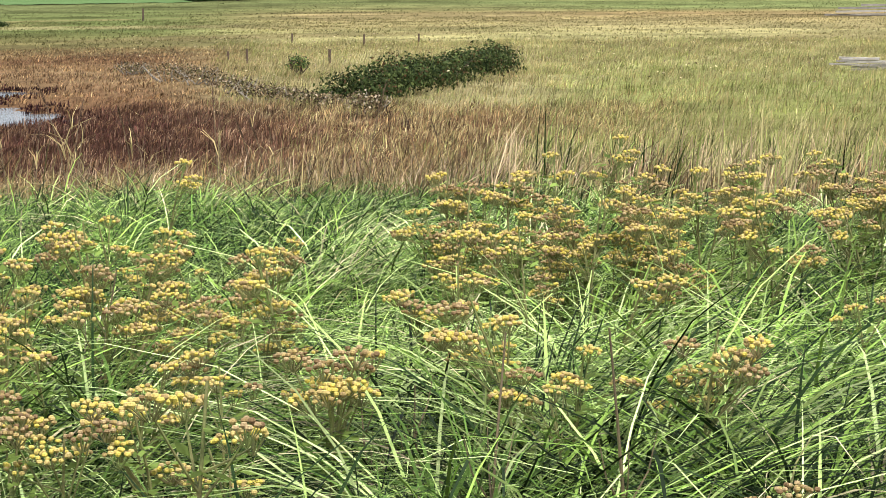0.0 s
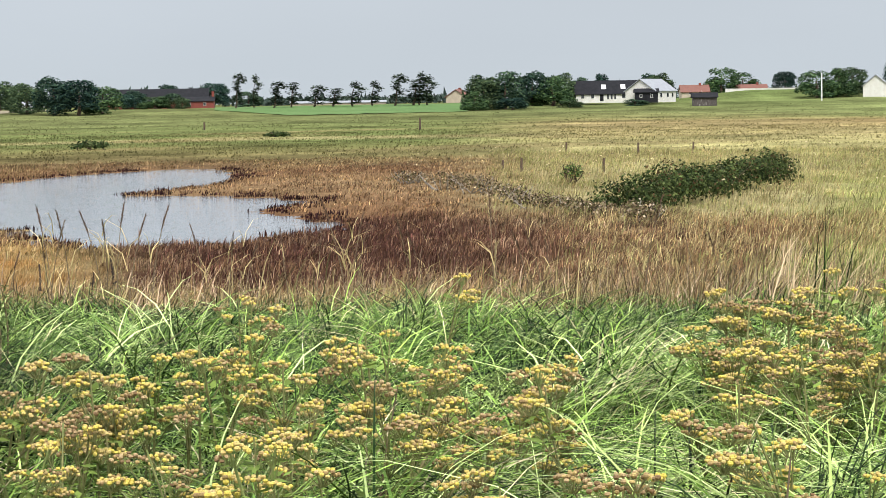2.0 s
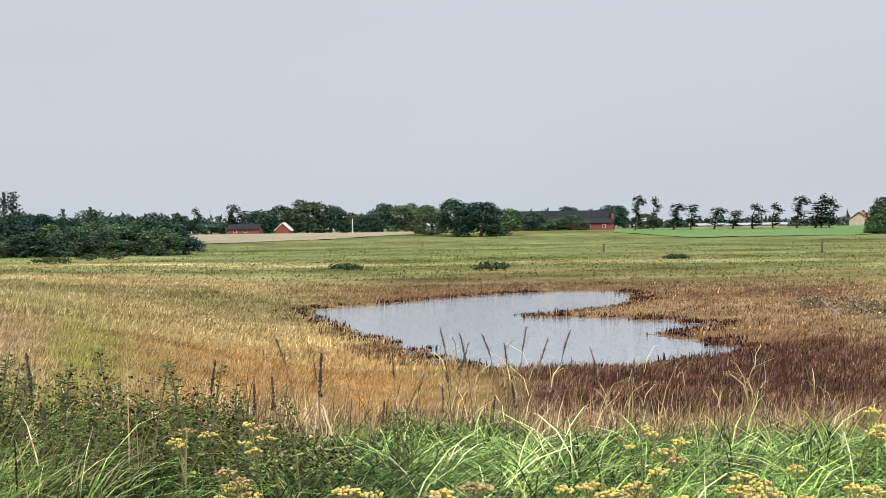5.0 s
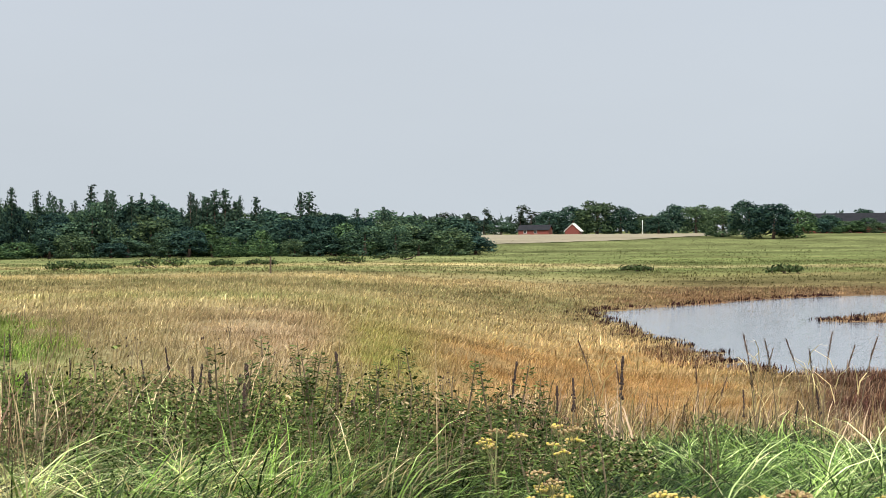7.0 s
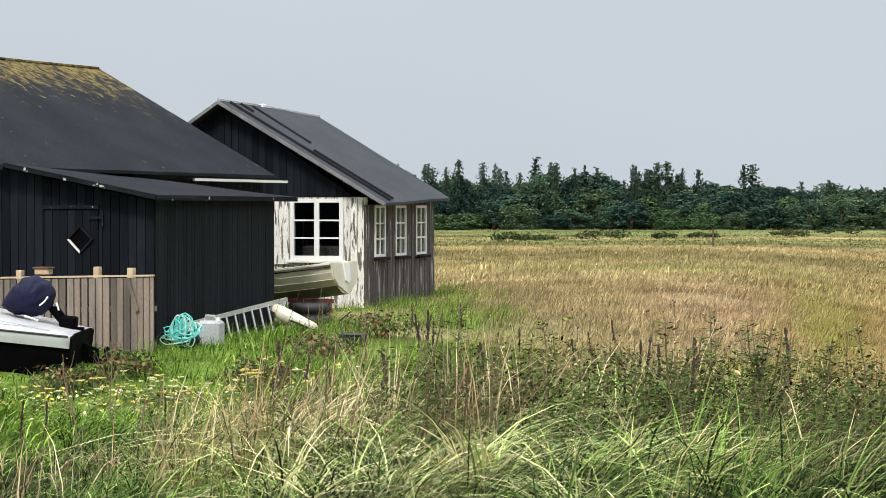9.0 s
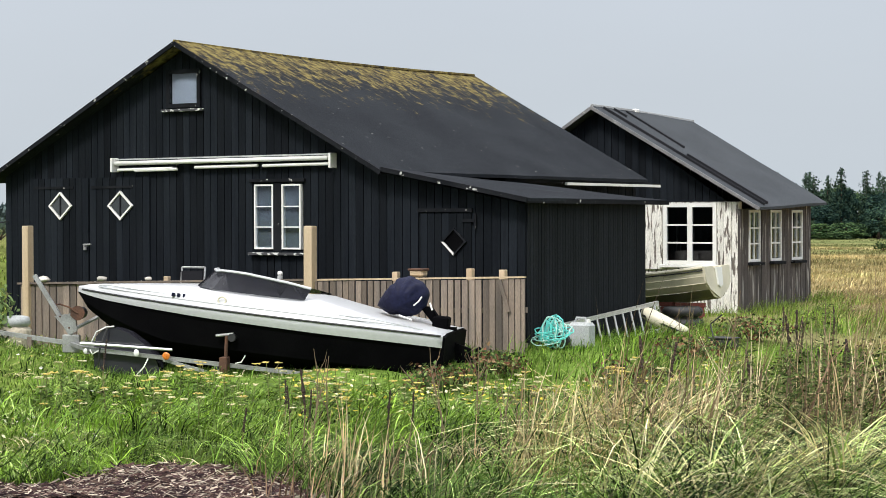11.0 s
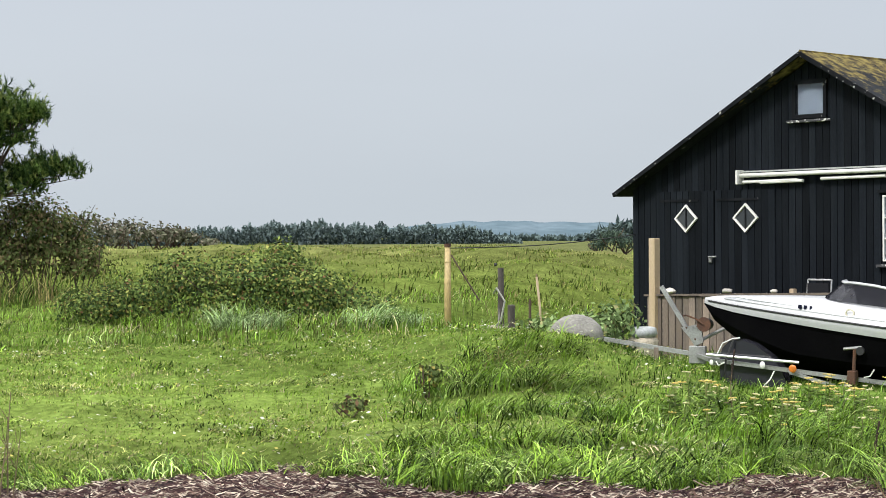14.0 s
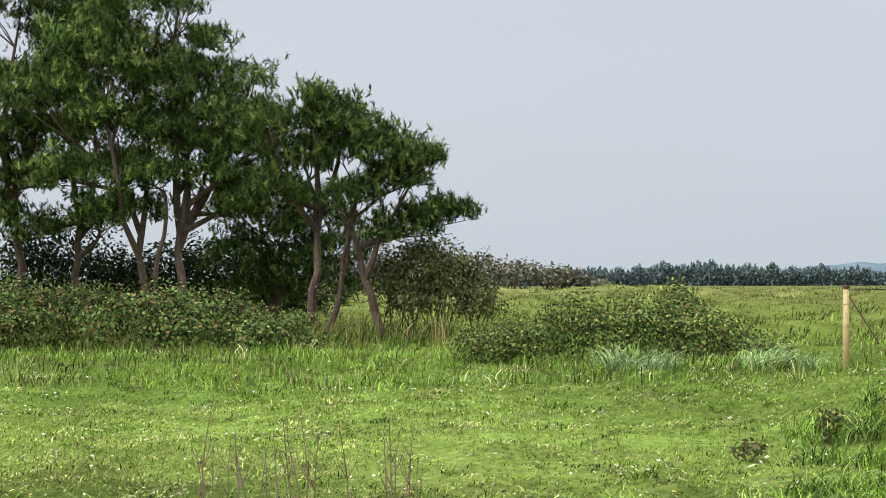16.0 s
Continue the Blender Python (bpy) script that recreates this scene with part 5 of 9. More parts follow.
def clear_of_yard(x, y, r, lo=-1.2):
    """Leaves the sheds' floors free."""
    c, s = math.cos(radians(SHED_TURN)), math.sin(radians(SHED_TURN))
    u, v = c * (x + 20.19) + s * (y - 17.14), -s * (x + 20.19) + c * (y - 17.14)
    black = (u > -9.95) & (u < 0.06) & (v > -0.06) & (v < 8.6)
    white = (u > -7.9) & (u < -1.65) & (v > 10.82) & (v < 14.45)
    return ~(black | white)


# the tall grass on the bank: highlights and shaded gaps put into blade colours
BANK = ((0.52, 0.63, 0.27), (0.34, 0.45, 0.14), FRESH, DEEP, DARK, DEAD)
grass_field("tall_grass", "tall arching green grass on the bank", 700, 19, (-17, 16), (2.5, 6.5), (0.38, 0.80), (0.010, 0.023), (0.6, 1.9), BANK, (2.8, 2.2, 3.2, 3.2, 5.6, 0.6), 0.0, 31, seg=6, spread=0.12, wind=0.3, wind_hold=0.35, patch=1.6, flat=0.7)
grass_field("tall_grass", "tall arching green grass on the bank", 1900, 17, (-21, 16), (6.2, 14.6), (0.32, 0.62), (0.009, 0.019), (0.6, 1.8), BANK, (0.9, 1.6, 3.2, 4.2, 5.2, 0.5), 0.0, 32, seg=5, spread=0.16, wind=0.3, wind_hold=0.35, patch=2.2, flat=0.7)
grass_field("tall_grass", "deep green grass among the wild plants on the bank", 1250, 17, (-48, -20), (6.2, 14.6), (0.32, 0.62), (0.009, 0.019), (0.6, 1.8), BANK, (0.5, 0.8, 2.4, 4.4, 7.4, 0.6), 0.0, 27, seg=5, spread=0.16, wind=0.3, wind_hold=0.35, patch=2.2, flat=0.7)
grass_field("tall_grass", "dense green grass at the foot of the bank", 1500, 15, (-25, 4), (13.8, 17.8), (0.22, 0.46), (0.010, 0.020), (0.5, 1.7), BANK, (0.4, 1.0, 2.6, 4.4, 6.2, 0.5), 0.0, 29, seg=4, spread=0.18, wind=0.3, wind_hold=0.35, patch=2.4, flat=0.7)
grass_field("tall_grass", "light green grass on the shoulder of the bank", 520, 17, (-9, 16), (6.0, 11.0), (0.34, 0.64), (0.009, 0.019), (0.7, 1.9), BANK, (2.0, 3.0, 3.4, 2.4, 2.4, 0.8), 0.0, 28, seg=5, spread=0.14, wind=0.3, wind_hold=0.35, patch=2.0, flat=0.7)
# low filler blades: shade at the grass roots put into a near-black green
grass_field("undergrowth", "low undergrowth coloured near-black as shade among the tall grass", 6000, 8, (-48, 16), (2.5, 15.0), (0.12, 0.34), (0.012, 0.024), (0.3, 1.2), (DEEP, DARK, (0.012, 0.026, 0.010)), (2, 4, 5), 0.0, 33, seg=3, spread=0.25)
grass_field("tall_grass", "tall arching pale green grass on the bank", 300, 18, (0.5, 17), (3.0, 7.4), (0.45, 0.85), (0.010, 0.022), (0.7, 1.9), ((0.52, 0.63, 0.27), (0.34, 0.44, 0.15), FRESH, DEEP, DARK), (3.4, 3, 3, 2.2, 3.0), 0.0, 30, seg=6, spread=0.12, wind=0.3, wind_hold=0.35, patch=1.4, flat=0.7)
# pale arching grass along the foot of the bank
grass_field("arching_grass", "pale green arching grass clumps by the path", 200, 15, (-47.0, -37.0), (9.4, 11.8), (0.55, 0.90), (0.012, 0.021), (0.7, 1.6), ((0.50, 0.58, 0.26), (0.62, 0.57, 0.31), (0.26, 0.36, 0.10), DEEP, DARK), (2.6, 2.0, 2.6, 2.4, 4.0), 0.0, 57, seg=6, spread=0.10, wind=0.1, wind_hold=0.4, patch=1.8, flat=0.8)
grass_field("arching_grass", "pale green arching grass clumps by the path", 80, 13, (-38.0, -28), (9.6, 11.8), (0.45, 0.80), (0.012, 0.020), (0.7, 1.6), ((0.45, 0.53, 0.22), (0.26, 0.36, 0.10), DEEP, DARK), (0.7, 1.6, 3, 4.5), 0.0, 72, seg=6, spread=0.10, wind=0.1, wind_hold=0.4, patch=1.8, flat=0.8)
grass_field("arching_grass", "bleached arching grass clumps by the path", 62, 16, (-47.0, -40.5), (9.4, 11.6), (0.50, 0.85), (0.011, 0.020), (0.5, 1.5), ((0.62, 0.60, 0.33), (0.66, 0.56, 0.36), (0.44, 0.52, 0.20), DEEP, DARK), (2.2, 2.4, 2.4, 1.4, 2), 0.0, 73, seg=6, spread=0.10, wind=0.1, wind_hold=0.4, patch=1.6, flat=0.8)
grass_field("dead_straw", "upright dead straw-brown stalks on the bank", 130, 7, (-47.3, -40.0), (10.9, 12.8), (0.55, 1.2), (0.009, 0.018), (0.02, 0.7), ((0.50, 0.37, 0.23), (0.40, 0.27, 0.17), (0.66, 0.55, 0.36), (0.16, 0.10, 0.07)), (3, 2, 3.4, 2), 0.0, 58, seg=3, spread=0.10, wind=0.1, flat=0.2)
grass_field("dead_straw", "upright dead straw-brown stalks on the bank", 60, 5, (-41, -27), (11.8, 14.2), (0.5, 1.0), (0.009, 0.016), (0.02, 0.7), ((0.50, 0.37, 0.23), (0.40, 0.27, 0.17), (0.62, 0.52, 0.34), (0.16, 0.10, 0.07)), (3, 3, 2, 2), 0.0, 59, seg=3, spread=0.12, wind=0.1, flat=0.2)
grass_field("dead_straw", "upright dead straw-brown stalks on the bank", 46, 6, (-58, -47), (11.2, 12.8), (0.3, 0.75), (0.009, 0.016), (0.02, 0.6), ((0.50, 0.37, 0.23), (0.40, 0.27, 0.17), (0.62, 0.52, 0.34), (0.16, 0.10, 0.07)), (3, 3, 2, 1), 0.0, 71, seg=3, spread=0.12, wind=0.1, flat=0.2)
# straw-coloured reed grass on the slope down to the marsh
grass_field("reed_grass", "straw-coloured reed grass above the marsh", 2300, 9, (-26, 16), (16.5, 24), (0.28, 0.62), (0.010, 0.021), (0.05, 0.8), (STRAW, OCHRE, (0.60, 0.44, 0.31), RUST, (0.09, 0.06, 0.04), OLIVE), (4, 3, 3, 2, 2.0, 1.2), 0.1, 34, seg=3, spread=0.22, wind=0.3, wind_hold=0.6)
grass_field("reed_grass", "straw-coloured reed grass above the marsh", 2600, 8, (-27, 16), (22, 36), (0.16, 0.36), (0.014, 0.028), (0.1, 0.9), (STRAW, OCHRE, RUST, MAROON, (0.05, 0.03, 0.02)), (3, 3, 3, 2, 1), 0.4, 35, seg=2, spread=0.3, wind=0.3, keep=off_water)


def east_shore(x, y, r):
    """The red plants stand wide on the near shore, and keep to the waterline by the reed field."""
    az = np.degrees(np.arctan2(x, y)) + 1.2 * wave(x, y, 7, 47)
    return off_water(x, y, r) & ((az > -17.5) | (shore_distance(x, y) < 1.6))


# marsh plants round the pond
grass_field("marsh_plants", "dark red-brown marsh plants on the pond's shore", 8600, 9, (-27, -1.0), (33, 66), (0.12, 0.34), (0.02, 0.042), (0.05, 0.9), (MAROON, RUST, (0.10, 0.042, 0.034), (0.040, 0.02, 0.016), (0.34, 0.23, 0.15)), (4, 3.0, 2.4, 3, 1.4), 0.2, 36, seg=2, spread=0.3, feather=2.0, patch=7.0, keep=east_shore)
grass_field("marsh_plants", "straw and rust-coloured marsh grass beside the thicket", 2600, 9, (-4.5, 7), (34, 64), (0.16, 0.42), (0.018, 0.038), (0.1, 1.0), (STRAW, OCHRE, RUST, (0.34, 0.33, 0.13), (0.07, 0.045, 0.03)), (4, 3, 3, 2, 1.6), 0.1, 45, seg=2, spread=0.3, feather=1.2, patch=6.0, vary=0.25)
grass_field("marsh_plants", "rust-coloured marsh plants beyond the pond", 12000, 7, (-30, -5.5), (64, 135), (0.08, 0.24), (0.04, 0.085), (0.1, 0.9), (RUST, OCHRE, MAROON, STRAW), (3.4, 2, 1.6, 0.6), 0.55, 37, seg=2, spread=0.4, feather=1.5, patch=12.0, keep=off_water)
grass_field("straw_meadow", "pale straw-coloured meadow grass beyond the marsh", 13000, 8, (-6.5, 17), (42, 140), (0.25, 0.58), (0.02, 0.045), (0.1, 1.2), ((0.38, 0.33, 0.17), (0.40, 0.31, 0.155), (0.29, 0.31, 0.105), (0.23, 0.26, 0.075), OCHRE, (0.08, 0.08, 0.03)), (5, 2.4, 3, 2.4, 1, 1.4), 0.25, 60, seg=2, spread=0.5, patch=14.0, vary=0.3, feather=1.5, material="field_blade",
            keep=lambda x, y, r: (np.hypot(x, y) > 62) | (np.degrees(np.arctan2(x, y)) > 3.0 + 1.5 * wave(x, y, 6, 19)))
grass_field("rushes", "green-yellow rushes on the slope", 950, 12, (1.0, 19), (13.5, 45), (0.40, 0.8), (0.012, 0.03), (0.05, 0.6), ((0.36, 0.39, 0.14), (0.52, 0.45, 0.22), (0.22, 0.27, 0.08), (0.55, 0.42, 0.27), DARK), (3, 4, 3, 4, 2.4), 0.0, 65, seg=3, spread=0.2, patch=6.0, feather=2.5)
grass_field("shore_fringe", "dark sodden plants along the waterline", 15000, 7, (-27, -9), (50, 122), (0.08, 0.22), (0.05, 0.10), (0.0, 0.5), ((0.06, 0.024, 0.022), (0.03, 0.014, 0.015)), (2, 3), 0.0, 38, seg=2, spread=0.35,
            keep=lambda x, y, r: (np.abs(shore_distance(x, y) + 0.7 * wave(x, y, 3.5, 8) + 0.35 * wave(x, y, 1.2, 9) - 0.25) < 0.45))
grass_field("meadow_grass", "pale meadow grass in the far marsh", 14000, 5, (-48, 15), (125, 260), (0.08, 0.24), (0.10, 0.22), (0.1, 0.8), ((0.25, 0.22, 0.10), (0.14, 0.13, 0.054), (0.145, 0.15, 0.056), (0.075, 0.085, 0.032)), (3, 3, 3, 1.5), 0.7, 39, seg=2, spread=1.2, power=0.8, patch=30.0, material="field_blade")
grass_field("meadow_grass", "pale meadow grass in the far marsh", 5000, 5, (-48, 15), (255, 480), (0.10, 0.24), (0.16, 0.34), (0.05, 0.4), ((0.12, 0.14, 0.05), (0.14, 0.15, 0.058), (0.16, 0.145, 0.065), (0.20, 0.18, 0.085), (0.065, 0.085, 0.033)), (3, 2, 3, 1.5, 1.8), 0.6, 40, seg=2, spread=2.0, patch=60.0, material="field_blade")
# the reed field between marsh and sheds
grass_field("reed_field", "ochre and straw reed field beside the pond", 8000, 9, (-40.3, -16.5), (17.0, 52), (0.10, 0.30), (0.014, 0.030), (0.2, 1.3), ((0.54, 0.40, 0.225), (0.45, 0.27, 0.12), (0.33, 0.30, 0.10), (0.09, 0.06, 0.03), (0.50, 0.33, 0.175)), (4, 3, 2.4, 2, 3), 0.65, 41, seg=2, spread=0.45, patch=9.0, vary=0.20, material="field_blade", keep=lambda x, y, r: off_water(x, y, r) & clear_of_yard(x, y, r) & (np.degrees(np.arctan2(x, y)) < -17.0 + 1.2 * wave(x, y, 7, 47)))
grass_field("reed_field", "ochre and straw reed field beside the pond", 15000, 7, (-48, -18), (48, 130), (0.10, 0.30), (0.035, 0.075), (0.1, 1.0), ((0.42, 0.335, 0.185), (0.36, 0.245, 0.12), (0.16, 0.145, 0.06), (0.19, 0.195, 0.068), (0.09, 0.07, 0.035)), (3, 2, 2, 1.6, 1.2), 0.6, 42, seg=2, spread=0.8, patch=16.0, vary=0.22, material="field_blade", keep=off_water)


# the lawn before the sheds and the dune meadow behind it
def lawn_side(x, y, r):
    az, d = polar(x, y)
    return clear_of_yard(x, y, r) & (d > litter_edge(az) + 0.25 * wave(x, y, 1.5, 77))


LAWN, LAWN2 = (0.44, 0.53, 0.14), (0.23, 0.37, 0.05)
grass_field("lawn", "short bright green lawn with worn patches", 19000, 9, (-98, -64), (11.9, 30), (0.025, 0.085), (0.010, 0.022), (0.3, 1.5), (LAWN, LAWN2, (0.48, 0.50, 0.20), DEEP, DEAD, DARK), (5, 5, 2.5, 1.6, 1.0, 1.2), 0.1, 51, seg=2, spread=0.22, patch=3.0, keep=lawn_side, material="field_blade")
grass_field("lawn", "deep green grass before the black shed", 5600, 9, (-65.5, -44), (11.9, 30), (0.04, 0.16), (0.009, 0.019), (0.2, 1.2), ((0.15, 0.25, 0.035), (0.09, 0.165, 0.026), FRESH, DEEP, DARK, DEAD), (5, 4, 2, 3, 2.6, 0.3), 0.0, 50, seg=2, spread=0.2, patch=3.0, keep=lawn_side)
grass_field("lawn", "longer lush grass round the boat and sheds", 2800, 13, (-72, -43), (11.9, 19.5), (0.12, 0.36), (0.009, 0.020), (0.5, 1.7), ((0.21, 0.34, 0.045), FRESH, BRIGHT, DEEP, DARK), (5, 3, 1.2, 2.6, 1.8), 0.0, 52, seg=4, spread=0.12, patch=2.0,
            keep=lambda x, y, r: lawn_side(x, y, r) & (wave(x, y, 3.0, 61) > -0.05))
grass_field("lawn", "bleached short grass on the worn part of the lawn", 3200, 9, (-98, -79), (15.0, 25), (0.03, 0.085), (0.010, 0.022), (0.4, 1.6), ((0.55, 0.56, 0.24), (0.48, 0.54, 0.17), LAWN2, DEAD), (4, 4, 2, 1.4), 0.0, 48, seg=2, spread=0.16, patch=3.0, vary=0.25, material="field_blade", keep=lambda x, y, r: wave(x, y, 3.4, 84) > -0.25)
grass_field("lawn_tussocks", "small tufts of coarser grass in the lawn", 2600, 14, (-98, -62), (12.4, 30), (0.04, 0.12), (0.010, 0.020), (0.9, 2.0), (LAWN, (0.15, 0.25, 0.035), (0.52, 0.55, 0.24), DEEP, (0.045, 0.075, 0.016), DEAD), (3, 4, 3, 2.4, 1.6, 1), 0.0, 49, seg=3, spread=0.10, patch=2.4, vary=0.3, keep=lambda x, y, r: lawn_side(x, y, r) & (wave(x, y, 1.7, 83) > -0.1))
grass_field("rough_grass", "long rough grass at the lawn's far edge", 4000, 12, (-98, -62), (24.5, 40), (0.10, 0.30), (0.012, 0.024), (0.2, 1.2), (LAWN2, FRESH, BRIGHT, OLIVE, DEAD, DARK), (4, 3, 2, 2, 0.8, 0.8), 0.1, 53, seg=3, spread=0.28, keep=lambda x, y, r: clear_of_yard(x, y, r) & (wave(x, y, 4, 62) > -0.35))
grass_field("dune_grass", "uneven dune meadow of green and olive grass", 12000, 7, (-98, -56), (36, 130), (0.06, 0.28), (0.025, 0.06), (0.2, 1.1), ((0.30, 0.36, 0.09), (0.29, 0.31, 0.095), (0.20, 0.30, 0.05), STRAW, DEEP, (0.05, 0.07, 0.02)), (4, 3, 4, 0.9, 2, 2), 0.1, 54, seg=2, spread=0.5, patch=10.0, vary=0.42, material="field_blade", keep=clear_of_yard)
grass_field("yard_grass", "green grass growing round the sheds", 2600, 14, (-50, -36), (20, 44), (0.10, 0.36), (0.008, 0.016), (0.3, 1.0), (LAWN2, FRESH, DEEP), (4, 3, 2), 0.1, 55, seg=2, spread=0.25,
            keep=lambda x, y, r: clear_of_yard(x, y, r) & (-np.degrees(np.arctan2(x, y)) > 40.5 + 3.0 * wave(x, y, 6, 5)))
# straw and fresh stalks in front of the yard
grass_field("bank_grass", "straw and bright green grass on the bank by the yard", 950, 12, (-50.0, -30), (10.3, 13.6), (0.35, 0.75), (0.009, 0.018), (0.2, 1.2), (BRIGHT, FRESH, (0.62, 0.52, 0.32), STRAW, DEEP, DARK), (2.4, 2.5, 3.4, 3.0, 2.4, 3), 0.0, 56, seg=4, spread=0.18, wind=0.3)

grass_field("lawn_fringe", "longer grass hanging over the lawn's edge", 620, 14, (-98, -46), (11.9, 14.3), (0.08, 0.24), (0.008, 0.016), (0.6, 1.8), (LAWN2, FRESH, BRIGHT, DEEP, DARK, DEAD), (5, 2.5, 1.4, 2.4, 1.8, 0.7), 0.0, 63, seg=4, spread=0.14, wind=-2.6, wind_hold=0.4, keep=lambda x, y, r: lawn_side(x, y, r) & (wave(x, y, 2.2, 66) > -0.3), patch=1.5)
grass_field("bank_grass", "straw and bright green grass on the bank by the yard", 420, 15, (-58.5, -47), (10.8, 13.4), (0.25, 0.55), (0.009, 0.018), (0.5, 1.7), (BRIGHT, FRESH, DEAD, DEEP, DARK), (0.6, 2.5, 1.0, 4, 3.5), 0.0, 64, seg=5, spread=0.15, wind=0.3, patch=1.6, keep=lambda x, y, r: np.degrees(np.arctan2(x, y)) + 1.8 * (np.hypot(x, y) - 12.4) > -57.0)

grass_field("path_grass", "short trodden grass on the path round the standpoint", 3000, 6, (-180, 180), (0.4, 10.4), (0.03, 0.09), (0.006, 0.012), (0.2, 1.2), (DEEP, FRESH, LAWN2, DARK), (3, 2, 2, 2), 0.2, 68, seg=2, spread=0.2)


def wrack():
    """Dead reed and seaweed washed up along the path."""
    r = np.random.RandomState(60)
    n = 42000
    a, d = np.radians(r.uniform(-98, -55, n)), r.uniform(11.6, 13.5, n)
    x, y = d * np.sin(a), d * np.cos(a)
    ok = d < litter_edge(np.degrees(a)) + 0.10 + 0.25 * wave(x, y, 1.5, 77)
    x, y = x[ok], y[ok]
    n = len(x)
    z = ground(x, y) + 0.01 + np.abs(0.03 * wave(x, y, 0.9, 71)) + r.uniform(0, 0.02, n)
    length, w = r.uniform(0.02, 0.15, n) * r.uniform(0.5, 1.3, n), r.uniform(0.002, 0.006, n)
    t = r.normal(1.2, 0.7, n)
    dx, dy, dz = np.cos(t) * length, np.sin(t) * length, r.normal(0, 0.25, n) * length
    px, py = -np.sin(t) * w, np.cos(t) * w
    v = np.stack([np.stack([x - dx / 2 - px, y - dy / 2 - py, z - dz / 2], -1), np.stack([x - dx / 2 + px, y - dy / 2 + py, z - dz / 2 + w], -1),
                  np.stack([x + dx / 2 + px, y + dy / 2 + py, z + dz / 2 + w], -1), np.stack([x + dx / 2 - px, y + dy / 2 - py, z + dz / 2], -1)], 1)
    f = np.arange(n * 4).reshape(n, 4)
    pal = np.array([(0.05, 0.026, 0.026), (0.10, 0.062, 0.05), (0.42, 0.36, 0.29), (0.20, 0.15, 0.12), (0.03, 0.018, 0.02)])
    c = pal[r.choice(5, n, p=(0.28, 0.17, 0.19, 0.13, 0.23))]
    me = raw_mesh("reed_litter", v.reshape(-1, 3), f, M["blade"], np.repeat(c, 4, 0))
    tagged(new("reed_litter", me), "washed-up dead reed and dark seaweed litter", "litter", kind="stuff")


wrack()


# ---- flowering plants, one by one ----
def button_material(name, shades):
    """Flower buttons: each one takes a shade of its own between fresh yellow and withered brown."""
    m, n, l, b = nodes_of(name)
    geo = n.new("ShaderNodeNewGeometry")
    ramp = n.new("ShaderNodeValToRGB")
    ramp.color_ramp.elements[0].color, ramp.color_ramp.elements[1].color = (*shades[0], 1), (*shades[-1], 1)
    for k, c in enumerate(shades[1:-1]):
        ramp.color_ramp.elements.new((k + 1) / (len(shades) - 1)).color = (*c, 1)
    l.new(geo.outputs["Random Per Island"], ramp.inputs[0])
    co = n.new("ShaderNodeTexCoord")
    no = n.new("ShaderNodeTexNoise")
    no.inputs["Scale"].default_value, no.inputs["Detail"].default_value = 260, 2
    l.new(co.outputs["Object"], no.inputs["Vector"])
    r = n.new("ShaderNodeMapRange")
    r.inputs["From Min"].default_value, r.inputs["From Max"].default_value = 0.3, 0.7
    r.inputs["To Min"].default_value, r.inputs["To Max"].default_value = 0.6, 1.3
    l.new(no.outputs["Fac"], r.inputs["Value"])
    mx = n.new("ShaderNodeMix")
    mx.data_type, mx.blend_type = "RGBA", "MULTIPLY"
    mx.inputs["Factor"].default_value = 1.0
    l.new(ramp.outputs["Color"], mx.inputs["A"])
    l.new(r.outputs[0], mx.inputs["B"])
    l.new(mx.outputs["Result"], b.inputs["Base Color"])
    b.inputs["Roughness"].default_value = 0.85
    b.inputs["Specular IOR Level"].default_value = 0.1
    return m


YELLOW, OCHRE_BUTTON, TAN_BUTTON, BROWN_BUTTON = (0.66, 0.53, 0.11), (0.55, 0.42, 0.17), (0.50, 0.37, 0.20), (0.20, 0.125, 0.065)
BUTTONS = [button_material("tansy_button_fading", (OCHRE_BUTTON, YELLOW, TAN_BUTTON, OCHRE_BUTTON, BROWN_BUTTON)),
           button_material("tansy_button_yellow", (YELLOW, OCHRE_BUTTON, YELLOW, TAN_BUTTON)),
           button_material("tansy_button_brown", (BROWN_BUTTON, TAN_BUTTON, BROWN_BUTTON, OCHRE_BUTTON))]
GREEN_STEM = surface("green_stem", (0.17, 0.21, 0.06), (0.20, 0.17, 0.07), 6.0, rough=0.7, bump=0.1)
SEED_HEAD = surface("brown_seed_head", (0.055, 0.032, 0.024), (0.035, 0.022, 0.018), 20.0, rough=0.9, bump=0.3, per_object=0.3)
PLUME = surface("reed_plume", (0.34, 0.245, 0.15), (0.22, 0.15, 0.11), 20.0, rough=0.9, bump=0.3, per_object=0.3)


def dome(bm, c, r, h):
    """A round button: a narrow foot, a full rim and a domed top."""
    rings = [[bm.verts.new((c[0] + q * r * math.cos(k * math.tau / 6), c[1] + q * r * math.sin(k * math.tau / 6), c[2] + z * h)) for k in range(6)] for q, z in ((0.55, -0.7), (1.0, 0.1), (0.72, 0.8))]
    for one, two in zip(rings, rings[1:]):
        for k in range(6):
            bm.faces.new((one[k], one[(k + 1) % 6], two[(k + 1) % 6], two[k]))
    top = bm.verts.new((c[0], c[1], c[2] + h))
    for k in range(6):
        bm.faces.new((rings[2][k], rings[2][(k + 1) % 6], top))


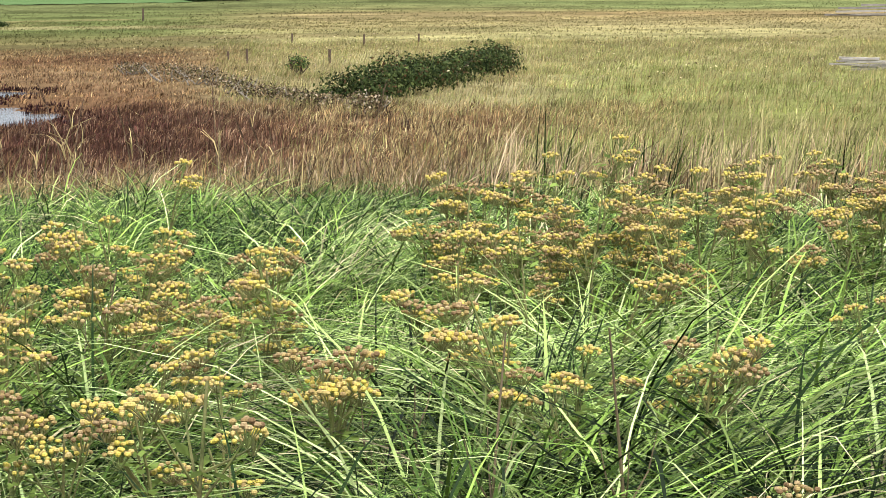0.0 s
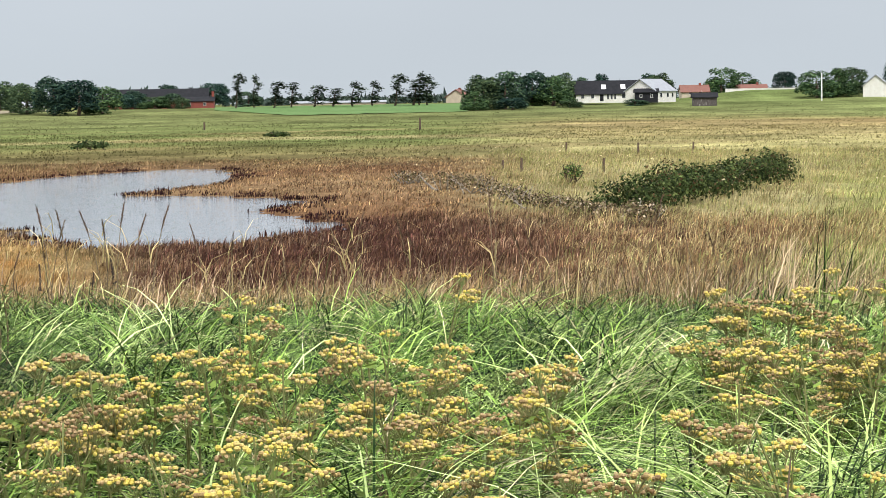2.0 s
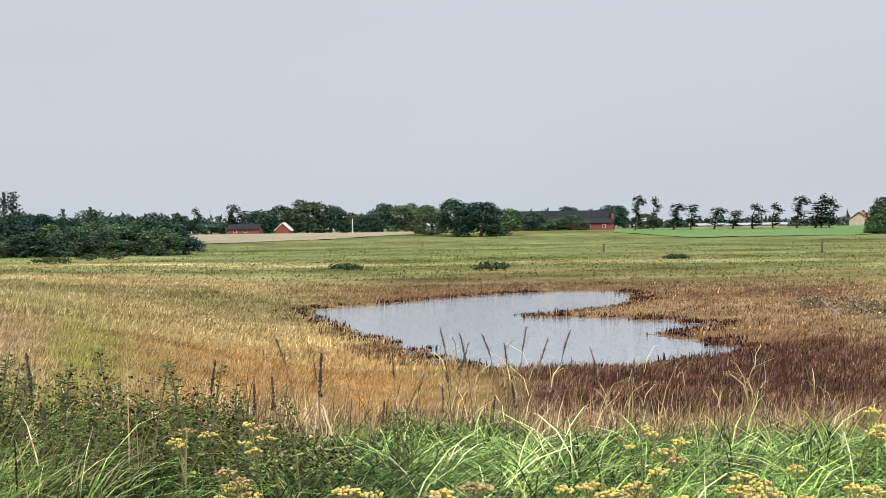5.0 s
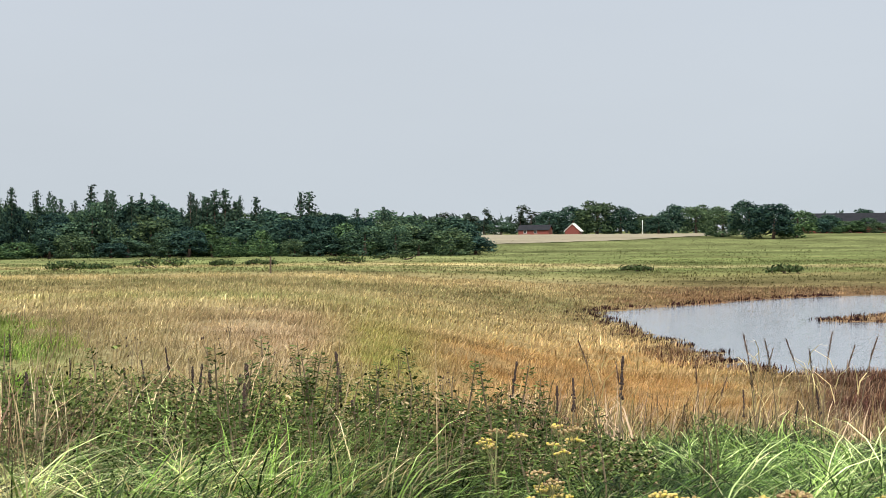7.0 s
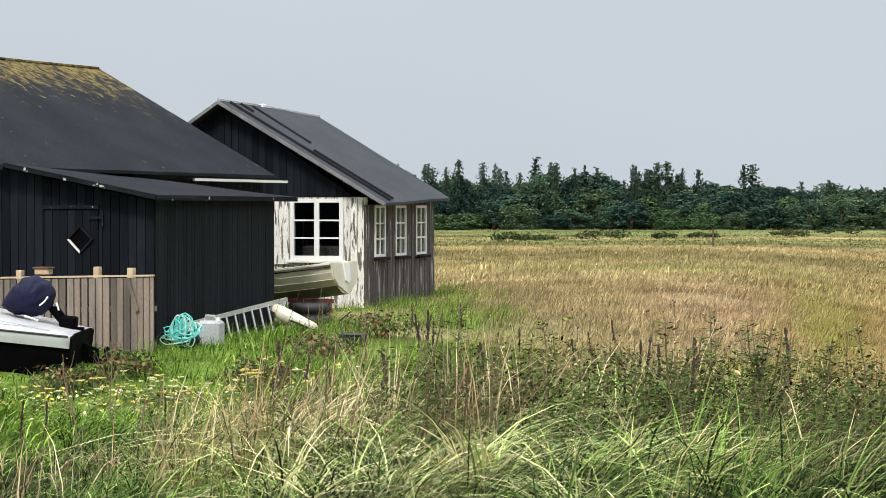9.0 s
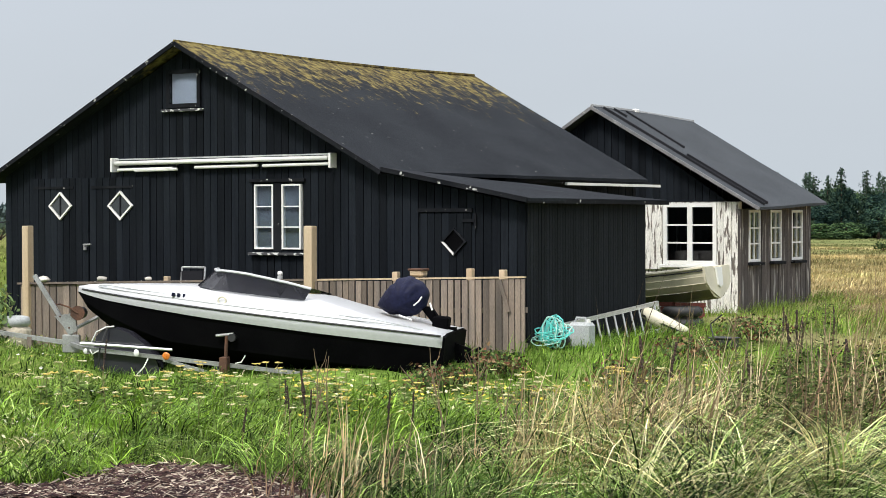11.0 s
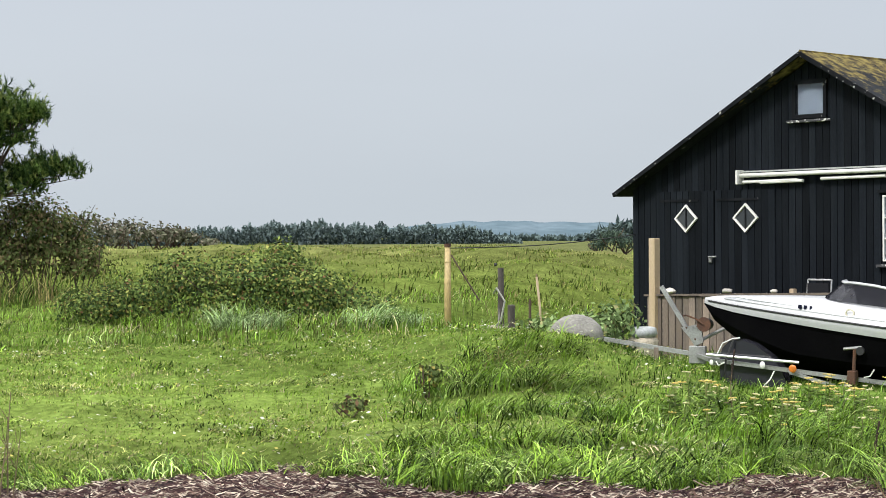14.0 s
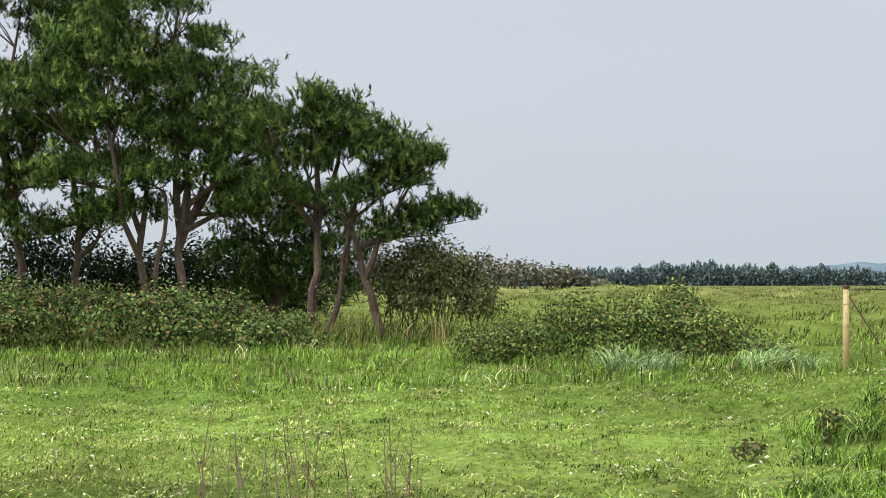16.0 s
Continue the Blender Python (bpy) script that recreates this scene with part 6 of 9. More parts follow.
def leaflets(name, spots, size, colour, seed, material, parent, droop=0.3):
    """Small pointed leaves at given spots (place, outward angle)."""
    r = np.random.RandomState(seed)
    n = len(spots)
    p = np.array([s[0] for s in spots])
    t = np.array([s[1] for s in spots])
    L = r.uniform(0.7, 1.3, n) * size
    d = np.stack([np.cos(t), np.sin(t), r.uniform(-droop, droop * 1.6, n)], -1)
    s = np.stack([-np.sin(t), np.cos(t), r.uniform(-0.4, 0.4, n)], -1)
    v = np.stack([p, p + d * L[:, None] * 0.45 + s * L[:, None] * 0.2, p + d * L[:, None], p + d * L[:, None] * 0.45 - s * L[:, None] * 0.2], 1)
    c = np.array(colour) * r.uniform(0.7, 1.35, (n, 1))
    me = raw_mesh(name, v.reshape(-1, 3), np.arange(n * 4).reshape(n, 4), material, np.repeat(c, 4, 0))
    ob = new(name, me)
    ob.parent = parent
    return ob


def tansy(seed, m=Matrix()):
    r = random.Random(seed)
    ob = thing("tansy_plant", m, "tansy with browning yellow button flowers in tall grass", "flower", "tansy on the bank")
    H = r.uniform(0.60, 0.80)
    bend = Vector((r.uniform(-0.12, 0.16), r.uniform(-0.1, 0.1), 0))
    spine = [Vector((0, 0, H * t)) + bend * t * t for t in np.linspace(0, 1, 6)]
    bm = tube(bmesh.new(), spine, [0.006, 0.0055, 0.005, 0.0045, 0.004, 0.003], 5)
    heads = []
    for i in range(r.randint(3, 6)):
        a, q = r.uniform(0, math.tau), r.uniform(0.02, 0.13)
        start = spine[3].lerp(spine[4], r.random())
        end = spine[5] + Vector((q * math.cos(a), q * math.sin(a), r.uniform(-0.10, 0.03)))
        tube(bm, [start, start.lerp(end, 0.6) + Vector((0, 0, -0.02)), end - Vector((0, 0, 0.03))], [0.003, 0.0025, 0.002], 4)
        heads.append(end)
    buttons = []
    for e in heads:
        R, spots = r.uniform(0.028, 0.056), []
        for _ in range(90):
            q, a = R * math.sqrt(r.random()), r.uniform(0, math.tau)
            p = (q * math.cos(a), q * math.sin(a))
            if all((p[0] - o[0]) ** 2 + (p[1] - o[1]) ** 2 > 0.0145 ** 2 for o in spots):
                spots.append(p)
        head = bmesh.new()
        for x, y in spots:
            z = e.z + r.uniform(-0.007, 0.007) - (x * x + y * y) * 6
            dome(head, (e.x + x, e.y + y, z), r.uniform(0.0065, 0.0088), r.uniform(0.0055, 0.0075))
            tube(bm, [e + Vector((x * 0.2, y * 0.2, -0.045)), Vector((e.x + x, e.y + y, z - 0.005))], [0.0012, 0.0012], 3, cap=False)
        buttons.append(head)
    part("stem", bm, GREEN_STEM, ob)
    for head in buttons:
        fh = part("flower_head", head, r.choices(BUTTONS, (5, 1.6, 2.0))[0], ob)
        fh["kind"] = "stuff"
    spots = []
    for k in range(22):
        t = r.uniform(0.25, 0.9)
        c = spine[min(4, int(t * 5))].lerp(spine[min(5, int(t * 5) + 1)], t * 5 % 1)
        a = r.uniform(0, math.tau)
        for j in range(3):
            spots.append((c + Vector((math.cos(a), math.sin(a), 0.15)) * 0.03 * j, a + r.uniform(-0.9, 0.9)))
    leaflets("leaves", spots, 0.05, (0.15, 0.21, 0.05), seed, M["leaf"], ob)
    return ob


def scatter(kinds, spots, seed, size=(0.85, 1.15)):
    """Copies of the given plants, turned and scaled, at bearings and distances."""
    r = random.Random(seed)
    for i, (az, d) in enumerate(spots):
        src = kinds[i % len(kinds)]
        p = at(az, d)
        s = r.uniform(*size)
        m = Matrix.Translation(p - Vector((0, 0, 0.02))) @ Matrix.Rotation(r.uniform(0, math.tau), 4, "Z") @ Matrix.Rotation(r.gauss(0, 0.06), 4, "X")
        if i < len(kinds):
            src.matrix_world = m
        else:
            copy_thing(src, m @ Matrix.Scale(s, 4))


def patch_spots(seed, *patches):
    r = random.Random(seed)
    return [(r.uniform(a0, a1), r.uniform(d0, d1)) for a0, a1, d0, d1, n in patches for _ in range(n)]


scatter([tansy(100 + i) for i in range(8)],
        patch_spots(7, (-13, -4, 4.4, 6.6, 13), (0.5, 6, 7.6, 9.4, 32), (5, 14, 7.8, 10.2, 42), (-12, 10, 3.0, 4.2, 5), (-4, 4, 4.6, 7.0, 9), (-22, -8, 5.6, 7.4, 34), (-13, -3, 6.2, 7.8, 18), (3, 14, 4.2, 6.8, 8), (-14, -6, 7.8, 9.5, 5), (-27, -21, 8.5, 10.5, 3)), 8)


def herb(seed, kind):
    """Tall wayside plants: leafy mugwort, or dock with a brown seed spike."""
    r = random.Random(seed)
    dock = kind == "dock"
    ob = thing("dock_plant" if dock else "mugwort_plant", Matrix(), "dock with a dark brown seed spike on the bank" if dock else "leafy dark green mugwort gone to seed on the bank", "wild plant",
               "docks on the bank" if dock else "mugwort on the bank")
    H = r.uniform(0.6, 0.95) if dock else r.uniform(0.6, 0.85)
    spine = [Vector((0.05 * math.sin(t * 3 + seed), 0.04 * math.sin(t * 2.2), H * t)) for t in np.linspace(0, 1, 6)]
    part("stem", tube(bmesh.new(), spine, [0.007, 0.006, 0.006, 0.005, 0.004, 0.002], 5), M["dry_stem"], ob)
    if dock:
        bm = bmesh.new()
        for k in range(70):
            t = r.uniform(0.55, 1.0) ** 0.8
            c = spine[min(4, int(t * 5))].lerp(spine[min(5, int(t * 5) + 1)], t * 5 % 1)
            a, q = r.uniform(0, math.tau), r.uniform(0.0, 0.016) * (1.1 - t) * 3 * (0.6 + 0.4 * math.sin(t * 40 + seed))
            dome(bm, (c.x + q * math.cos(a), c.y + q * math.sin(a), c.z), r.uniform(0.006, 0.012), 0.012)
        part("seed_spike", bm, SEED_HEAD, ob)["kind"] = "stuff"
    spots = []
    for k in range(14 if dock else 190):
        t = r.uniform(0.1, 0.4 if dock else 0.97)
        c = spine[min(4, int(t * 5))].lerp(spine[min(5, int(t * 5) + 1)], t * 5 % 1)
        a = r.uniform(0, math.tau)
        q = 0.0 if dock else r.uniform(0, 0.14 * (1.1 - t))
        spots.append((c + Vector((math.cos(a) * q, math.sin(a) * q, q * 0.6)), a))
    leaflets("leaves", spots, 0.09 if dock else 0.036, (0.078, 0.115, 0.03) if not dock else (0.10, 0.085, 0.045), seed, M["leaf"], ob)
    return ob


scatter([herb(200 + i, "mugwort") for i in range(4)], patch_spots(9, (-42, -25, 10.8, 14.4, 150), (-47, -41, 11, 13.5, 8), (-26, -20, 10.5, 12.5, 8)), 10, (1.0, 1.4))
scatter([herb(220 + i, "dock") for i in range(3)], patch_spots(11, (-44, -25, 12.2, 15.5, 18), (-58, -43, 12.4, 16.5, 16), (-43, -36, 15.5, 24, 14), (-27, -17, 14, 19, 9), (-62.0, -61.8, 16.4, 16.7, 1)), 12, (0.6, 1.15))


def reed(seed):
    r = random.Random(seed)
    ob = thing("reed", Matrix(), "single tall reed with a drooping brown plume", "reed", "reeds before the pond")
    H = r.uniform(0.85, 1.08)
    spine = [Vector((0.16 * t ** 2.5, 0.03 * t, H * t)) for t in np.linspace(0, 1, 7)]
    part("stem", tube(bmesh.new(), spine, [0.005, 0.005, 0.0045, 0.004, 0.0035, 0.003, 0.001], 5), M["dry_stem"], ob)
    n = 90
    rr = np.random.RandomState(seed)
    t = rr.uniform(0.80, 1.0, n)
    base = np.stack([0.16 * t ** 2.5, 0.03 * t, H * t], -1)
    me = blade_mesh("plume", base, rr.uniform(0.03, 0.07, n) * (1.25 - t) * 3.2, rr.uniform(0.003, 0.007, n), rr.normal(0.2, 0.7, n), rr.uniform(0.2, 0.9, n), rr.uniform(0, 6, n),
                    np.tile((0.11, 0.07, 0.05), (n, 1)) * rr.uniform(0.6, 1.5, (n, 1)), 2, M["blade"])
    pl = new("plume", me)
    pl.parent = ob
    me2 = blade_mesh("leaves", np.stack([np.zeros(6), np.zeros(6), rr.uniform(0.2, 0.8, 6)], -1), rr.uniform(0.2, 0.4, 6), rr.uniform(0.008, 0.014, 6), rr.uniform(0, 6, 6), rr.uniform(0.6, 1.4, 6), rr.uniform(0, 6, 6),
                     np.tile(STRAW, (6, 1)), 3, M["blade"])
    lv = new("leaves", me2)
    lv.parent = ob
    return ob


scatter([reed(300 + i) for i in range(4)], patch_spots(13, (-21, -8, 14.6, 17.0, 20), (-8, 6, 15, 19, 8), (-24, -19, 14.5, 16, 4)), 14)


def dry_stalk(seed):
    """A bare dead stem with a few side twigs."""
    r = random.Random(seed)
    ob = thing("dead_stalk", Matrix(), "bare dry brown plant stalk standing in the grass", "stalk", "dead stalks")
    H = r.uniform(0.5, 0.8)
    spine = [Vector((0.04 * math.sin(t * 4 + seed), 0.03 * t, H * t)) for t in np.linspace(0, 1, 5)]
    part("stem", tube(bmesh.new(), spine, [0.006, 0.005, 0.004, 0.003, 0.002], 5), M["dry_stem"], ob)
    for k in range(4):
        t = r.uniform(0.4, 0.9)
        c = spine[int(t * 4)]
        a = r.uniform(0, math.tau)
        part("twig", tube(bmesh.new(), [c, c + Vector((0.05 * math.cos(a), 0.05 * math.sin(a), 0.08)), c + Vector((0.07 * math.cos(a), 0.07 * math.sin(a), 0.16))], [0.003, 0.002, 0.001], 4), M["dry_stem"], ob)
    return ob


scatter([dry_stalk(400 + i) for i in range(3)], patch_spots(15, (-58, -50, 13.5, 16, 9), (-84, -83, 12.5, 13.3, 2), (-90, -85, 12.6, 13.5, 5), (-90, -82.5, 12.1, 12.8, 14), (-56, -44, 12.0, 14, 8), (-10, 8, 4, 7, 7), (-86.4, -86.0, 14.3, 14.6, 1), (-40.3, -38.2, 32.0, 33.6, 9), (-46, -42.5, 24, 26, 5)), 16, (0.8, 1.3))


def yarrow(seed):
    """A thin green stem with flat pale flower heads."""
    r = random.Random(seed)
    ob = thing("yarrow", Matrix(), "yarrow with flat pale yellow flower heads in the grass", "flower", "yarrow before the boat")
    H = r.uniform(0.32, 0.48)
    tip = Vector((r.uniform(-0.05, 0.05), r.uniform(-0.04, 0.04), H))
    bm = tube(bmesh.new(), [(0, 0, 0), (tip.x * 0.3, tip.y * 0.3, H * 0.55), tip], [0.005, 0.004, 0.003], 5)
    ends = [tip] + [tip + Vector((r.uniform(-0.10, 0.10), r.uniform(-0.08, 0.08), r.uniform(-0.10, 0.0))) for _ in range(r.randint(1, 3))]
    for e in ends[1:]:
        tube(bm, [Vector((tip.x * 0.3, tip.y * 0.3, H * 0.55)), e], [0.003, 0.002], 4)
    part("stem", bm, GREEN_STEM, ob)
    for e in ends:
        head = bmesh.new()
        for _ in range(16):
            q, a = 0.034 * math.sqrt(r.random()), r.uniform(0, math.tau)
            dome(head, (e.x + q * math.cos(a), e.y + q * math.sin(a), e.z + r.uniform(-0.004, 0.004)), r.uniform(0.006, 0.010), 0.005)
        part("flower_head", head, YARROW_HEAD if r.random() < 0.6 else BUTTONS[1], ob)["kind"] = "stuff"
    spots = [(Vector((0, 0, r.uniform(0.05, H * 0.8))), r.uniform(0, math.tau)) for _ in range(26)]
    leaflets("leaves", spots, 0.08, (0.13, 0.20, 0.05), seed, M["leaf"], ob)
    return ob


YARROW_HEAD = button_material("yarrow_head", ((0.62, 0.58, 0.36), (0.55, 0.50, 0.22), (0.66, 0.62, 0.46)))
scatter([yarrow(450 + i) for i in range(4)], patch_spots(19, (-64, -52, 15.0, 18.5, 50), (-53, -44, 15.0, 21.0, 40), (-60, -54, 17.0, 19.0, 16)), 20, (0.75, 1.2))


def herb_mass():
    """Low leafy growth that fills the bank between the taller plants."""
    r = np.random.RandomState(93)
    n = 75000
    a, d = np.radians(r.uniform(-46, -22, n)), r.uniform(11.7, 14.6, n)
    x, y = d * np.sin(a), d * np.cos(a)
    patch = 0.5 + 0.5 * wave(x, y, 1.1, 94)
    ok = r.uniform(0, 1, n) < 0.35 + 0.8 * patch
    x, y, patch, d = x[ok], y[ok], patch[ok], d[ok]
    n = len(x)
    top = 0.36 + 0.46 * patch * r.uniform(0.7, 1.1, n) * step(-np.degrees(np.arctan2(x, y)), 22, 27) * step(np.degrees(np.arctan2(x, y)), -46, -41)
    z = ground(x, y) + top * r.uniform(0, 1, n) ** 0.6
    pal = np.array([(0.065, 0.095, 0.024), (0.15, 0.185, 0.055), (0.012, 0.02, 0.007), (0.42, 0.32, 0.19), (0.11, 0.06, 0.038)])
    c = pal[r.choice(5, n, p=(0.30, 0.20, 0.30, 0.09, 0.11))]
    t = r.uniform(0, math.tau, n)
    s = (r.uniform(0.6, 1.4, n) * 0.032)[:, None]
    tip = np.stack([np.cos(t), np.sin(t), r.normal(0.1, 0.5, n)], -1)
    side = np.stack([-np.sin(t), np.cos(t), r.normal(0, 0.5, n)], -1)
    p = np.stack([x, y, z], -1)
    v = np.stack([p - tip * s * 0.5, p + side * s * 0.24, p + tip * s * 0.5, p - side * s * 0.24], 1)
    me = raw_mesh("leafy_growth", v.reshape(-1, 3), np.arange(n * 4).reshape(n, 4), M["leaf"], np.repeat(c, 4, 0))
    tagged(new("leafy_growth", me), "dense olive leafy wild growth on the bank", "wild plants", kind="stuff")


herb_mass()


def thistle(seed):
    """A thin stem with dark round seed heads."""
    r = random.Random(seed)
    ob = thing("thistle", Matrix(), "dry thistle with small dark seed heads in the reed field", "thistle", "thistles in the reed field")
    H = r.uniform(0.55, 0.8)
    top = Vector((r.uniform(-0.05, 0.05), 0, H))
    part("stem", tube(bmesh.new(), [(0, 0, 0), (0, 0, H * 0.5), top], [0.007, 0.006, 0.004], 5), M["dry_stem"], ob)
    for k in range(r.randint(2, 4)):
        e = top + Vector((r.uniform(-0.13, 0.13), r.uniform(-0.05, 0.05), r.uniform(-0.14, 0.03)))
        part("side_stem", tube(bmesh.new(), [Vector((0, 0, H * 0.55)), e], [0.004, 0.003], 4), M["dry_stem"], ob)
        part("seed_head", lump(bmesh.new(), e, (0.014, 0.014, 0.018), k, 1, 0.2), SEED_HEAD, ob)
    return ob


scatter([thistle(430 + i) for i in range(3)], patch_spots(17, (-42, -33, 17, 30, 20), (-33, -24, 16, 26, 9)), 18, (0.55, 0.8))


# ---- trees and shrubs ----
def rhombs(name, centres, size, colours, rng, material, parent=None, flat=0.35, out=None):
    """A cloud of small leaves, each a pointed oval of two triangles, lying mostly flat, or facing outwards where the crown's surface is given."""
    n = len(centres)
    t = rng.uniform(0, math.tau, n)
    tip = np.stack([np.cos(t), np.sin(t), rng.normal(0, flat, n)], -1)
    side = np.stack([-np.sin(t), np.cos(t), rng.normal(0, flat, n)], -1)
    if out is not None:
        up = out + rng.normal(0, 0.42, (n, 3))
        up /= np.linalg.norm(up, axis=1)[:, None]
        tip = np.cross(up, rng.normal(0, 1, (n, 3)))
        tip /= np.linalg.norm(tip, axis=1)[:, None]
        side = np.cross(up, tip)
    s = (rng.uniform(0.6, 1.3, n) * size)[:, None]
    v = np.stack([centres - tip * s * 0.5, centres + side * s * 0.3, centres + tip * s * 0.5, centres - side * s * 0.3], 1)
    me = raw_mesh(name, v.reshape(-1, 3), np.arange(n * 4).reshape(n, 4), material, np.repeat(colours, 4, 0))
    ob = new(name, me)
    if parent is not None:
        ob.parent = parent
    return ob


def cloud(lobes, n, rng, shell=(0.55, 1.05), lower=-0.5):
    """Points on the outer part of uneven rounded lobes: (centre, radii)."""
    vol = np.array([r[0] * r[1] + r[0] * r[2] for _, r in lobes])
    pick = rng.choice(len(lobes), n, p=vol / vol.sum())
    d = rng.normal(0, 1, (n, 3))
    d /= np.linalg.norm(d, axis=1)[:, None]
    d[:, 2] = np.where(d[:, 2] < lower, -d[:, 2], d[:, 2])
    k = rng.uniform(shell[0], shell[1], n)
    lump_noise = 1 + 0.22 * np.sin(d[:, 0] * 7 + pick * 1.7) * np.sin(d[:, 1] * 6 + pick) + 0.12 * np.sin(d[:, 2] * 13 + pick * 2)
    c = np.array([l[0] for l in lobes])[pick]
    r = np.array([l[1] for l in lobes])[pick]
    return c + d * r * (k * lump_noise)[:, None], d


def needle_tufts(name, centres, length, colours, rng, parent, per=13, width=0.028, up=0.75):
    """Pine shoots: bunches of needles that point outwards and up."""
    n = len(centres)
    k = np.repeat(np.arange(n), per)
    m = len(k)
    axis = rng.normal(0, 0.55, (n, 3)) + np.array([0, 0, up])
    axis /= np.linalg.norm(axis, axis=1)[:, None]
    d = axis[k] + rng.normal(0, 0.50, (m, 3))
    d /= np.linalg.norm(d, axis=1)[:, None]
    s = np.cross(d, rng.normal(0, 1, (m, 3)))
    s /= np.linalg.norm(s, axis=1)[:, None]
    start = centres[k] + axis[k] * (rng.uniform(-0.5, 0.6, m) * length)[:, None]
    L = rng.uniform(0.5, 1.0, m)[:, None] * length
    v = np.stack([start - s * width / 2, start + s * width / 2, start + d * L], 1)
    me = raw_mesh(name, v.reshape(-1, 3), np.arange(m * 3).reshape(m, 3), M["needle"], np.repeat(colours[k], 3, 0))
    ob = new(name, me)
    ob.parent = parent
    return ob


def crooked(p, q, rnd, bend=0.12, n=6):
    p, q = Vector(p), Vector(q)
    L = (q - p).length
    o = Vector((rnd.uniform(-1, 1), rnd.uniform(-1, 1), rnd.uniform(-0.3, 0.3))) * bend * L
    return [p.lerp(q, t) + o * math.sin(math.pi * t) + Vector((rnd.uniform(-1, 1), rnd.uniform(-1, 1), 0)) * 0.02 * L * (0 < t < 1) for t in np.linspace(0, 1, n)]


NEEDLE = [(0.052, 0.092, 0.027), (0.110, 0.172, 0.044), (0.24, 0.295, 0.085), (0.018, 0.036, 0.015)]


def pine(az, d, stems, lobes, tufts, seed, label, dead=8, tint=1.0):
    """A wind-shaped pine. stems: (foot, fork, radius) offsets; lobes: foliage plates (offset, radii); offsets run to the right of the view, away and up."""
    rnd, rng = random.Random(seed), np.random.RandomState(seed)
    p = at(az, d)
    ob = thing("pine_tree", Matrix.Translation(p) @ Matrix.Rotation(radians(-az), 4, "Z"), label, "tree", "pines at the lawn's edge")
    tops = []
    for foot, fork, r in stems:
        line = crooked(foot, fork, rnd, 0.06, 8)
        part("trunk", tube(bmesh.new(), [v - Vector((0, 0, 0.15 if i == 0 else 0)) for i, v in enumerate(line)], [0.72 * r * (1.3 if i == 0 else 1 - 0.07 * i) for i in range(8)], 9), M["bark"], ob, "reddish-brown rough pine trunk")
        tops.append((line, r))
    for c, rad in lobes:
        line, r = min(tops, key=lambda tr: (Vector(c) - tr[0][-1]).length)
        src = line[rnd.choice((4, 5, 6, 7))] if c[2] > line[5].z else line[4]
        path = crooked(src, Vector(c) - Vector((0, 0, rad[2] * 0.4)), rnd, 0.12, 6)
        bm = tube(bmesh.new(), path, [max(0.012, r * 0.5 * (1 - 0.15 * i)) for i in range(6)], 6)
        for k in range(7):
            a = rnd.uniform(0, math.tau)
            e = Vector(c) + Vector((rad[0] * 0.8 * math.cos(a), rad[1] * 0.8 * math.sin(a), rad[2] * rnd.uniform(-0.4, 0.5)))
            tube(bm, crooked(path[rnd.choice((3, 4))], e, rnd, 0.1, 4), [0.02, 0.014, 0.010, 0.005], 5)
        part("limb", bm, M["bark"], ob)
    for k in range(dead):
        line, r = rnd.choice(tops)
        s = line[rnd.choice((2, 3, 4))]
        a = rnd.uniform(0, math.tau)
        L = rnd.uniform(0.6, 1.5)
        part("dead_branch", tube(bmesh.new(), crooked(s, s + Vector((L * math.cos(a), L * math.sin(a), rnd.uniform(-0.3, 0.5))), rnd, 0.15, 5), [0.013, 0.011, 0.009, 0.006, 0.003], 5), M["grey_board"], ob, "bare grey dead branch")
    lobes = [(c0, (r0[0] * 1.06, r0[1] * 1.06, r0[2] * 1.38)) for c0, r0 in lobes]
    tufts = int(tufts * 2.3)
    clumps, out = cloud(lobes, tufts // 17, rng, (0.45, 1.0), lower=-0.35)
    pick = rng.randint(0, len(clumps), tufts)
    c, dirs = clumps[pick] + rng.normal(0, 1, (tufts, 3)) * np.array((0.15, 0.15, 0.085)) * rng.uniform(0.6, 1.3, len(clumps))[pick][:, None], out[pick]
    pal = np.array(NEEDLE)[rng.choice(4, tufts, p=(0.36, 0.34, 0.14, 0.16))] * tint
    # clumps on top of a lobe lighter: light from above put into the colour
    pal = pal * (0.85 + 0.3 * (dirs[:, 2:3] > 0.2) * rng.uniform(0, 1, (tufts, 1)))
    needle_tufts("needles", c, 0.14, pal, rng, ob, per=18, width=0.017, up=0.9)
    return ob


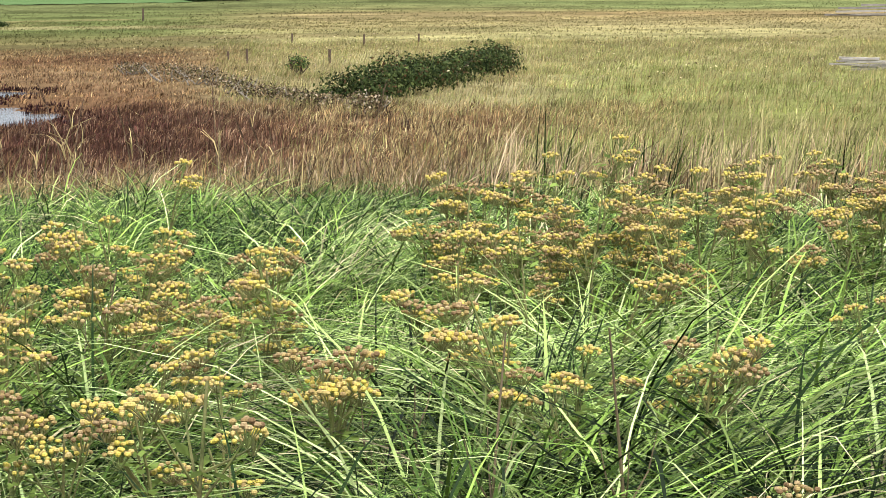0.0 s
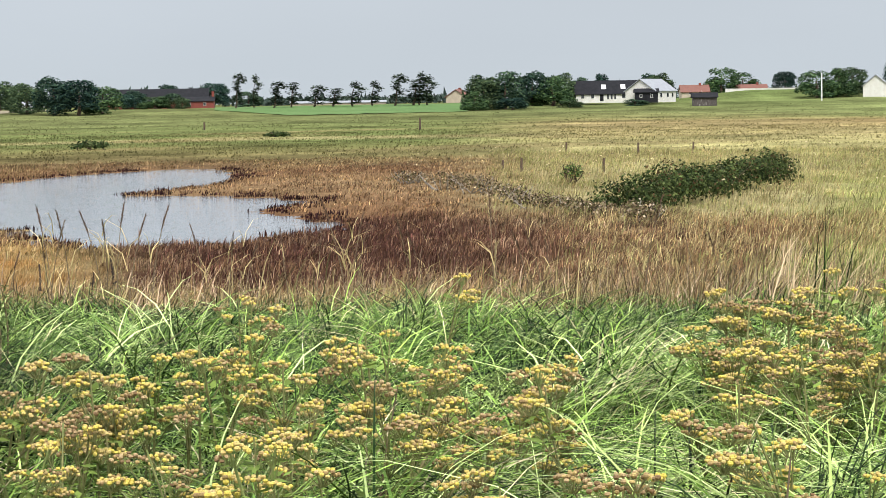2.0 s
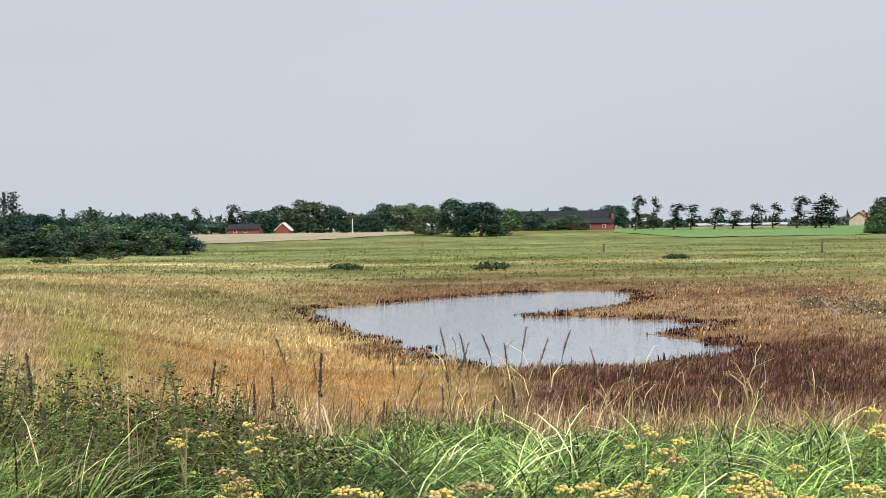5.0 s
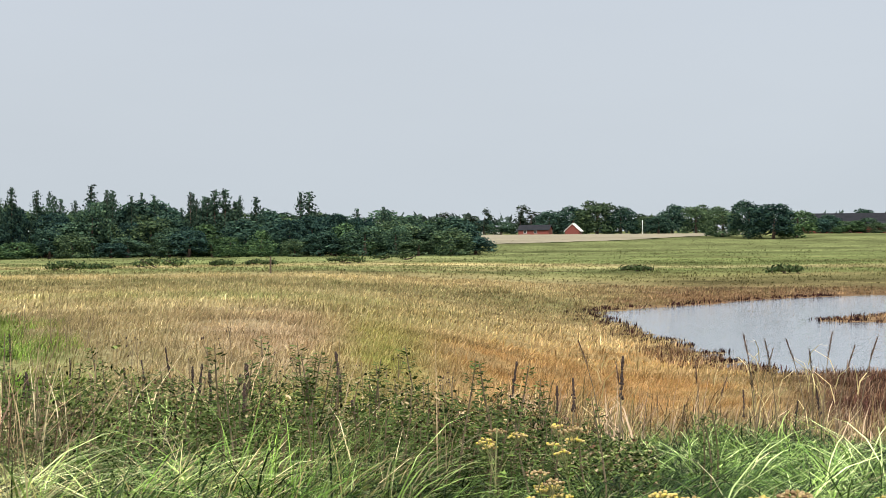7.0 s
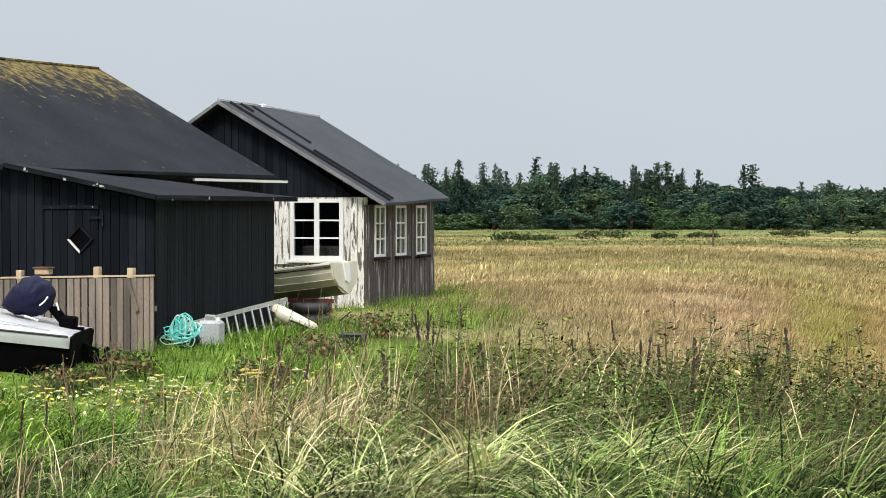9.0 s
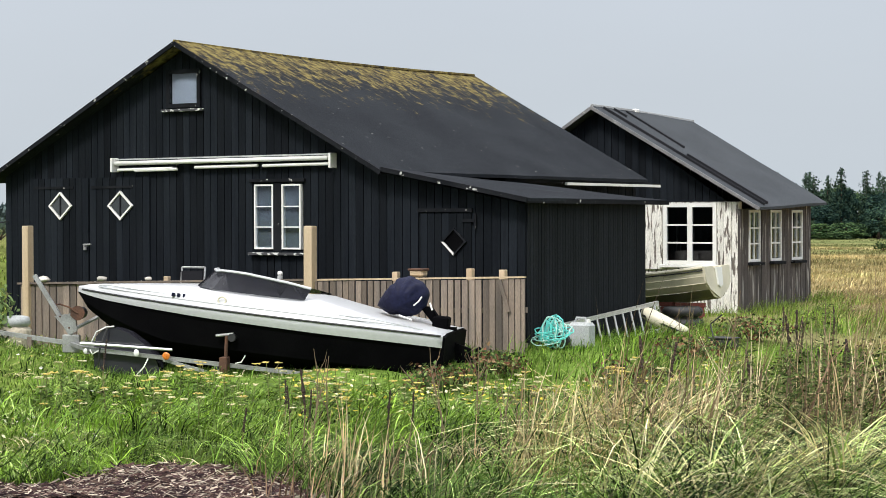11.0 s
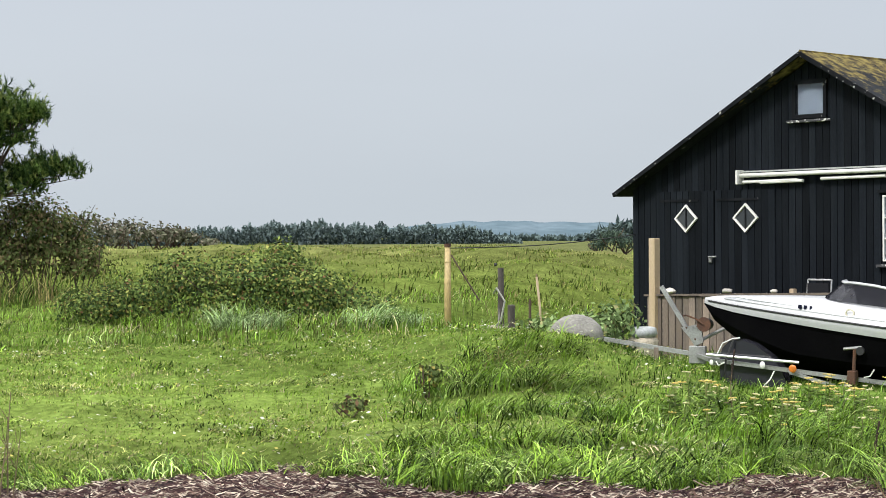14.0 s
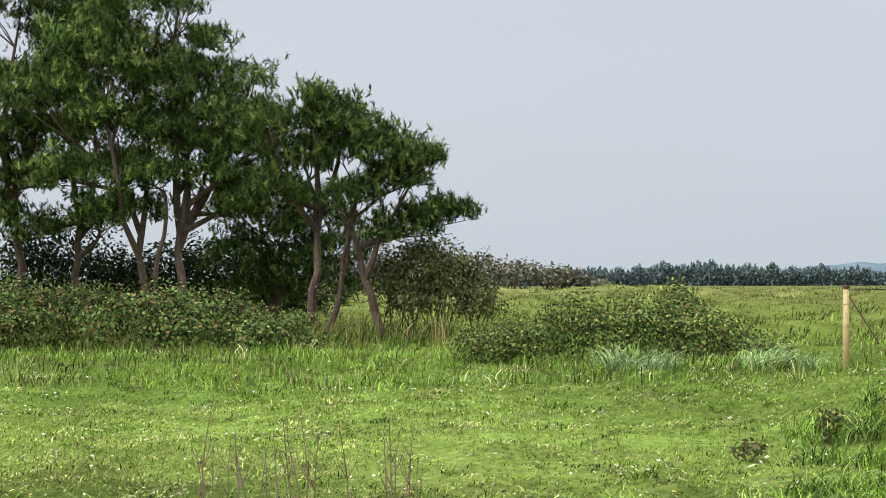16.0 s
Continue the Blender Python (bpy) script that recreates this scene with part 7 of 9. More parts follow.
pine(-83.6, 38, [((0, 0, 0), (-0.6, 0.1, 2.2), 0.14), ((-1.35, 0.2, -0.1), (-1.2, 0.3, 2.6), 0.15), ((-1.2, 0.1, -0.1), (-0.7, 0.2, 2.3), 0.10)],
     [((0.55, 0, 2.25), (0.75, 0.6, 0.28)), ((1.25, 0.1, 2.50), (0.65, 0.5, 0.22)), ((0.25, 0.2, 3.2), (0.75, 0.7, 0.35)), ((-0.2, 0, 3.75), (0.95, 0.8, 0.42)), ((-0.75, 0.2, 4.3), (0.85, 0.8, 0.40)),
      ((-1.2, 0, 4.6), (0.50, 0.6, 0.35)), ((-1.5, 0.3, 3.6), (0.8, 0.7, 0.40)), ((-2.0, 0.1, 2.9), (0.6, 0.6, 0.3)), ((-0.55, -0.2, 2.85), (0.6, 0.5, 0.22)), ((0.75, 0.1, 3.55), (0.42, 0.4, 0.22)), ((-2.2, 0.2, 4.2), (0.6, 0.6, 0.35))],
     2500, 501, "wind-bent pine with a spreading dark green crown")
pine(-89.9, 42, [((0.35, 0, 0), (0.25, 0.1, 3.0), 0.16), ((-0.35, 0.1, 0), (-0.7, 0.2, 3.0), 0.15), ((-0.3, 0.0, 0), (0.0, -0.2, 2.9), 0.10)],
     [((-1.3, 0, 5.9), (1.5, 1.2, 0.7)), ((0.0, 0.2, 5.3), (1.4, 1.1, 0.6)), ((1.0, 0, 4.6), (1.2, 1.0, 0.5)), ((1.75, 0.1, 3.9), (0.9, 0.8, 0.42)), ((0.4, 0.2, 4.0), (1.1, 1.0, 0.5)), ((-1.0, 0.1, 4.4), (1.3, 1.1, 0.6)),
      ((-1.9, 0, 3.4), (1.1, 0.9, 0.45)), ((1.5, 0, 2.6), (0.6, 0.7, 0.32)), ((0.7, 0, 6.1), (0.8, 0.8, 0.4)), ((-2.4, 0.2, 5.0), (1.2, 1.0, 0.6)), ((-0.6, 0, 6.9), (1.2, 1.0, 0.6)), ((1.6, 0.1, 5.3), (0.8, 0.8, 0.4)), ((-0.9, 0.3, 2.6), (1.2, 0.8, 0.35)), ((1.9, 0.3, 3.1), (0.9, 0.7, 0.35)), ((0.3, 0.1, 7.2), (0.6, 0.6, 0.35)), ((-0.3, -0.2, 3.3), (0.8, 0.6, 0.3)), ((0.95, 0.1, 3.3), (0.7, 0.7, 0.35)), ((2.1, 0.0, 4.55), (0.5, 0.5, 0.3))],
     6600, 502, "tall many-stemmed pine with a dense dark crown", dead=12)
pine(-93.0, 45, [((0.6, 0, 0), (0.5, 0.1, 2.9), 0.15), ((-0.8, 0, 0), (-0.9, 0.2, 3.2), 0.17)],
     [((0.0, 0, 4.3), (1.4, 1.1, 0.6)), ((-1.2, 0, 5.2), (1.5, 1.2, 0.7)), ((0.6, 0.1, 5.8), (1.3, 1.0, 0.6)), ((-0.6, 0.1, 3.4), (1.1, 0.9, 0.4)), ((0.2, 0, 6.6), (1.0, 0.9, 0.5)), ((-2.0, 0, 4.2), (1.2, 1.0, 0.6)), ((1.0, 0, 2.5), (0.7, 0.6, 0.28)), ((-0.4, -0.2, 2.2), (0.9, 0.7, 0.3)), ((-0.8, 0, 7.4), (1.4, 1.1, 0.7)), ((0.9, 0.2, 7.0), (1.0, 0.9, 0.5)), ((1.4, 0.2, 3.6), (0.9, 0.8, 0.4)), ((-1.6, 0.1, 2.6), (1.0, 0.8, 0.4))],
     5200, 503, "tall pine with bare grey lower branches", dead=14)
pine(-86.7, 44, [((0, 0, 0), (0.1, 0, 2.0), 0.12)],
     [((0.0, 0, 2.2), (1.1, 0.9, 0.7)), ((0.4, 0.2, 1.3), (1.1, 0.9, 0.7)), ((-0.4, 0, 3.0), (1.0, 0.9, 0.5)), ((0.9, 0, 2.7), (0.9, 0.8, 0.5)), ((1.5, 0.1, 1.7), (0.9, 0.8, 0.7)), ((-0.9, 0.1, 1.6), (0.8, 0.8, 0.6)), ((1.2, 0.2, 0.8), (1.0, 0.8, 0.6)), ((-0.3, 0.1, 0.6), (1.0, 0.8, 0.6))], 2100, 504, "dense low dark pine between taller ones", dead=9, tint=0.9)


def shrub(name, az, d, lobes, leaves, size, palette, weights, seed, label, category="shrub", twigs=14, wood="bark"):
    """A broad-leaved bush: many stems, and leaves in uneven lobes."""
    rnd, rng = random.Random(seed), np.random.RandomState(seed)
    p = at(az, d)
    ob = thing(name, Matrix.Translation(p) @ Matrix.Rotation(radians(-az), 4, "Z"), label, category)
    for k in range(twigs):
        c, rad = rnd.choice(lobes)
        e = Vector(c) + Vector((rnd.uniform(-1, 1) * rad[0], rnd.uniform(-1, 1) * rad[1], rad[2] * rnd.uniform(0.2, 1.05)))
        f = Vector((c[0] + rnd.uniform(-0.3, 0.3) * rad[0], c[1], -0.05))
        r = 0.008 * max(1, d / 30)
        part("branch", tube(bmesh.new(), crooked(f, e, rnd, 0.1, 4), [r * 1.6, r * 1.2, r, r * 0.4], 5), M[wood], ob)
    c, dirs = cloud(lobes, leaves, rng, (0.45, 1.06), lower=-0.35)
    c[:, 2] = np.maximum(c[:, 2], 0.03)
    col = np.array(palette)[rng.choice(len(palette), leaves, p=np.array(weights) / sum(weights))]
    rhombs("foliage", c, size, col, rng, M["leaf"], ob, flat=0.45, out=dirs)
    return ob


ROSE = [(0.12, 0.185, 0.055), (0.21, 0.28, 0.08), (0.34, 0.35, 0.10), (0.20, 0.12, 0.06), (0.045, 0.075, 0.03)]
shrub("rose_thicket", -76.6, 29.5, [((-0.2, 0, 0.35), (1.1, 0.8, 0.62)), ((-1.35, 0, 0.25), (0.8, 0.7, 0.5)), ((-2.0, 0.1, 0.15), (0.5, 0.6, 0.32)), ((0.75, 0.2, 0.55), (0.65, 0.6, 0.52)), ((0.8, 0.2, 0.95), (0.35, 0.4, 0.3)),
                                     ((1.4, 0, 0.25), (0.75, 0.7, 0.5)), ((2.05, 0, 0.10), (0.6, 0.6, 0.36)), ((-0.7, 0.1, 0.65), (0.6, 0.6, 0.42)), ((0.3, -0.2, 0.45), (0.8, 0.7, 0.62)), ((-1.9, 0, 0.2), (0.8, 0.7, 0.42)), ((1.0, -0.2, 0.35), (0.8, 0.7, 0.55))], 24000, 0.058, ROSE, (4, 4, 2, 0.6, 3), 521, "dense green wild rose thicket on the lawn's edge")
shrub("bramble_thicket", -89.8, 33.5, [((-2.6, 0, 0.35), (1.2, 0.8, 0.62)), ((-1.2, 0.1, 0.45), (1.1, 0.8, 0.65)), ((0.2, 0, 0.35), (1.0, 0.8, 0.55)), ((1.4, 0.1, 0.25), (0.9, 0.8, 0.42)), ((-0.2, 0.4, 0.75), (1.2, 0.6, 0.5)), ((2.4, 0.1, 0.1), (0.6, 0.6, 0.3)), ((-1.8, 0.5, 0.8), (1.0, 0.6, 0.5)), ((-2.6, 0.4, 0.75), (1.1, 0.7, 0.6)), ((0.6, 0.4, 0.65), (1.1, 0.7, 0.5)), ((1.9, 0.3, 0.4), (0.9, 0.7, 0.42))],
      19000, 0.07, [(0.085, 0.140, 0.040), (0.18, 0.255, 0.075), (0.23, 0.15, 0.075), (0.026, 0.044, 0.018)], (4, 4, 2.0, 3.4), 522, "dark bramble thicket under the pines")
shrub("dry_bush", -81.7, 38.5, [((0, 0, 1.1), (0.85, 0.6, 0.85)), ((0.55, 0, 0.7), (0.55, 0.5, 0.65)), ((-0.5, 0.1, 1.55), (0.65, 0.5, 0.6)), ((-0.75, 0.1, 0.8), (0.7, 0.5, 0.7)), ((-1.2, 0.2, 1.2), (0.6, 0.5, 0.7))], 10500, 0.085,
      [(0.18, 0.18, 0.075), (0.13, 0.17, 0.06), (0.24, 0.18, 0.10), (0.08, 0.085, 0.04)], (3, 4, 1.5, 1.5), 523, "half-bare brownish bush beside the pines", twigs=34)
shrub("dark_bush", -93.6, 47, [((0, 0, 0.9), (1.4, 0.8, 1.7)), ((1.4, 0.2, 0.8), (1.2, 0.8, 1.4)), ((2.6, 0.2, 0.7), (1.1, 0.8, 1.3)), ((3.8, 0.2, 0.8), (1.2, 0.8, 1.5)), ((5.2, 0.2, 0.9), (1.1, 0.8, 1.7)), ((6.2, 0.2, 0.6), (0.9, 0.8, 1.1))], 17000, 0.11, [(0.022, 0.038, 0.014), (0.036, 0.056, 0.02)], (2, 1), 524, "dark dense bushes behind the pine trunks")
shrub("marsh_thicket", -0.7, 68, [((-1.9, 0, 0.45), (1.5, 1.2, 0.7)), ((-0.6, 3, 0.55), (1.6, 2.0, 0.9)), ((1.0, 9, 0.45), (1.7, 3.0, 0.85)), ((2.6, 15, 0.5), (1.6, 3.0, 0.95)), ((-2.8, -0.6, 0.2), (0.8, 0.9, 0.4)), ((3.6, 19, 0.5), (1.2, 3.0, 0.95)), ((0.2, 5, 0.45), (1.6, 2.4, 0.8)), ((-1.2, -0.8, 0.3), (1.2, 1.0, 0.5))], 14000, 0.14,
      [(0.042, 0.062, 0.022), (0.066, 0.09, 0.03), (0.12, 0.15, 0.05), (0.022, 0.034, 0.014), (0.10, 0.06, 0.03)], (4, 4, 1.6, 3, 1), 525, "dark green rose thicket in the pale marsh grass")
shrub("marsh_bush", -4.1, 88, [((0, 0, 0.5), (0.55, 0.5, 0.5))], 900, 0.10, ROSE, (3, 1, 0.4, 1, 5), 526, "small round dark bush in the marsh grass")
for k, (az, d, w, h) in enumerate(((-7.9, 84, 1.5, 1.0), (-7.1, 80, 1.3, 0.9), (-6.2, 74, 1.3, 0.8), (-5.5, 68, 1.3, 0.75), (-4.6, 66, 1.2, 0.7), (-3.6, 63, 1.1, 0.6), (-9.0, 92, 1.2, 0.7), (-2.2, 60, 0.9, 0.8))):
    shrub("sea_buckthorn", az, d, [((0, 0, h * 0.4), (w * 0.7, 0.8, h * 0.55)), ((w * 0.5, 0.3, h * 0.3), (w * 0.5, 0.7, h * 0.45))], 800, 0.10, [(0.24, 0.18, 0.11), (0.13, 0.095, 0.055), (0.11, 0.11, 0.045), (0.36, 0.30, 0.22), (0.04, 0.032, 0.02)], (3, 3, 2.4, 1.6, 2.5), 530 + k, "low grey-brown half-withered marsh bush", twigs=12 if az < -5 else 6, wood="bleached")
for k, (az, d, w, h) in enumerate(((-36.4, 200, 2.6, 1.1), (-39.1, 180, 1.8, 0.9), (-38.2, 190, 1.2, 0.5), (-33.5, 230, 1.8, 0.7), (-31.0, 250, 2.4, 0.9), (-34.6, 215, 1.2, 0.7), (-18.2, 180, 1.5, 0.8), (-22.5, 190, 1.4, 0.6), (-12.8, 226, 1.2, 0.7), (-29.6, 280, 3.0, 1.0))):
    shrub("meadow_bush", az, d, [((0, 0, h * 0.4), (w, 1.0, h * 0.6)), ((w * 0.7, 0.3, h * 0.3), (w * 0.6, 0.8, h * 0.5)), ((-w * 0.6, 0.3, h * 0.3), (w * 0.6, 0.8, h * 0.4))], 380, 0.36, [(0.05, 0.075, 0.028), (0.08, 0.10, 0.04), (0.03, 0.05, 0.02)], (3, 2, 2), 560 + k, "low dark bush in the far meadow", twigs=4)
for a0, a1, n in ((-77.0, -75.2, 34), (-73.4, -71.2, 40)):
    grass_field("blue_grass_clump", "pale blue-green coarse grass clump on the lawn", n, 22, (a0, a1), (25.9, 26.9), (0.22, 0.42), (0.010, 0.018), (0.6, 1.7), ((0.38, 0.47, 0.26), (0.24, 0.33, 0.15), DEEP, DARK), (4, 3, 2, 1), 0.0, 541 + n, seg=4, spread=0.10)
grass_field("hummock_grass", "long dark and dry grass on a hummock", 90, 22, (-70.2, -66.6), (18.9, 21.2), (0.12, 0.34), (0.010, 0.018), (0.7, 1.9), (LAWN2, FRESH, DEEP, DARK, (0.30, 0.26, 0.12), (0.26, 0.38, 0.07)), (4, 4, 2, 1.0, 1.0, 3), 0.0, 545, seg=5, spread=0.14)
for k, (az, d, w, h) in enumerate(((-79.4, 118, 3.0, 2.1), (-78.2, 125, 1.8, 1.5), (-80.6, 112, 2.6, 2.6), (-77.2, 130, 1.0, 1.1))):
    shrub("bare_bush", az, d, [((0, 0, h * 0.5), (w * 0.6, 1.2, h * 0.5)), ((w * 0.5, 0, h * 0.4), (w * 0.5, 1.0, h * 0.4))], 900, 0.26, [(0.15, 0.15, 0.105), (0.10, 0.11, 0.07), (0.20, 0.18, 0.14)], (2, 2, 1), 570 + k, "greyish half-bare bush on the dune", twigs=16)
# greens of this bush are blued: haze painted into the leaves
shrub("hedge_bush", -65.4, 150, [((0, 0, 0.9), (1.3, 1.2, 1.1)), ((1.2, 0, 0.6), (1.0, 1.0, 0.9)), ((-0.9, 0, 0.5), (0.9, 1.0, 0.7))], 2600, 0.16, [(0.042, 0.065, 0.048), (0.062, 0.088, 0.064)], (1, 1), 581, "dark bush behind the black shed, haze put into its colour")


def far_tree(seed, kind):
    """Trees of the distance: round-headed, spruce, or thin poplar."""
    rnd, rng = random.Random(seed), np.random.RandomState(seed)
    name, label = {"broad": ("broadleaf_tree", "dark green broadleaved tree in the distance"), "spruce": ("spruce_tree", "dark pointed spruce in the distant wood"),
                   "poplar": ("poplar_tree", "thin wind-bent poplar in a far row")}[kind]
    ob = thing(name, Matrix(), label, "tree", {"broad": "distant broadleaved trees", "spruce": "spruces in the wood", "poplar": "row of poplars"}[kind])
    if kind == "broad":
        part("trunk", tube(bmesh.new(), crooked((0, 0, -0.4), (rnd.uniform(-0.3, 0.3), 0, 6), rnd, 0.04, 5), [0.3, 0.25, 0.2, 0.14, 0.06], 7), M["bark"], ob)
        lobes = [((0, 0, 4.2), (2.3, 2.2, 3.2))]
        for _ in range(32):
            a, e = rnd.uniform(0, math.tau), rnd.uniform(-1.2, 1.0)
            w = math.sqrt(max(0.05, 1 - e * e)) if e > 0 else 1.0
            q = rnd.uniform(0.75, 1.3)
            lobes.append(((2.45 * w * math.cos(a), 2.3 * w * math.sin(a), 4.3 + 3.2 * e), (q, q, q * 0.9)))
        c, dirs = cloud(lobes, 4200, rng, (0.82, 1.06), lower=-0.75)
        tint = np.array([(1.0, 1.0, 1.0), (0.62, 0.70, 0.90), (1.25, 1.12, 0.95), (0.80, 0.86, 1.0), (1.25, 1.25, 0.9)][seed % 5])
        # crown greens shifted a little to blue, with haze put into the colour
        pal = tint * np.array([(0.042, 0.076, 0.050), (0.066, 0.112, 0.066), (0.098, 0.150, 0.080), (0.019, 0.036, 0.029)])[rng.choice(4, 4200, p=(0.36, 0.30, 0.14, 0.20))]
        rhombs("crown", c, 0.47, pal, rng, M["far_leaf"], ob, out=dirs)
    elif kind == "spruce":
        part("trunk", tube(bmesh.new(), [(0, 0, -0.4), (0, 0, 5), (0.1, 0, 10.4)], [0.25, 0.18, 0.03], 6), M["bark"], ob)
        spots, out = [], []
        for z in np.arange(1.2, 10.3, 0.5):
            turn = rnd.uniform(0, 6)
            for k in range(6):
                if rnd.random() < 0.15:
                    continue
                a, reach = turn + k * math.tau / 6 + rnd.uniform(-0.3, 0.3), (0.55 + 0.34 * (10.5 - z) ** 0.9) * rnd.uniform(0.40, 1.35)
                for q in np.arange(0.15, 1.01, max(0.09, 0.22 / max(reach, 0.3))):
                    for _ in range(2):
                        spots.append((reach * q * math.cos(a) + rnd.gauss(0, 0.10), reach * q * math.sin(a) + rnd.gauss(0, 0.10), z - 0.15 * reach * q + 0.34 * reach * q * q + rnd.gauss(0, 0.16)))
                        out.append((0.5 * math.cos(a), 0.5 * math.sin(a), 0.8))
        n = len(spots)
        pal = np.array([(0.034, 0.058, 0.040), (0.050, 0.080, 0.050), (0.022, 0.040, 0.030)])[rng.choice(3, n, p=(0.45, 0.3, 0.25))]
        rhombs("crown", np.array(spots), 0.50, pal, rng, M["far_leaf"], ob, out=np.array(out))
    else:
        part("trunk", tube(bmesh.new(), crooked((0, 0, -0.4), (0.5, 0, 8), rnd, 0.04, 6), [0.16, 0.14, 0.11, 0.08, 0.06, 0.03], 6), M["bark"], ob)
        lobes = [((0.2 + 0.08 * z + rnd.uniform(-0.5, 0.5), rnd.uniform(-0.4, 0.4), z), (rnd.uniform(0.6, 1.25), 0.9, rnd.uniform(0.5, 0.95))) for z in np.linspace(1.6, 8.0, 8)]
        c, dirs = cloud(lobes, 460, rng, (0.3, 1.1), lower=-0.9)
        pal = np.array([(0.05, 0.07, 0.045), (0.075, 0.095, 0.065), (0.035, 0.05, 0.035)])[rng.choice(3, 460)]
        rhombs("crown", c, 0.55, pal, rng, M["far_leaf"], ob, flat=0.5)
    return ob


BROAD, SPRUCE, POPLAR = [far_tree(600 + i, "broad") for i in range(5)], [far_tree(620 + i, "spruce") for i in range(3)], [far_tree(640 + i, "poplar") for i in range(3)]
used_trees = set()


def plant_tree(kinds, az, d, height, width=None, seed=0, base_z=None):
    r = random.Random(seed * 7.3 + az * 13.1 + d)
    src = kinds[r.randrange(len(kinds))]
    own = {"broadleaf_tree": 8.6, "spruce_tree": 10.4, "poplar_tree": 8.8}[src.name.split(".")[0]]
    s = height / own
    wscale = s if width is None else width / 6.6
    m = Matrix.Translation(at(az, d, base_z)) @ Matrix.Rotation(radians(-az) + (r.uniform(-0.4, 0.4) if kinds is POPLAR else r.uniform(0, math.tau)), 4, "Z") @ Matrix.Diagonal((wscale, wscale, s, 1))
    if src.name not in used_trees:
        used_trees.add(src.name)
        src.matrix_world = m
    else:
        copy_thing(src, m)


def build_wood():
    r = random.Random(70)
    azs, tops = [-48, -40.5, -38, -33, -30, -28, -26.8], [10.2, 10.6, 10.4, 9.6, 8.6, 7.6, 5.2]
    # the dense back rows, then rounded crowns at the edge, bushes at the foot and spruces standing above
    for i in range(44):
        az = -47.6 + i * 0.47 + r.uniform(-0.15, 0.15)
        plant_tree(BROAD, az, 356 + r.uniform(-4, 8), np.interp(az, azs, tops) * r.uniform(0.70, 0.94), r.uniform(6.5, 9.5), 100 + i)
    for i in range(40):
        az = -47.6 + i * 0.52 + r.uniform(-0.2, 0.2)
        plant_tree(BROAD, az, 340 + r.uniform(-4, 6), np.interp(az, azs, tops) * r.choice((0.58, 0.66, 0.74, 0.82, 0.90)), r.uniform(5.0, 8.0), i)
    for i in range(26):
        az = -47 + i * 0.76 + r.uniform(-0.3, 0.3)
        plant_tree(BROAD, az, 328 + r.uniform(-2, 3), r.uniform(2.4, 5.4), r.uniform(4, 7.0), 400 + i)
    for i in range(44):
        az = r.choice((r.uniform(-48, -29.0), r.uniform(-42.5, -36.5), r.uniform(-36, -34)))
        top = np.interp(az, [-48, -38.4, -35, -32.2, -29.5], [11.8, 12.0, 11.0, 10.2, 8.6])
        plant_tree(SPRUCE, az, 350 + r.uniform(-6, 12), top * r.uniform(0.70, 1.04), r.uniform(4.4, 7.6), 200 + i)
    for az, d, h in ((-40.6, 342, 11.2), (-38.35, 342, 11.8), (-37.9, 343, 11.2), (-39.9, 344, 10.8), (-35.5, 344, 10.8), (-34.8, 345, 10.8), (-33.6, 346, 9.6), (-32.3, 344, 10.6), (-32.05, 346, 10.4), (-37.2, 346, 10.2), (-34.5, 344, 10.9), (-41.6, 344, 10.9), (-42.4, 343, 11.0)):
        plant_tree(SPRUCE, az, d, h * 1.08, r.uniform(4.8, 7.8), 300)


build_wood()
for k, (az, h) in enumerate(((-14.0, 8.6), (-13.44, 8.2), (-12.89, 6.2), (-12.37, 6.5), (-11.72, 5.2), (-11.15, 5.9), (-10.56, 6.2), (-9.98, 6.2), (-9.35, 7.5), (-8.80, 8.6), (-8.60, 8.2), (-8.38, 7.4), (-27.4, 7.5), (-26.9, 8.0), (-25.9, 8.6), (-25.6, 9.0), (-28.2, 6.5))):
    plant_tree(POPLAR, az, 520 if az > -20 else 640, h * 1.08, 8.2 if k % 3 else 10.5, 500 + k)
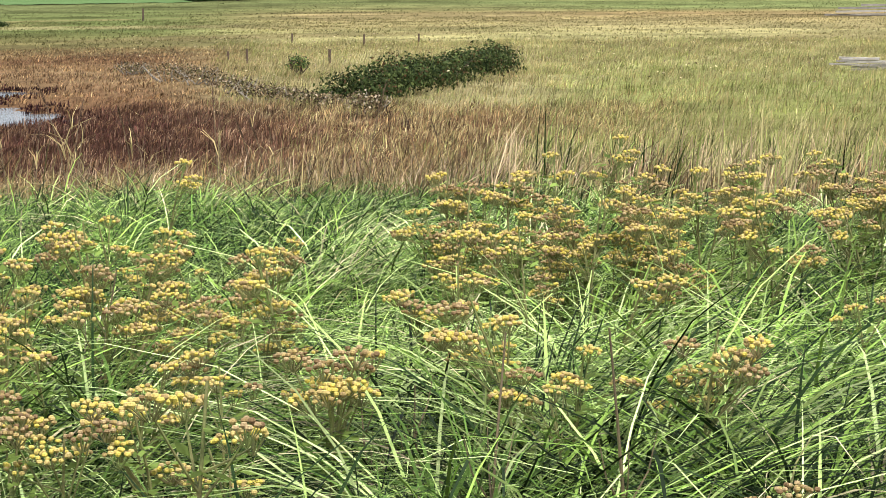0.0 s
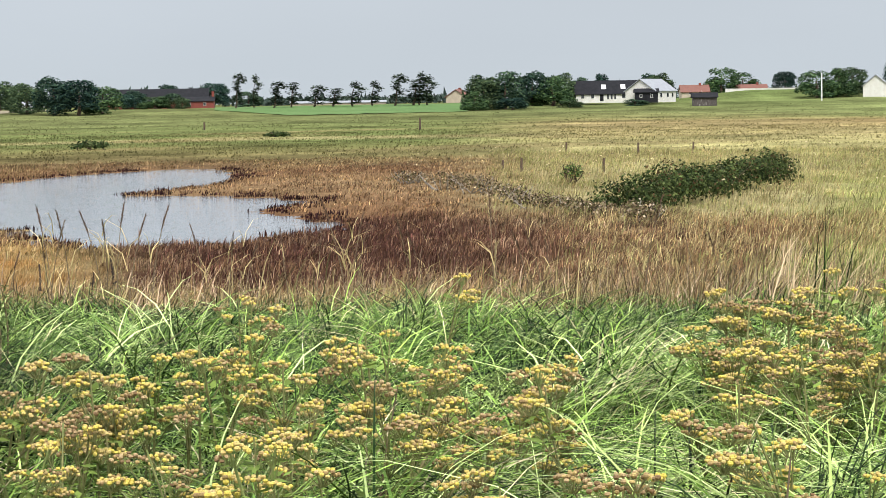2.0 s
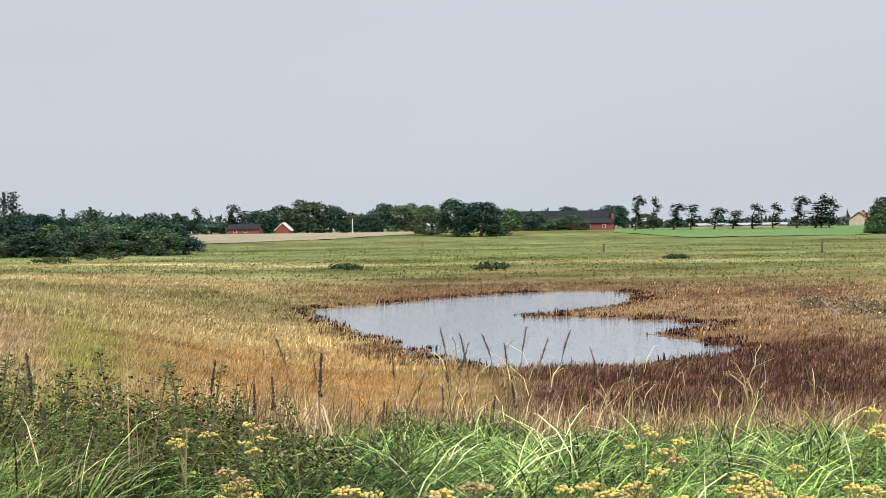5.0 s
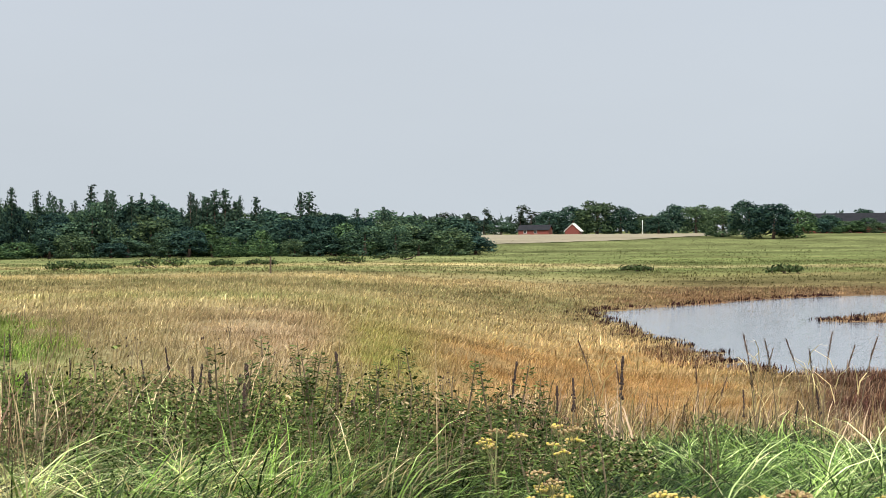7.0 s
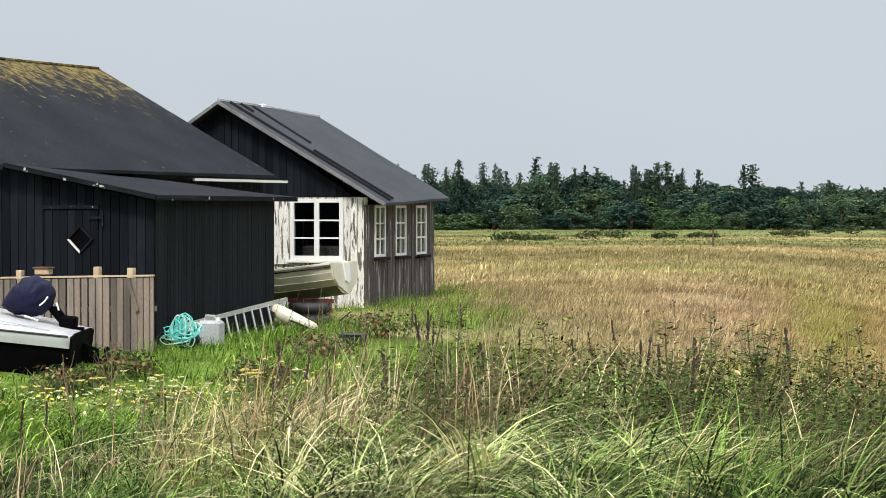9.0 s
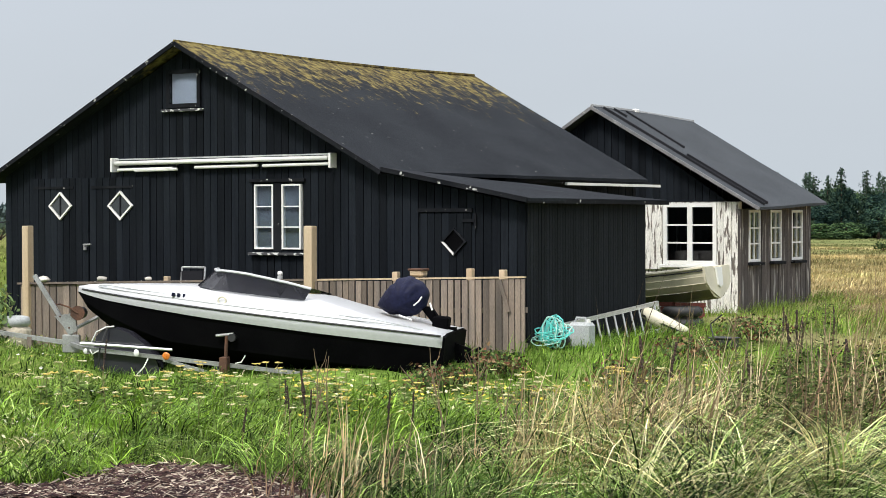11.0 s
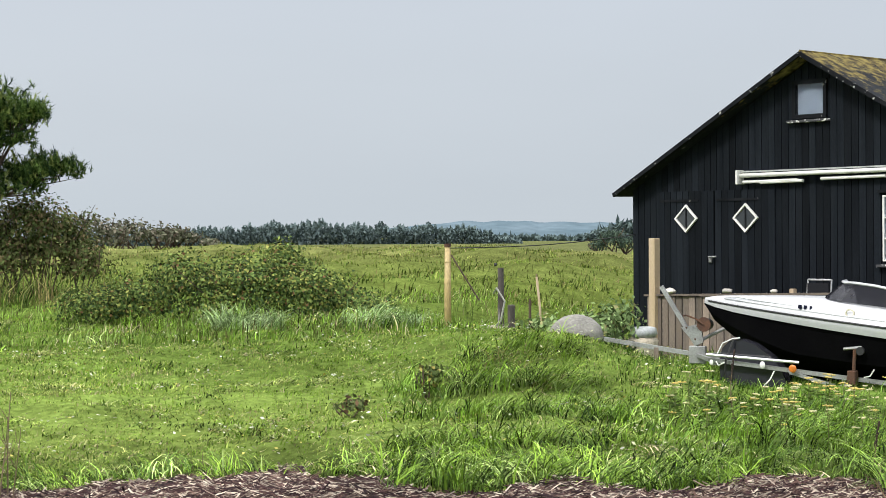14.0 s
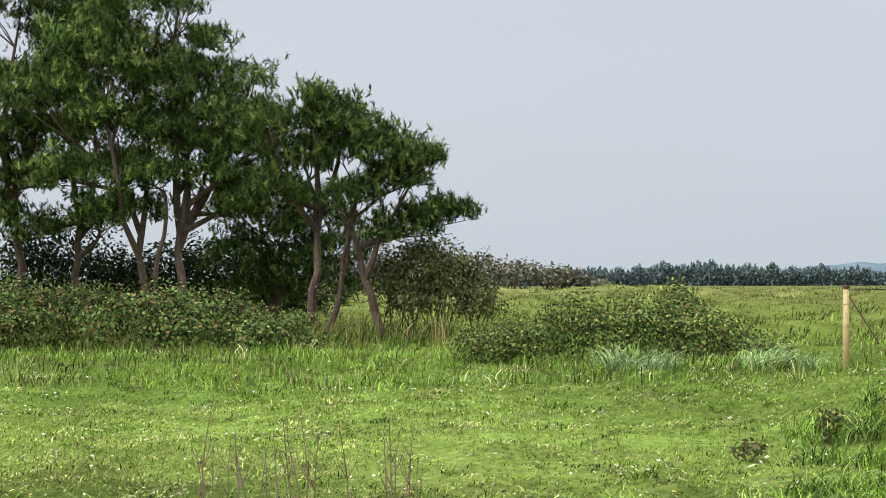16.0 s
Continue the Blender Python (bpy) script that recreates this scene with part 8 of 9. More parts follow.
for k, (az, d, h, w) in enumerate(((-18.5, 478, 9.4, 10.5), (-19.2, 484, 8.4, 8.5), (-17.8, 486, 7.8, 8.0), (-19.95, 500, 7.6, 7.5), (-20.7, 590, 9.0, 9.0), (-21.4, 600, 8.0, 8.5), (-20.2, 610, 8.6, 8.0), (-23.6, 610, 10.8, 11.5), (-24.3, 620, 8.0, 9.0), (-22.9, 612, 7.8, 9.0), (-25.0, 620, 6.8, 8.0), (-22.2, 625, 6.6, 8.0), (-21.8, 560, 4.6, 7.0),
                                   (-14.6, 600, 8.2, 9.0), (-15.2, 604, 6.6, 8.0), (-16.0, 600, 6.4, 9.0), (-17.0, 600, 6.4, 9.0), (-15.9, 548, 4.2, 6.0), (-16.9, 556, 4.6, 6.0), (-13.6, 560, 4.4, 6.0),
                                   (-6.75, 468, 8.6, 8.0), (-6.1, 470, 8.8, 8.4), (-7.0, 462, 5.4, 5.0), (-5.3, 492, 7.8, 8.0), (-4.7, 490, 8.2, 8.5), (-4.45, 500, 8.4, 7.0), (-3.95, 512, 6.8, 5.0), (-3.3, 530, 8.4, 4.5), (-5.9, 462, 3.2, 7.0), (-1.6, 540, 7.8, 6.4), (-1.9, 545, 6.6, 6.0), (0.2, 620, 9.2, 8.8), (0.8, 640, 7.0, 8.0), (2.0, 650, 6.6, 8.0),
                                   (2.9, 518, 8.2, 8.5), (3.5, 522, 8.6, 8.0), (3.9, 530, 7.4, 7.0), (5.2, 540, 9.8, 8.0), (5.7, 545, 9.4, 8.0), (6.6, 620, 10.5, 8.5), (7.4, 640, 10.8, 9.0), (-2.3, 480, 1.6, 5.0), (-4.2, 474, 1.8, 5.0), (-26.4, 620, 4.0, 8.0), (-27.5, 640, 5.0, 8.0), (-26.9, 650, 5.5, 8.0), (-16.3, 545, 3.9, 7.5), (-15.55, 546, 3.2, 4.0), (-17.2, 546, 4.6, 7.0))):
    plant_tree(BROAD, az, d, h, w, 600 + k)


def tree_line(name, az, d, n, height, size, palette, seed, label, base=-3.0, shape=None):
    """A far wood seen only as a jagged band, with haze in its palette."""
    rng = np.random.RandomState(seed)
    a = rng.uniform(az[0], az[1], n)
    top = height * (0.78 + 0.12 * wave(a * 8, a * 3, 5, seed) + 0.10 * wave(a * 40, a * 9, 5, seed + 1))
    if shape is not None:
        top = top * np.interp(a, *shape)
    z = base + np.abs(top) * rng.uniform(0, 1, n) ** 0.7
    dd = d * rng.uniform(0.985, 1.015, n)
    c = np.stack([dd * np.sin(np.radians(a)), dd * np.cos(np.radians(a)), z], -1)
    col = np.array(palette)[rng.choice(len(palette), n)]
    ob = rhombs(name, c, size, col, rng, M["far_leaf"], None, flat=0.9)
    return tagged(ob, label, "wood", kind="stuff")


# leaf colours paled and blued: the haze over the far woods is painted in
tree_line("far_wood", (-80.5, -68.0), 800, 30000, 12.5, 1.2, [(0.150, 0.200, 0.200), (0.175, 0.230, 0.222), (0.125, 0.17, 0.172)], 701, "band of far conifer wood with blue haze put into its colour", base=-3.5, shape=([-80.5, -78, -75, -72, -69.5, -68.0], [0.5, 0.75, 1.05, 0.95, 0.8, 0.25]))
tree_line("far_wood", (-69.0, -63.0), 1100, 4500, 13.0, 3.2, [(0.085, 0.115, 0.115), (0.10, 0.135, 0.13)], 702, "band of farther woods with grey-green haze put into its colour", base=-5.0, shape=([-69, -67.5, -66.3, -65.5, -64, -63], [0.5, 0.45, 0.4, 1.0, 1.5, 0.8]))
tree_line("far_wood", (-29.5, 10.5), 760, 7000, 8.5, 2.2, [(0.06, 0.085, 0.07), (0.075, 0.10, 0.082), (0.05, 0.072, 0.06)], 703, "thin band of trees behind the farms", base=0.8, shape=([-29.5, -15, -13.8, -7.6, -6.8, -3, -1, 10.5], [0.95, 0.9, 0.35, 0.35, 0.8, 0.8, 0.5, 0.6]))


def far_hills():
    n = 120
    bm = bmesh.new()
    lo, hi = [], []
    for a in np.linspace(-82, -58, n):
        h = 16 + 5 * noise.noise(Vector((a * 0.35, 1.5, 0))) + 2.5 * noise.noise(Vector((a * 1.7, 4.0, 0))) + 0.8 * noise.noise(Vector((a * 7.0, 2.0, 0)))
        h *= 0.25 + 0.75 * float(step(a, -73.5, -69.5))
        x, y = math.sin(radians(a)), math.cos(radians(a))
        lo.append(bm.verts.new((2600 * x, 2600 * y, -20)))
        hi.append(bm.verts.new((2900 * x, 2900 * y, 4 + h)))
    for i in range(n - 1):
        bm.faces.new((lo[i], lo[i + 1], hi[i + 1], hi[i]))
    # blue-grey stands for distance haze, put straight into the hills' colour
    hills = surface("hazy_hills", (0.135, 0.182, 0.215), (0.095, 0.138, 0.165), 0.012, rough=1.0, bump=0.0, fine=0.05, spread=0.12, spec=0.0)
    tagged(new("backdrop", mesh_of("backdrop", bm, hills)), "low wooded hills on the horizon, haze painted in as blue-grey", "hills", kind="structure")


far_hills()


# ---- the farms ----
def house(name, az, d, w, depth, eave, ridge, turn, wall_mat, roof_mat, label, windows=(), doors=(), chimney=None, base=None, skylights=(), overhang=0.35):
    """A gabled house: ridge along its own x, front towards -y; windows are (x, z, width, height) on the front."""
    p = at(az, d, base)
    ob = thing(name, Matrix.Translation(p) @ Matrix.Rotation(radians(-az + turn), 4, "Z"), label, "house")
    h = w / 2
    bm = bmesh.new()
    prism(bm, [(-depth / 2, -0.5), (depth / 2, -0.5), (depth / 2, eave), (0, ridge - 0.1), (-depth / 2, eave)], "x", -h, h)
    wall = part("wall", bm, wall_mat, ob)
    k = (ridge - eave) / (depth / 2)
    o = overhang
    roof = part("roof", prism(bmesh.new(), [(-depth / 2 - o, eave - k * o), (-depth / 2 - o, eave - k * o + 0.18), (0, ridge + 0.18), (0, ridge)], "x", -h - o, h + o), roof_mat, ob)
    part("roof_slope", prism(bmesh.new(), [(depth / 2 + o, eave - k * o), (depth / 2 + o, eave - k * o + 0.18), (0, ridge + 0.18), (0, ridge)], "x", -h - o, h + o), roof_mat, ob)
    for x, z, ww, hh in windows:
        win = part("window", box(bmesh.new(), (x - ww / 2 - 0.08, -depth / 2 - 0.06, z - 0.08), (x + ww / 2 + 0.08, -depth / 2 + 0.02, z + hh + 0.08)), M["white"], ob)
        part("pane", box(bmesh.new(), (x - ww / 2, -depth / 2 - 0.09, z), (x + ww / 2, -depth / 2 - 0.065, z + hh)), M["dark_glass"], win)
    for x, ww, hh in doors:
        part("door", box(bmesh.new(), (x - ww / 2, -depth / 2 - 0.08, 0), (x + ww / 2, -depth / 2 + 0.02, hh)), M["slate"], ob)
    for x, t in skylights:
        pane = []
        for u, lift in ((t - 0.17, 0.2), (t + 0.17, 0.2), (t + 0.17, 0.3), (t - 0.17, 0.3)):
            pane.append((-depth / 2 * (1 - u), eave + (ridge - eave) * u + lift))
        part("skylight", prism(bmesh.new(), pane, "x", x - 0.6, x + 0.6), M["white"], ob)
    if chimney:
        x, hh = chimney
        part("chimney", box(bmesh.new(), (x - 0.35, -0.35, ridge - 0.4), (x + 0.35, 0.35, ridge + hh), 0.03), M["brick"], ob)
    return ob


house("farmhouse", -3.05, 500, 17.5, 7, 1.9, 5.0, 4, M["render"], M["slate"], "long white farmhouse with a dark roof", [(-7.0, 0.7, 0.8, 1.0), (-4.5, 0.7, 0.8, 1.0), (-0.6, 0.4, 0.5, 1.3), (0.3, 0.4, 0.5, 1.3), (1.2, 0.4, 0.5, 1.3), (3.4, 0.7, 0.9, 1.0), (5.4, 0.7, 0.9, 1.0)], [(-2.2, 0.9, 1.8)], skylights=((-1.6, 0.45), (3.3, 0.45)), base=0.85)
house("farmhouse_wing", -1.85, 494, 11.0, 8.4, 2.4, 5.2, 62, M["render"], M["grey_roof"], "white house wing with a grey roof", [(-2.5, 0.8, 0.9, 1.0), (1.0, 0.8, 0.9, 1.0), (3.6, 0.8, 0.9, 1.0)], base=0.8)
house("garden_room", -1.98, 488, 5.6, 2.6, 2.2, 2.9, 4, M["slate"], M["slate"], "dark boarded garden room with small white windows", [(-1.4, 0.9, 0.5, 0.7), (1.2, 0.9, 0.5, 0.7)], base=0.7)
house("field_shed", -0.3, 470, 5.6, 4, 1.6, 2.5, 4, M["grey_board"], M["slate"], "low dark field shed beside the farm", base=-0.2)
house("beige_house", -7.46, 560, 5.4, 6, 1.2, 3.2, 72, M["beige"], M["tile_red"], "beige gabled house in the distance", [(0.2, 0.7, 0.6, 0.8)], chimney=(1.0, 0.6), base=1.4)
house("long_barn", -16.2, 562, 28, 9, 2.2, 5.4, -3, M["brick"], M["slate"], "long low barn with a dark roof", [(-8, 0.7, 0.8, 0.8), (-2, 0.7, 0.8, 0.8)], base=0.7)
house("red_barn", -15.05, 552, 8.6, 6, 1.9, 3.0, -4, M["brick"], M["slate"], "red brick barn end with white trim", [(-2.4, 0.6, 0.7, 0.8), (1.8, 0.6, 0.7, 0.8)], chimney=(4.0, 1.6), base=0.7)
house("gabled_house", 4.59, 520, 6.0, 6.4, 2.6, 5.2, 86, M["render"], M["grey_roof"], "white timbered house with a steep gable", [(-1.6, 0.7, 0.8, 1.1), (1.5, 0.7, 0.8, 1.1)], base=1.1)
house("gabled_house", -24.28, 590, 5.0, 4.4, 1.2, 3.2, 80, M["brick"], M["render"], "red gabled cottage with pale eaves before dark trees", [(-1.4, 0.5, 0.7, 0.9), (1.4, 0.5, 0.7, 0.9)], base=0.7)
house("red_house", -25.4, 600, 9.4, 6, 1.5, 2.9, -12, M["brick"], M["slate"], "low red brick house with white windows", [(-2.6, 0.5, 0.8, 0.8), (0.6, 0.5, 0.8, 0.8)], base=0.7)
house("village_house", -27.3, 700, 6.2, 6, 2.2, 4.0, 30, M["render"], M["tile_red"], "white village house with a red roof", [(0, 0.8, 0.8, 1.0)], base=None)
house("village_house", -26.6, 690, 3.6, 4, 1.6, 2.6, 20, M["render"], M["grey_roof"], "small white village house", base=1.4)
house("village_house", -20.0, 596, 5.0, 4, 1.9, 3.0, 10, M["render"], M["grey_roof"], "pale house half hidden by trees", [(0.5, 0.7, 0.7, 0.9)], base=0.2)
for az, d, w, z in ((-0.6, 600, 8.4, 3.4), (1.05, 620, 9.2, 3.6), (6.3, 600, 8.0, 3.6), (7.3, 610, 9.0, 4.0)):
    house("village_house", az, d, w, 6, 1.8, 3.7, 8, M["beige"], M["tile_red"], "village house with a red tiled roof", [(-1.5, 1.0, 0.8, 0.9), (1.5, 1.0, 0.8, 0.9)], chimney=(1.8, 0.7), base=1.2)
house("greenhouse", -11.0, 700, 34, 6, 0.9, 1.5, 0, M["beige"], M["grey_roof"], "long pale greenhouse behind the poplars", base=0.5)


def simple_wall():
    ob = thing("garden_wall", Matrix.Translation(at(0.9, 574)) @ Matrix.Rotation(radians(-0.9), 4, "Z"), "long low white garden wall", "wall")
    part("coping", box(bmesh.new(), (-6, -0.2, 0.45), (24, 0.2, 0.55)), M["render"], ob)
    part("wall", box(bmesh.new(), (-6, -0.15, -0.6), (24, 0.15, 0.45)), M["render"], ob)


simple_wall()
for az, d, h in ((3.05, 500, 6.6), (-22.27, 560, 3.9)):
    ob = thing("flagpole", Matrix.Translation(at(az, d)), "thin white flagpole in a farm garden", "flagpole", "flagpoles")
    part("pole", tube(bmesh.new(), [(0, 0, -0.5), (0, 0, h)], [0.2, 0.12], 8), M["white"], ob)
    part("knob", lump(bmesh.new(), (0, 0, h + 0.1), (0.18, 0.18, 0.18), 1, 1, 0.0), M["white"], ob)


def field_strip(name, label, az, near_line, far_d, material):
    """A farmed field on the far rise; its near edge is given as bearings and distances."""
    bm = bmesh.new()
    a = np.linspace(*az, 50)
    rows = []
    for t in np.linspace(0, 1, 9):
        rows.append([bm.verts.new(at(x, np.interp(x, *near_line) * (1 - t) + far_d * t) + Vector((0, 0, 0.14))) for x in a])
    for p, q in zip(rows, rows[1:]):
        for i in range(len(a) - 1):
            bm.faces.new((p[i], p[i + 1], q[i + 1], q[i]))
    tagged(new(name, mesh_of(name, bm, material)), label, "field", kind="structure")


field_strip("stubble_field", "pale harvested stubble field", (-30.0, -19.2), ([-30, -26, -23, -19.2], [445, 450, 470, 530]), 565,
            surface("stubble", (0.25, 0.215, 0.145), (0.205, 0.18, 0.12), 0.05, rough=0.95, bump=0.1, fine=0.8, spread=0.15, spec=0.1))
field_strip("crop_field", "bright green winter crop before the poplars", (-14.6, -7.2), ([-14.6, -12.5, -7.2], [500, 446, 452]), 545,
            surface("winter_crop", (0.085, 0.155, 0.048), (0.105, 0.175, 0.058), 0.05, rough=0.95, bump=0.1, fine=0.8, spread=0.12, spec=0.1))


def post(name, az, d, h, r, material, label, group, lean=0.0):
    ob = thing(name, Matrix.Translation(at(az, d)) @ Matrix.Rotation(lean, 4, "Y"), label, "post", group)
    part("shaft", tube(bmesh.new(), [(0, 0, -0.3), (0, 0, h * 0.5), (0.01, 0, h)], [r, r * 0.97, r * 0.92], 8), material, ob)
    return ob


for az, d, h in ((-5.61, 105, 0.75), (-6.16, 107, 0.6), (-3.2, 103, 0.75), (-4.3, 140, 0.8), (-2.2, 135, 0.8), (-0.6, 135, 0.8), (-8.6, 260, 1.5), (-14.9, 300, 1.2), (-33.2, 140, 1.2)):
    post("marsh_post", az, d, h, 0.07 if d < 150 else 0.15, M["bark"], "dark weathered fence post in the marsh", "marsh fence posts")

grass_field("pine_undergrowth", "tall olive grass and weeds under the pines", 420, 15, (-95, -79.5), (33, 41), (0.25, 0.75), (0.014, 0.028), (0.2, 1.2), ((0.20, 0.26, 0.07), (0.30, 0.28, 0.11), DEEP, DARK, STRAW), (4, 3, 2, 1.5, 1.2), 0.0, 561, seg=3, spread=0.25, patch=2.5)


# ---- things in the yard ----
def build_rope_heap():
    r = random.Random(31)
    ob = thing("rope_heap", yard(0.62, -0.32), "tangled heap of turquoise rope beside the shed", "rope")
    # added black lump: shade between the coils put into its colour
    part("shade_core", lump(bmesh.new(), (0, 0.08, 0.12), (0.20, 0.14, 0.15), 4, 2, 0.3), M["rubber"], ob)
    for k in range(40):
        a0, a = r.uniform(0, math.tau), 0.0
        cx, cy = r.uniform(-0.14, 0.14), r.uniform(-0.12, 0.08)
        R, tilt, h = r.uniform(0.07, 0.20), r.choice((r.uniform(0.2, 0.6), r.uniform(1.2, 1.57), r.uniform(1.2, 1.57))), r.uniform(0.14, 0.28)
        pts = []
        for i in range(15):
            a = a0 + i * math.tau / 15 * r.uniform(0.9, 1.1) * 1.1
            pts.append((cx + R * math.cos(a) * (0.55 if tilt > 1 else 1.1), cy + R * math.sin(a) * math.cos(tilt), max(0.012, h + R * math.sin(a) * math.sin(tilt) + r.uniform(-0.01, 0.01))))
        part("coil", tube(bmesh.new(), pts, 0.0085, 5), M["rope"] if r.random() < 0.75 else ROPE_PALE, ob)


ROPE_PALE = surface("faded_rope", (0.50, 0.72, 0.66), (0.36, 0.62, 0.56), 5.0, rough=0.7, bump=0.4, fine=120, spread=0.2)
build_rope_heap()


def build_jerrycan():
    ob = thing("jerrycan", yard(0.68, 0.30), "grey plastic jerrycan behind the rope", "jerrycan")
    part("body", box(bmesh.new(), (-0.16, -0.12, 0.0), (0.16, 0.12, 0.36), 0.04), M["plastic_grey"], ob)
    part("handle", tube(bmesh.new(), [(-0.1, 0, 0.35), (-0.08, 0, 0.42), (0.05, 0, 0.42), (0.08, 0, 0.35)], 0.016, 6), M["plastic_grey"], ob)
    part("cap", tube(bmesh.new(), [(0.11, 0, 0.35), (0.11, 0, 0.40)], 0.03, 10), M["white"], ob)


build_jerrycan()


def build_ladder():
    ob = thing("ladder", SHED, "aluminium ladder lying on edge against the wall", "ladder")
    a0, a1 = Vector((0.36, 0.15, 0.17)), Vector((0.24, 3.50, 0.37))
    drop = Vector((0.10, 0, -0.40))
    part("rail", beam(bmesh.new(), a0, a1, 0.03, 0.06), M["alu"], ob)
    part("rail", beam(bmesh.new(), a0 + drop, a1 + drop, 0.03, 0.06), M["alu"], ob)
    for k in range(12):
        p = a0.lerp(a1, (k + 0.5) / 12)
        part("rung", tube(bmesh.new(), [p, p + drop], 0.016, 6), M["alu"], ob)


build_ladder()


def build_dinghy():
    m = SHED @ Matrix.Translation((0.30, 5.55, 0.46)) @ Matrix.Rotation(radians(186), 4, "Z") @ Matrix.Rotation(radians(8), 4, "Y")
    ob = thing("dinghy", m, "small cream fibreglass dinghy resting on bricks", "boat")
    n, L = 14, 2.6

    def half(s):
        return 0.62 * (1 - max(0, s - 0.3) ** 2.4 / 0.7 ** 2.4 * 0.95)

    def strip(f):
        bm = bmesh.new()
        rows = [[bm.verts.new((s * L, y, z)) for y, z in f(s)] for s in np.linspace(0, 1, n)]
        for a, b in zip(rows, rows[1:]):
            for i in range(len(a) - 1):
                bm.faces.new((a[i], b[i], b[i + 1], a[i + 1]))
        return bm
    for sgn in (1, -1):
        for k, (za, zb, ya, yb) in enumerate(((0.40, 0.28, 1.0, 0.985), (0.275, 0.17, 0.985, 0.93), (0.165, 0.06, 0.93, 0.72))):
            part("strake", strip(lambda s: [(sgn * (half(s) * ya + 0.012), za + 0.12 * s * s), (sgn * half(s) * yb, zb + 0.12 * s * s)]), M["cream"], ob)
        part("gunwale", tube(bmesh.new(), [(s * L, sgn * (half(s) + 0.01), 0.41 + 0.12 * s * s) for s in np.linspace(0, 1, 12)], 0.028, 6), M["cream"], ob)
        part("rub_strip", tube(bmesh.new(), [(s * L, sgn * (half(s) + 0.022), 0.365 + 0.12 * s * s) for s in np.linspace(0, 1, 12)], 0.010, 5), M["rubber"], ob)
    part("bottom", strip(lambda s: [(half(s) * 0.72, 0.06 + 0.2 * s ** 3), (half(s) * 0.4, -0.06 + 0.3 * s ** 3), (0, -0.10 + 0.4 * s ** 3), (-half(s) * 0.4, -0.06 + 0.3 * s ** 3), (-half(s) * 0.72, 0.06 + 0.2 * s ** 3)]), DINGHY_BOTTOM, ob, "algae-stained olive bottom")
    part("transom", prism(bmesh.new(), [(-0.62, 0.42), (-0.2, 0.42), (-0.16, 0.34), (0.16, 0.34), (0.2, 0.42), (0.62, 0.42), (0.58, 0.17), (0.45, 0.06), (0, -0.10), (-0.45, 0.06), (-0.58, 0.17)], "x", -0.03, 0.0), M["cream"], ob, "cream transom with motor notch")
    part("motor_bracket", prism(bmesh.new(), [(-0.14, 0.40), (0.14, 0.40), (0.10, 0.12), (0.0, 0.08), (-0.10, 0.12)], "x", -0.06, -0.031), M["white"], ob)
    part("thwart", box(bmesh.new(), (0.9, -0.55, 0.27), (1.2, 0.55, 0.30)), M["cream"], ob)


DINGHY_BOTTOM = surface("algae_stained_gelcoat", (0.16, 0.17, 0.085), (0.10, 0.105, 0.06), 3.0, rough=0.7, bump=0.2)
build_dinghy()


def build_bricks():
    r = random.Random(3)
    for k in range(18):
        x, y = -0.45 + 0.25 * (k % 3) + r.uniform(-0.02, 0.02), 5.25 + r.uniform(-0.04, 0.04) 
        m = yard(x, y) @ Matrix.Translation((0, 0, 0.075 * (k // 3))) @ Matrix.Rotation(r.uniform(-0.15, 0.15), 4, "Z")
        if k == 0:
            first = thing("brick", m, "weathered red brick stacked under the dinghy", "brick", "bricks under the dinghy")
            part("block", box(bmesh.new(), (-0.115, -0.055, 0), (0.115, 0.055, 0.07), 0.006), M["brick"], first)
            part("mortar", box(bmesh.new(), (-0.10, -0.045, 0.068), (0.10, 0.045, 0.0745)), M["stone"], first)
        else:
            copy_thing(first, m)


build_bricks()


def build_fender():
    ob = thing("boat_nose", yard(0.55, 3.05), "cream plastic boat nose lying beside the ladder", "boat part")
    bm = bmesh.new()
    prof = [(-0.42, 0.50, 0.05), (-0.36, 0.46, 0.16), (-0.20, 0.36, 0.20), (0.05, 0.24, 0.19), (0.28, 0.15, 0.15), (0.44, 0.10, 0.11), (0.52, 0.08, 0.05)]
    tube(bm, [(x * 0.8, 0.05 * x, h * 0.72) for x, h, r in prof], [r * 0.55 for _, h, r in prof], 12)
    part("shell", bm, M["cream"], ob, smooth=True)
    part("edge_strip", beam(bmesh.new(), (-0.29, -0.10, 0.29), (0.33, -0.08, 0.05), 0.02, 0.03), M["rubber"], ob)


build_fender()


def build_tyre():
    ob = thing("tyre_pile", yard(0.05, 4.75), "two old black tyres stacked under the dinghy", "tyre pile")
    ring = [(0.24 * math.cos(a), 0.24 * math.sin(a), 0.32) for a in np.linspace(0, math.tau, 25)]
    part("upper_tyre", tube(bmesh.new(), ring, 0.085, 8, cap=False), M["rubber"], ob, smooth=True)
    ring = [(0.24 * math.cos(a), 0.24 * math.sin(a), 0.12) for a in np.linspace(0, math.tau, 25)]
    part("lower_tyre", tube(bmesh.new(), ring, 0.11, 8, cap=False), M["rubber"], ob, smooth=True)


build_tyre()


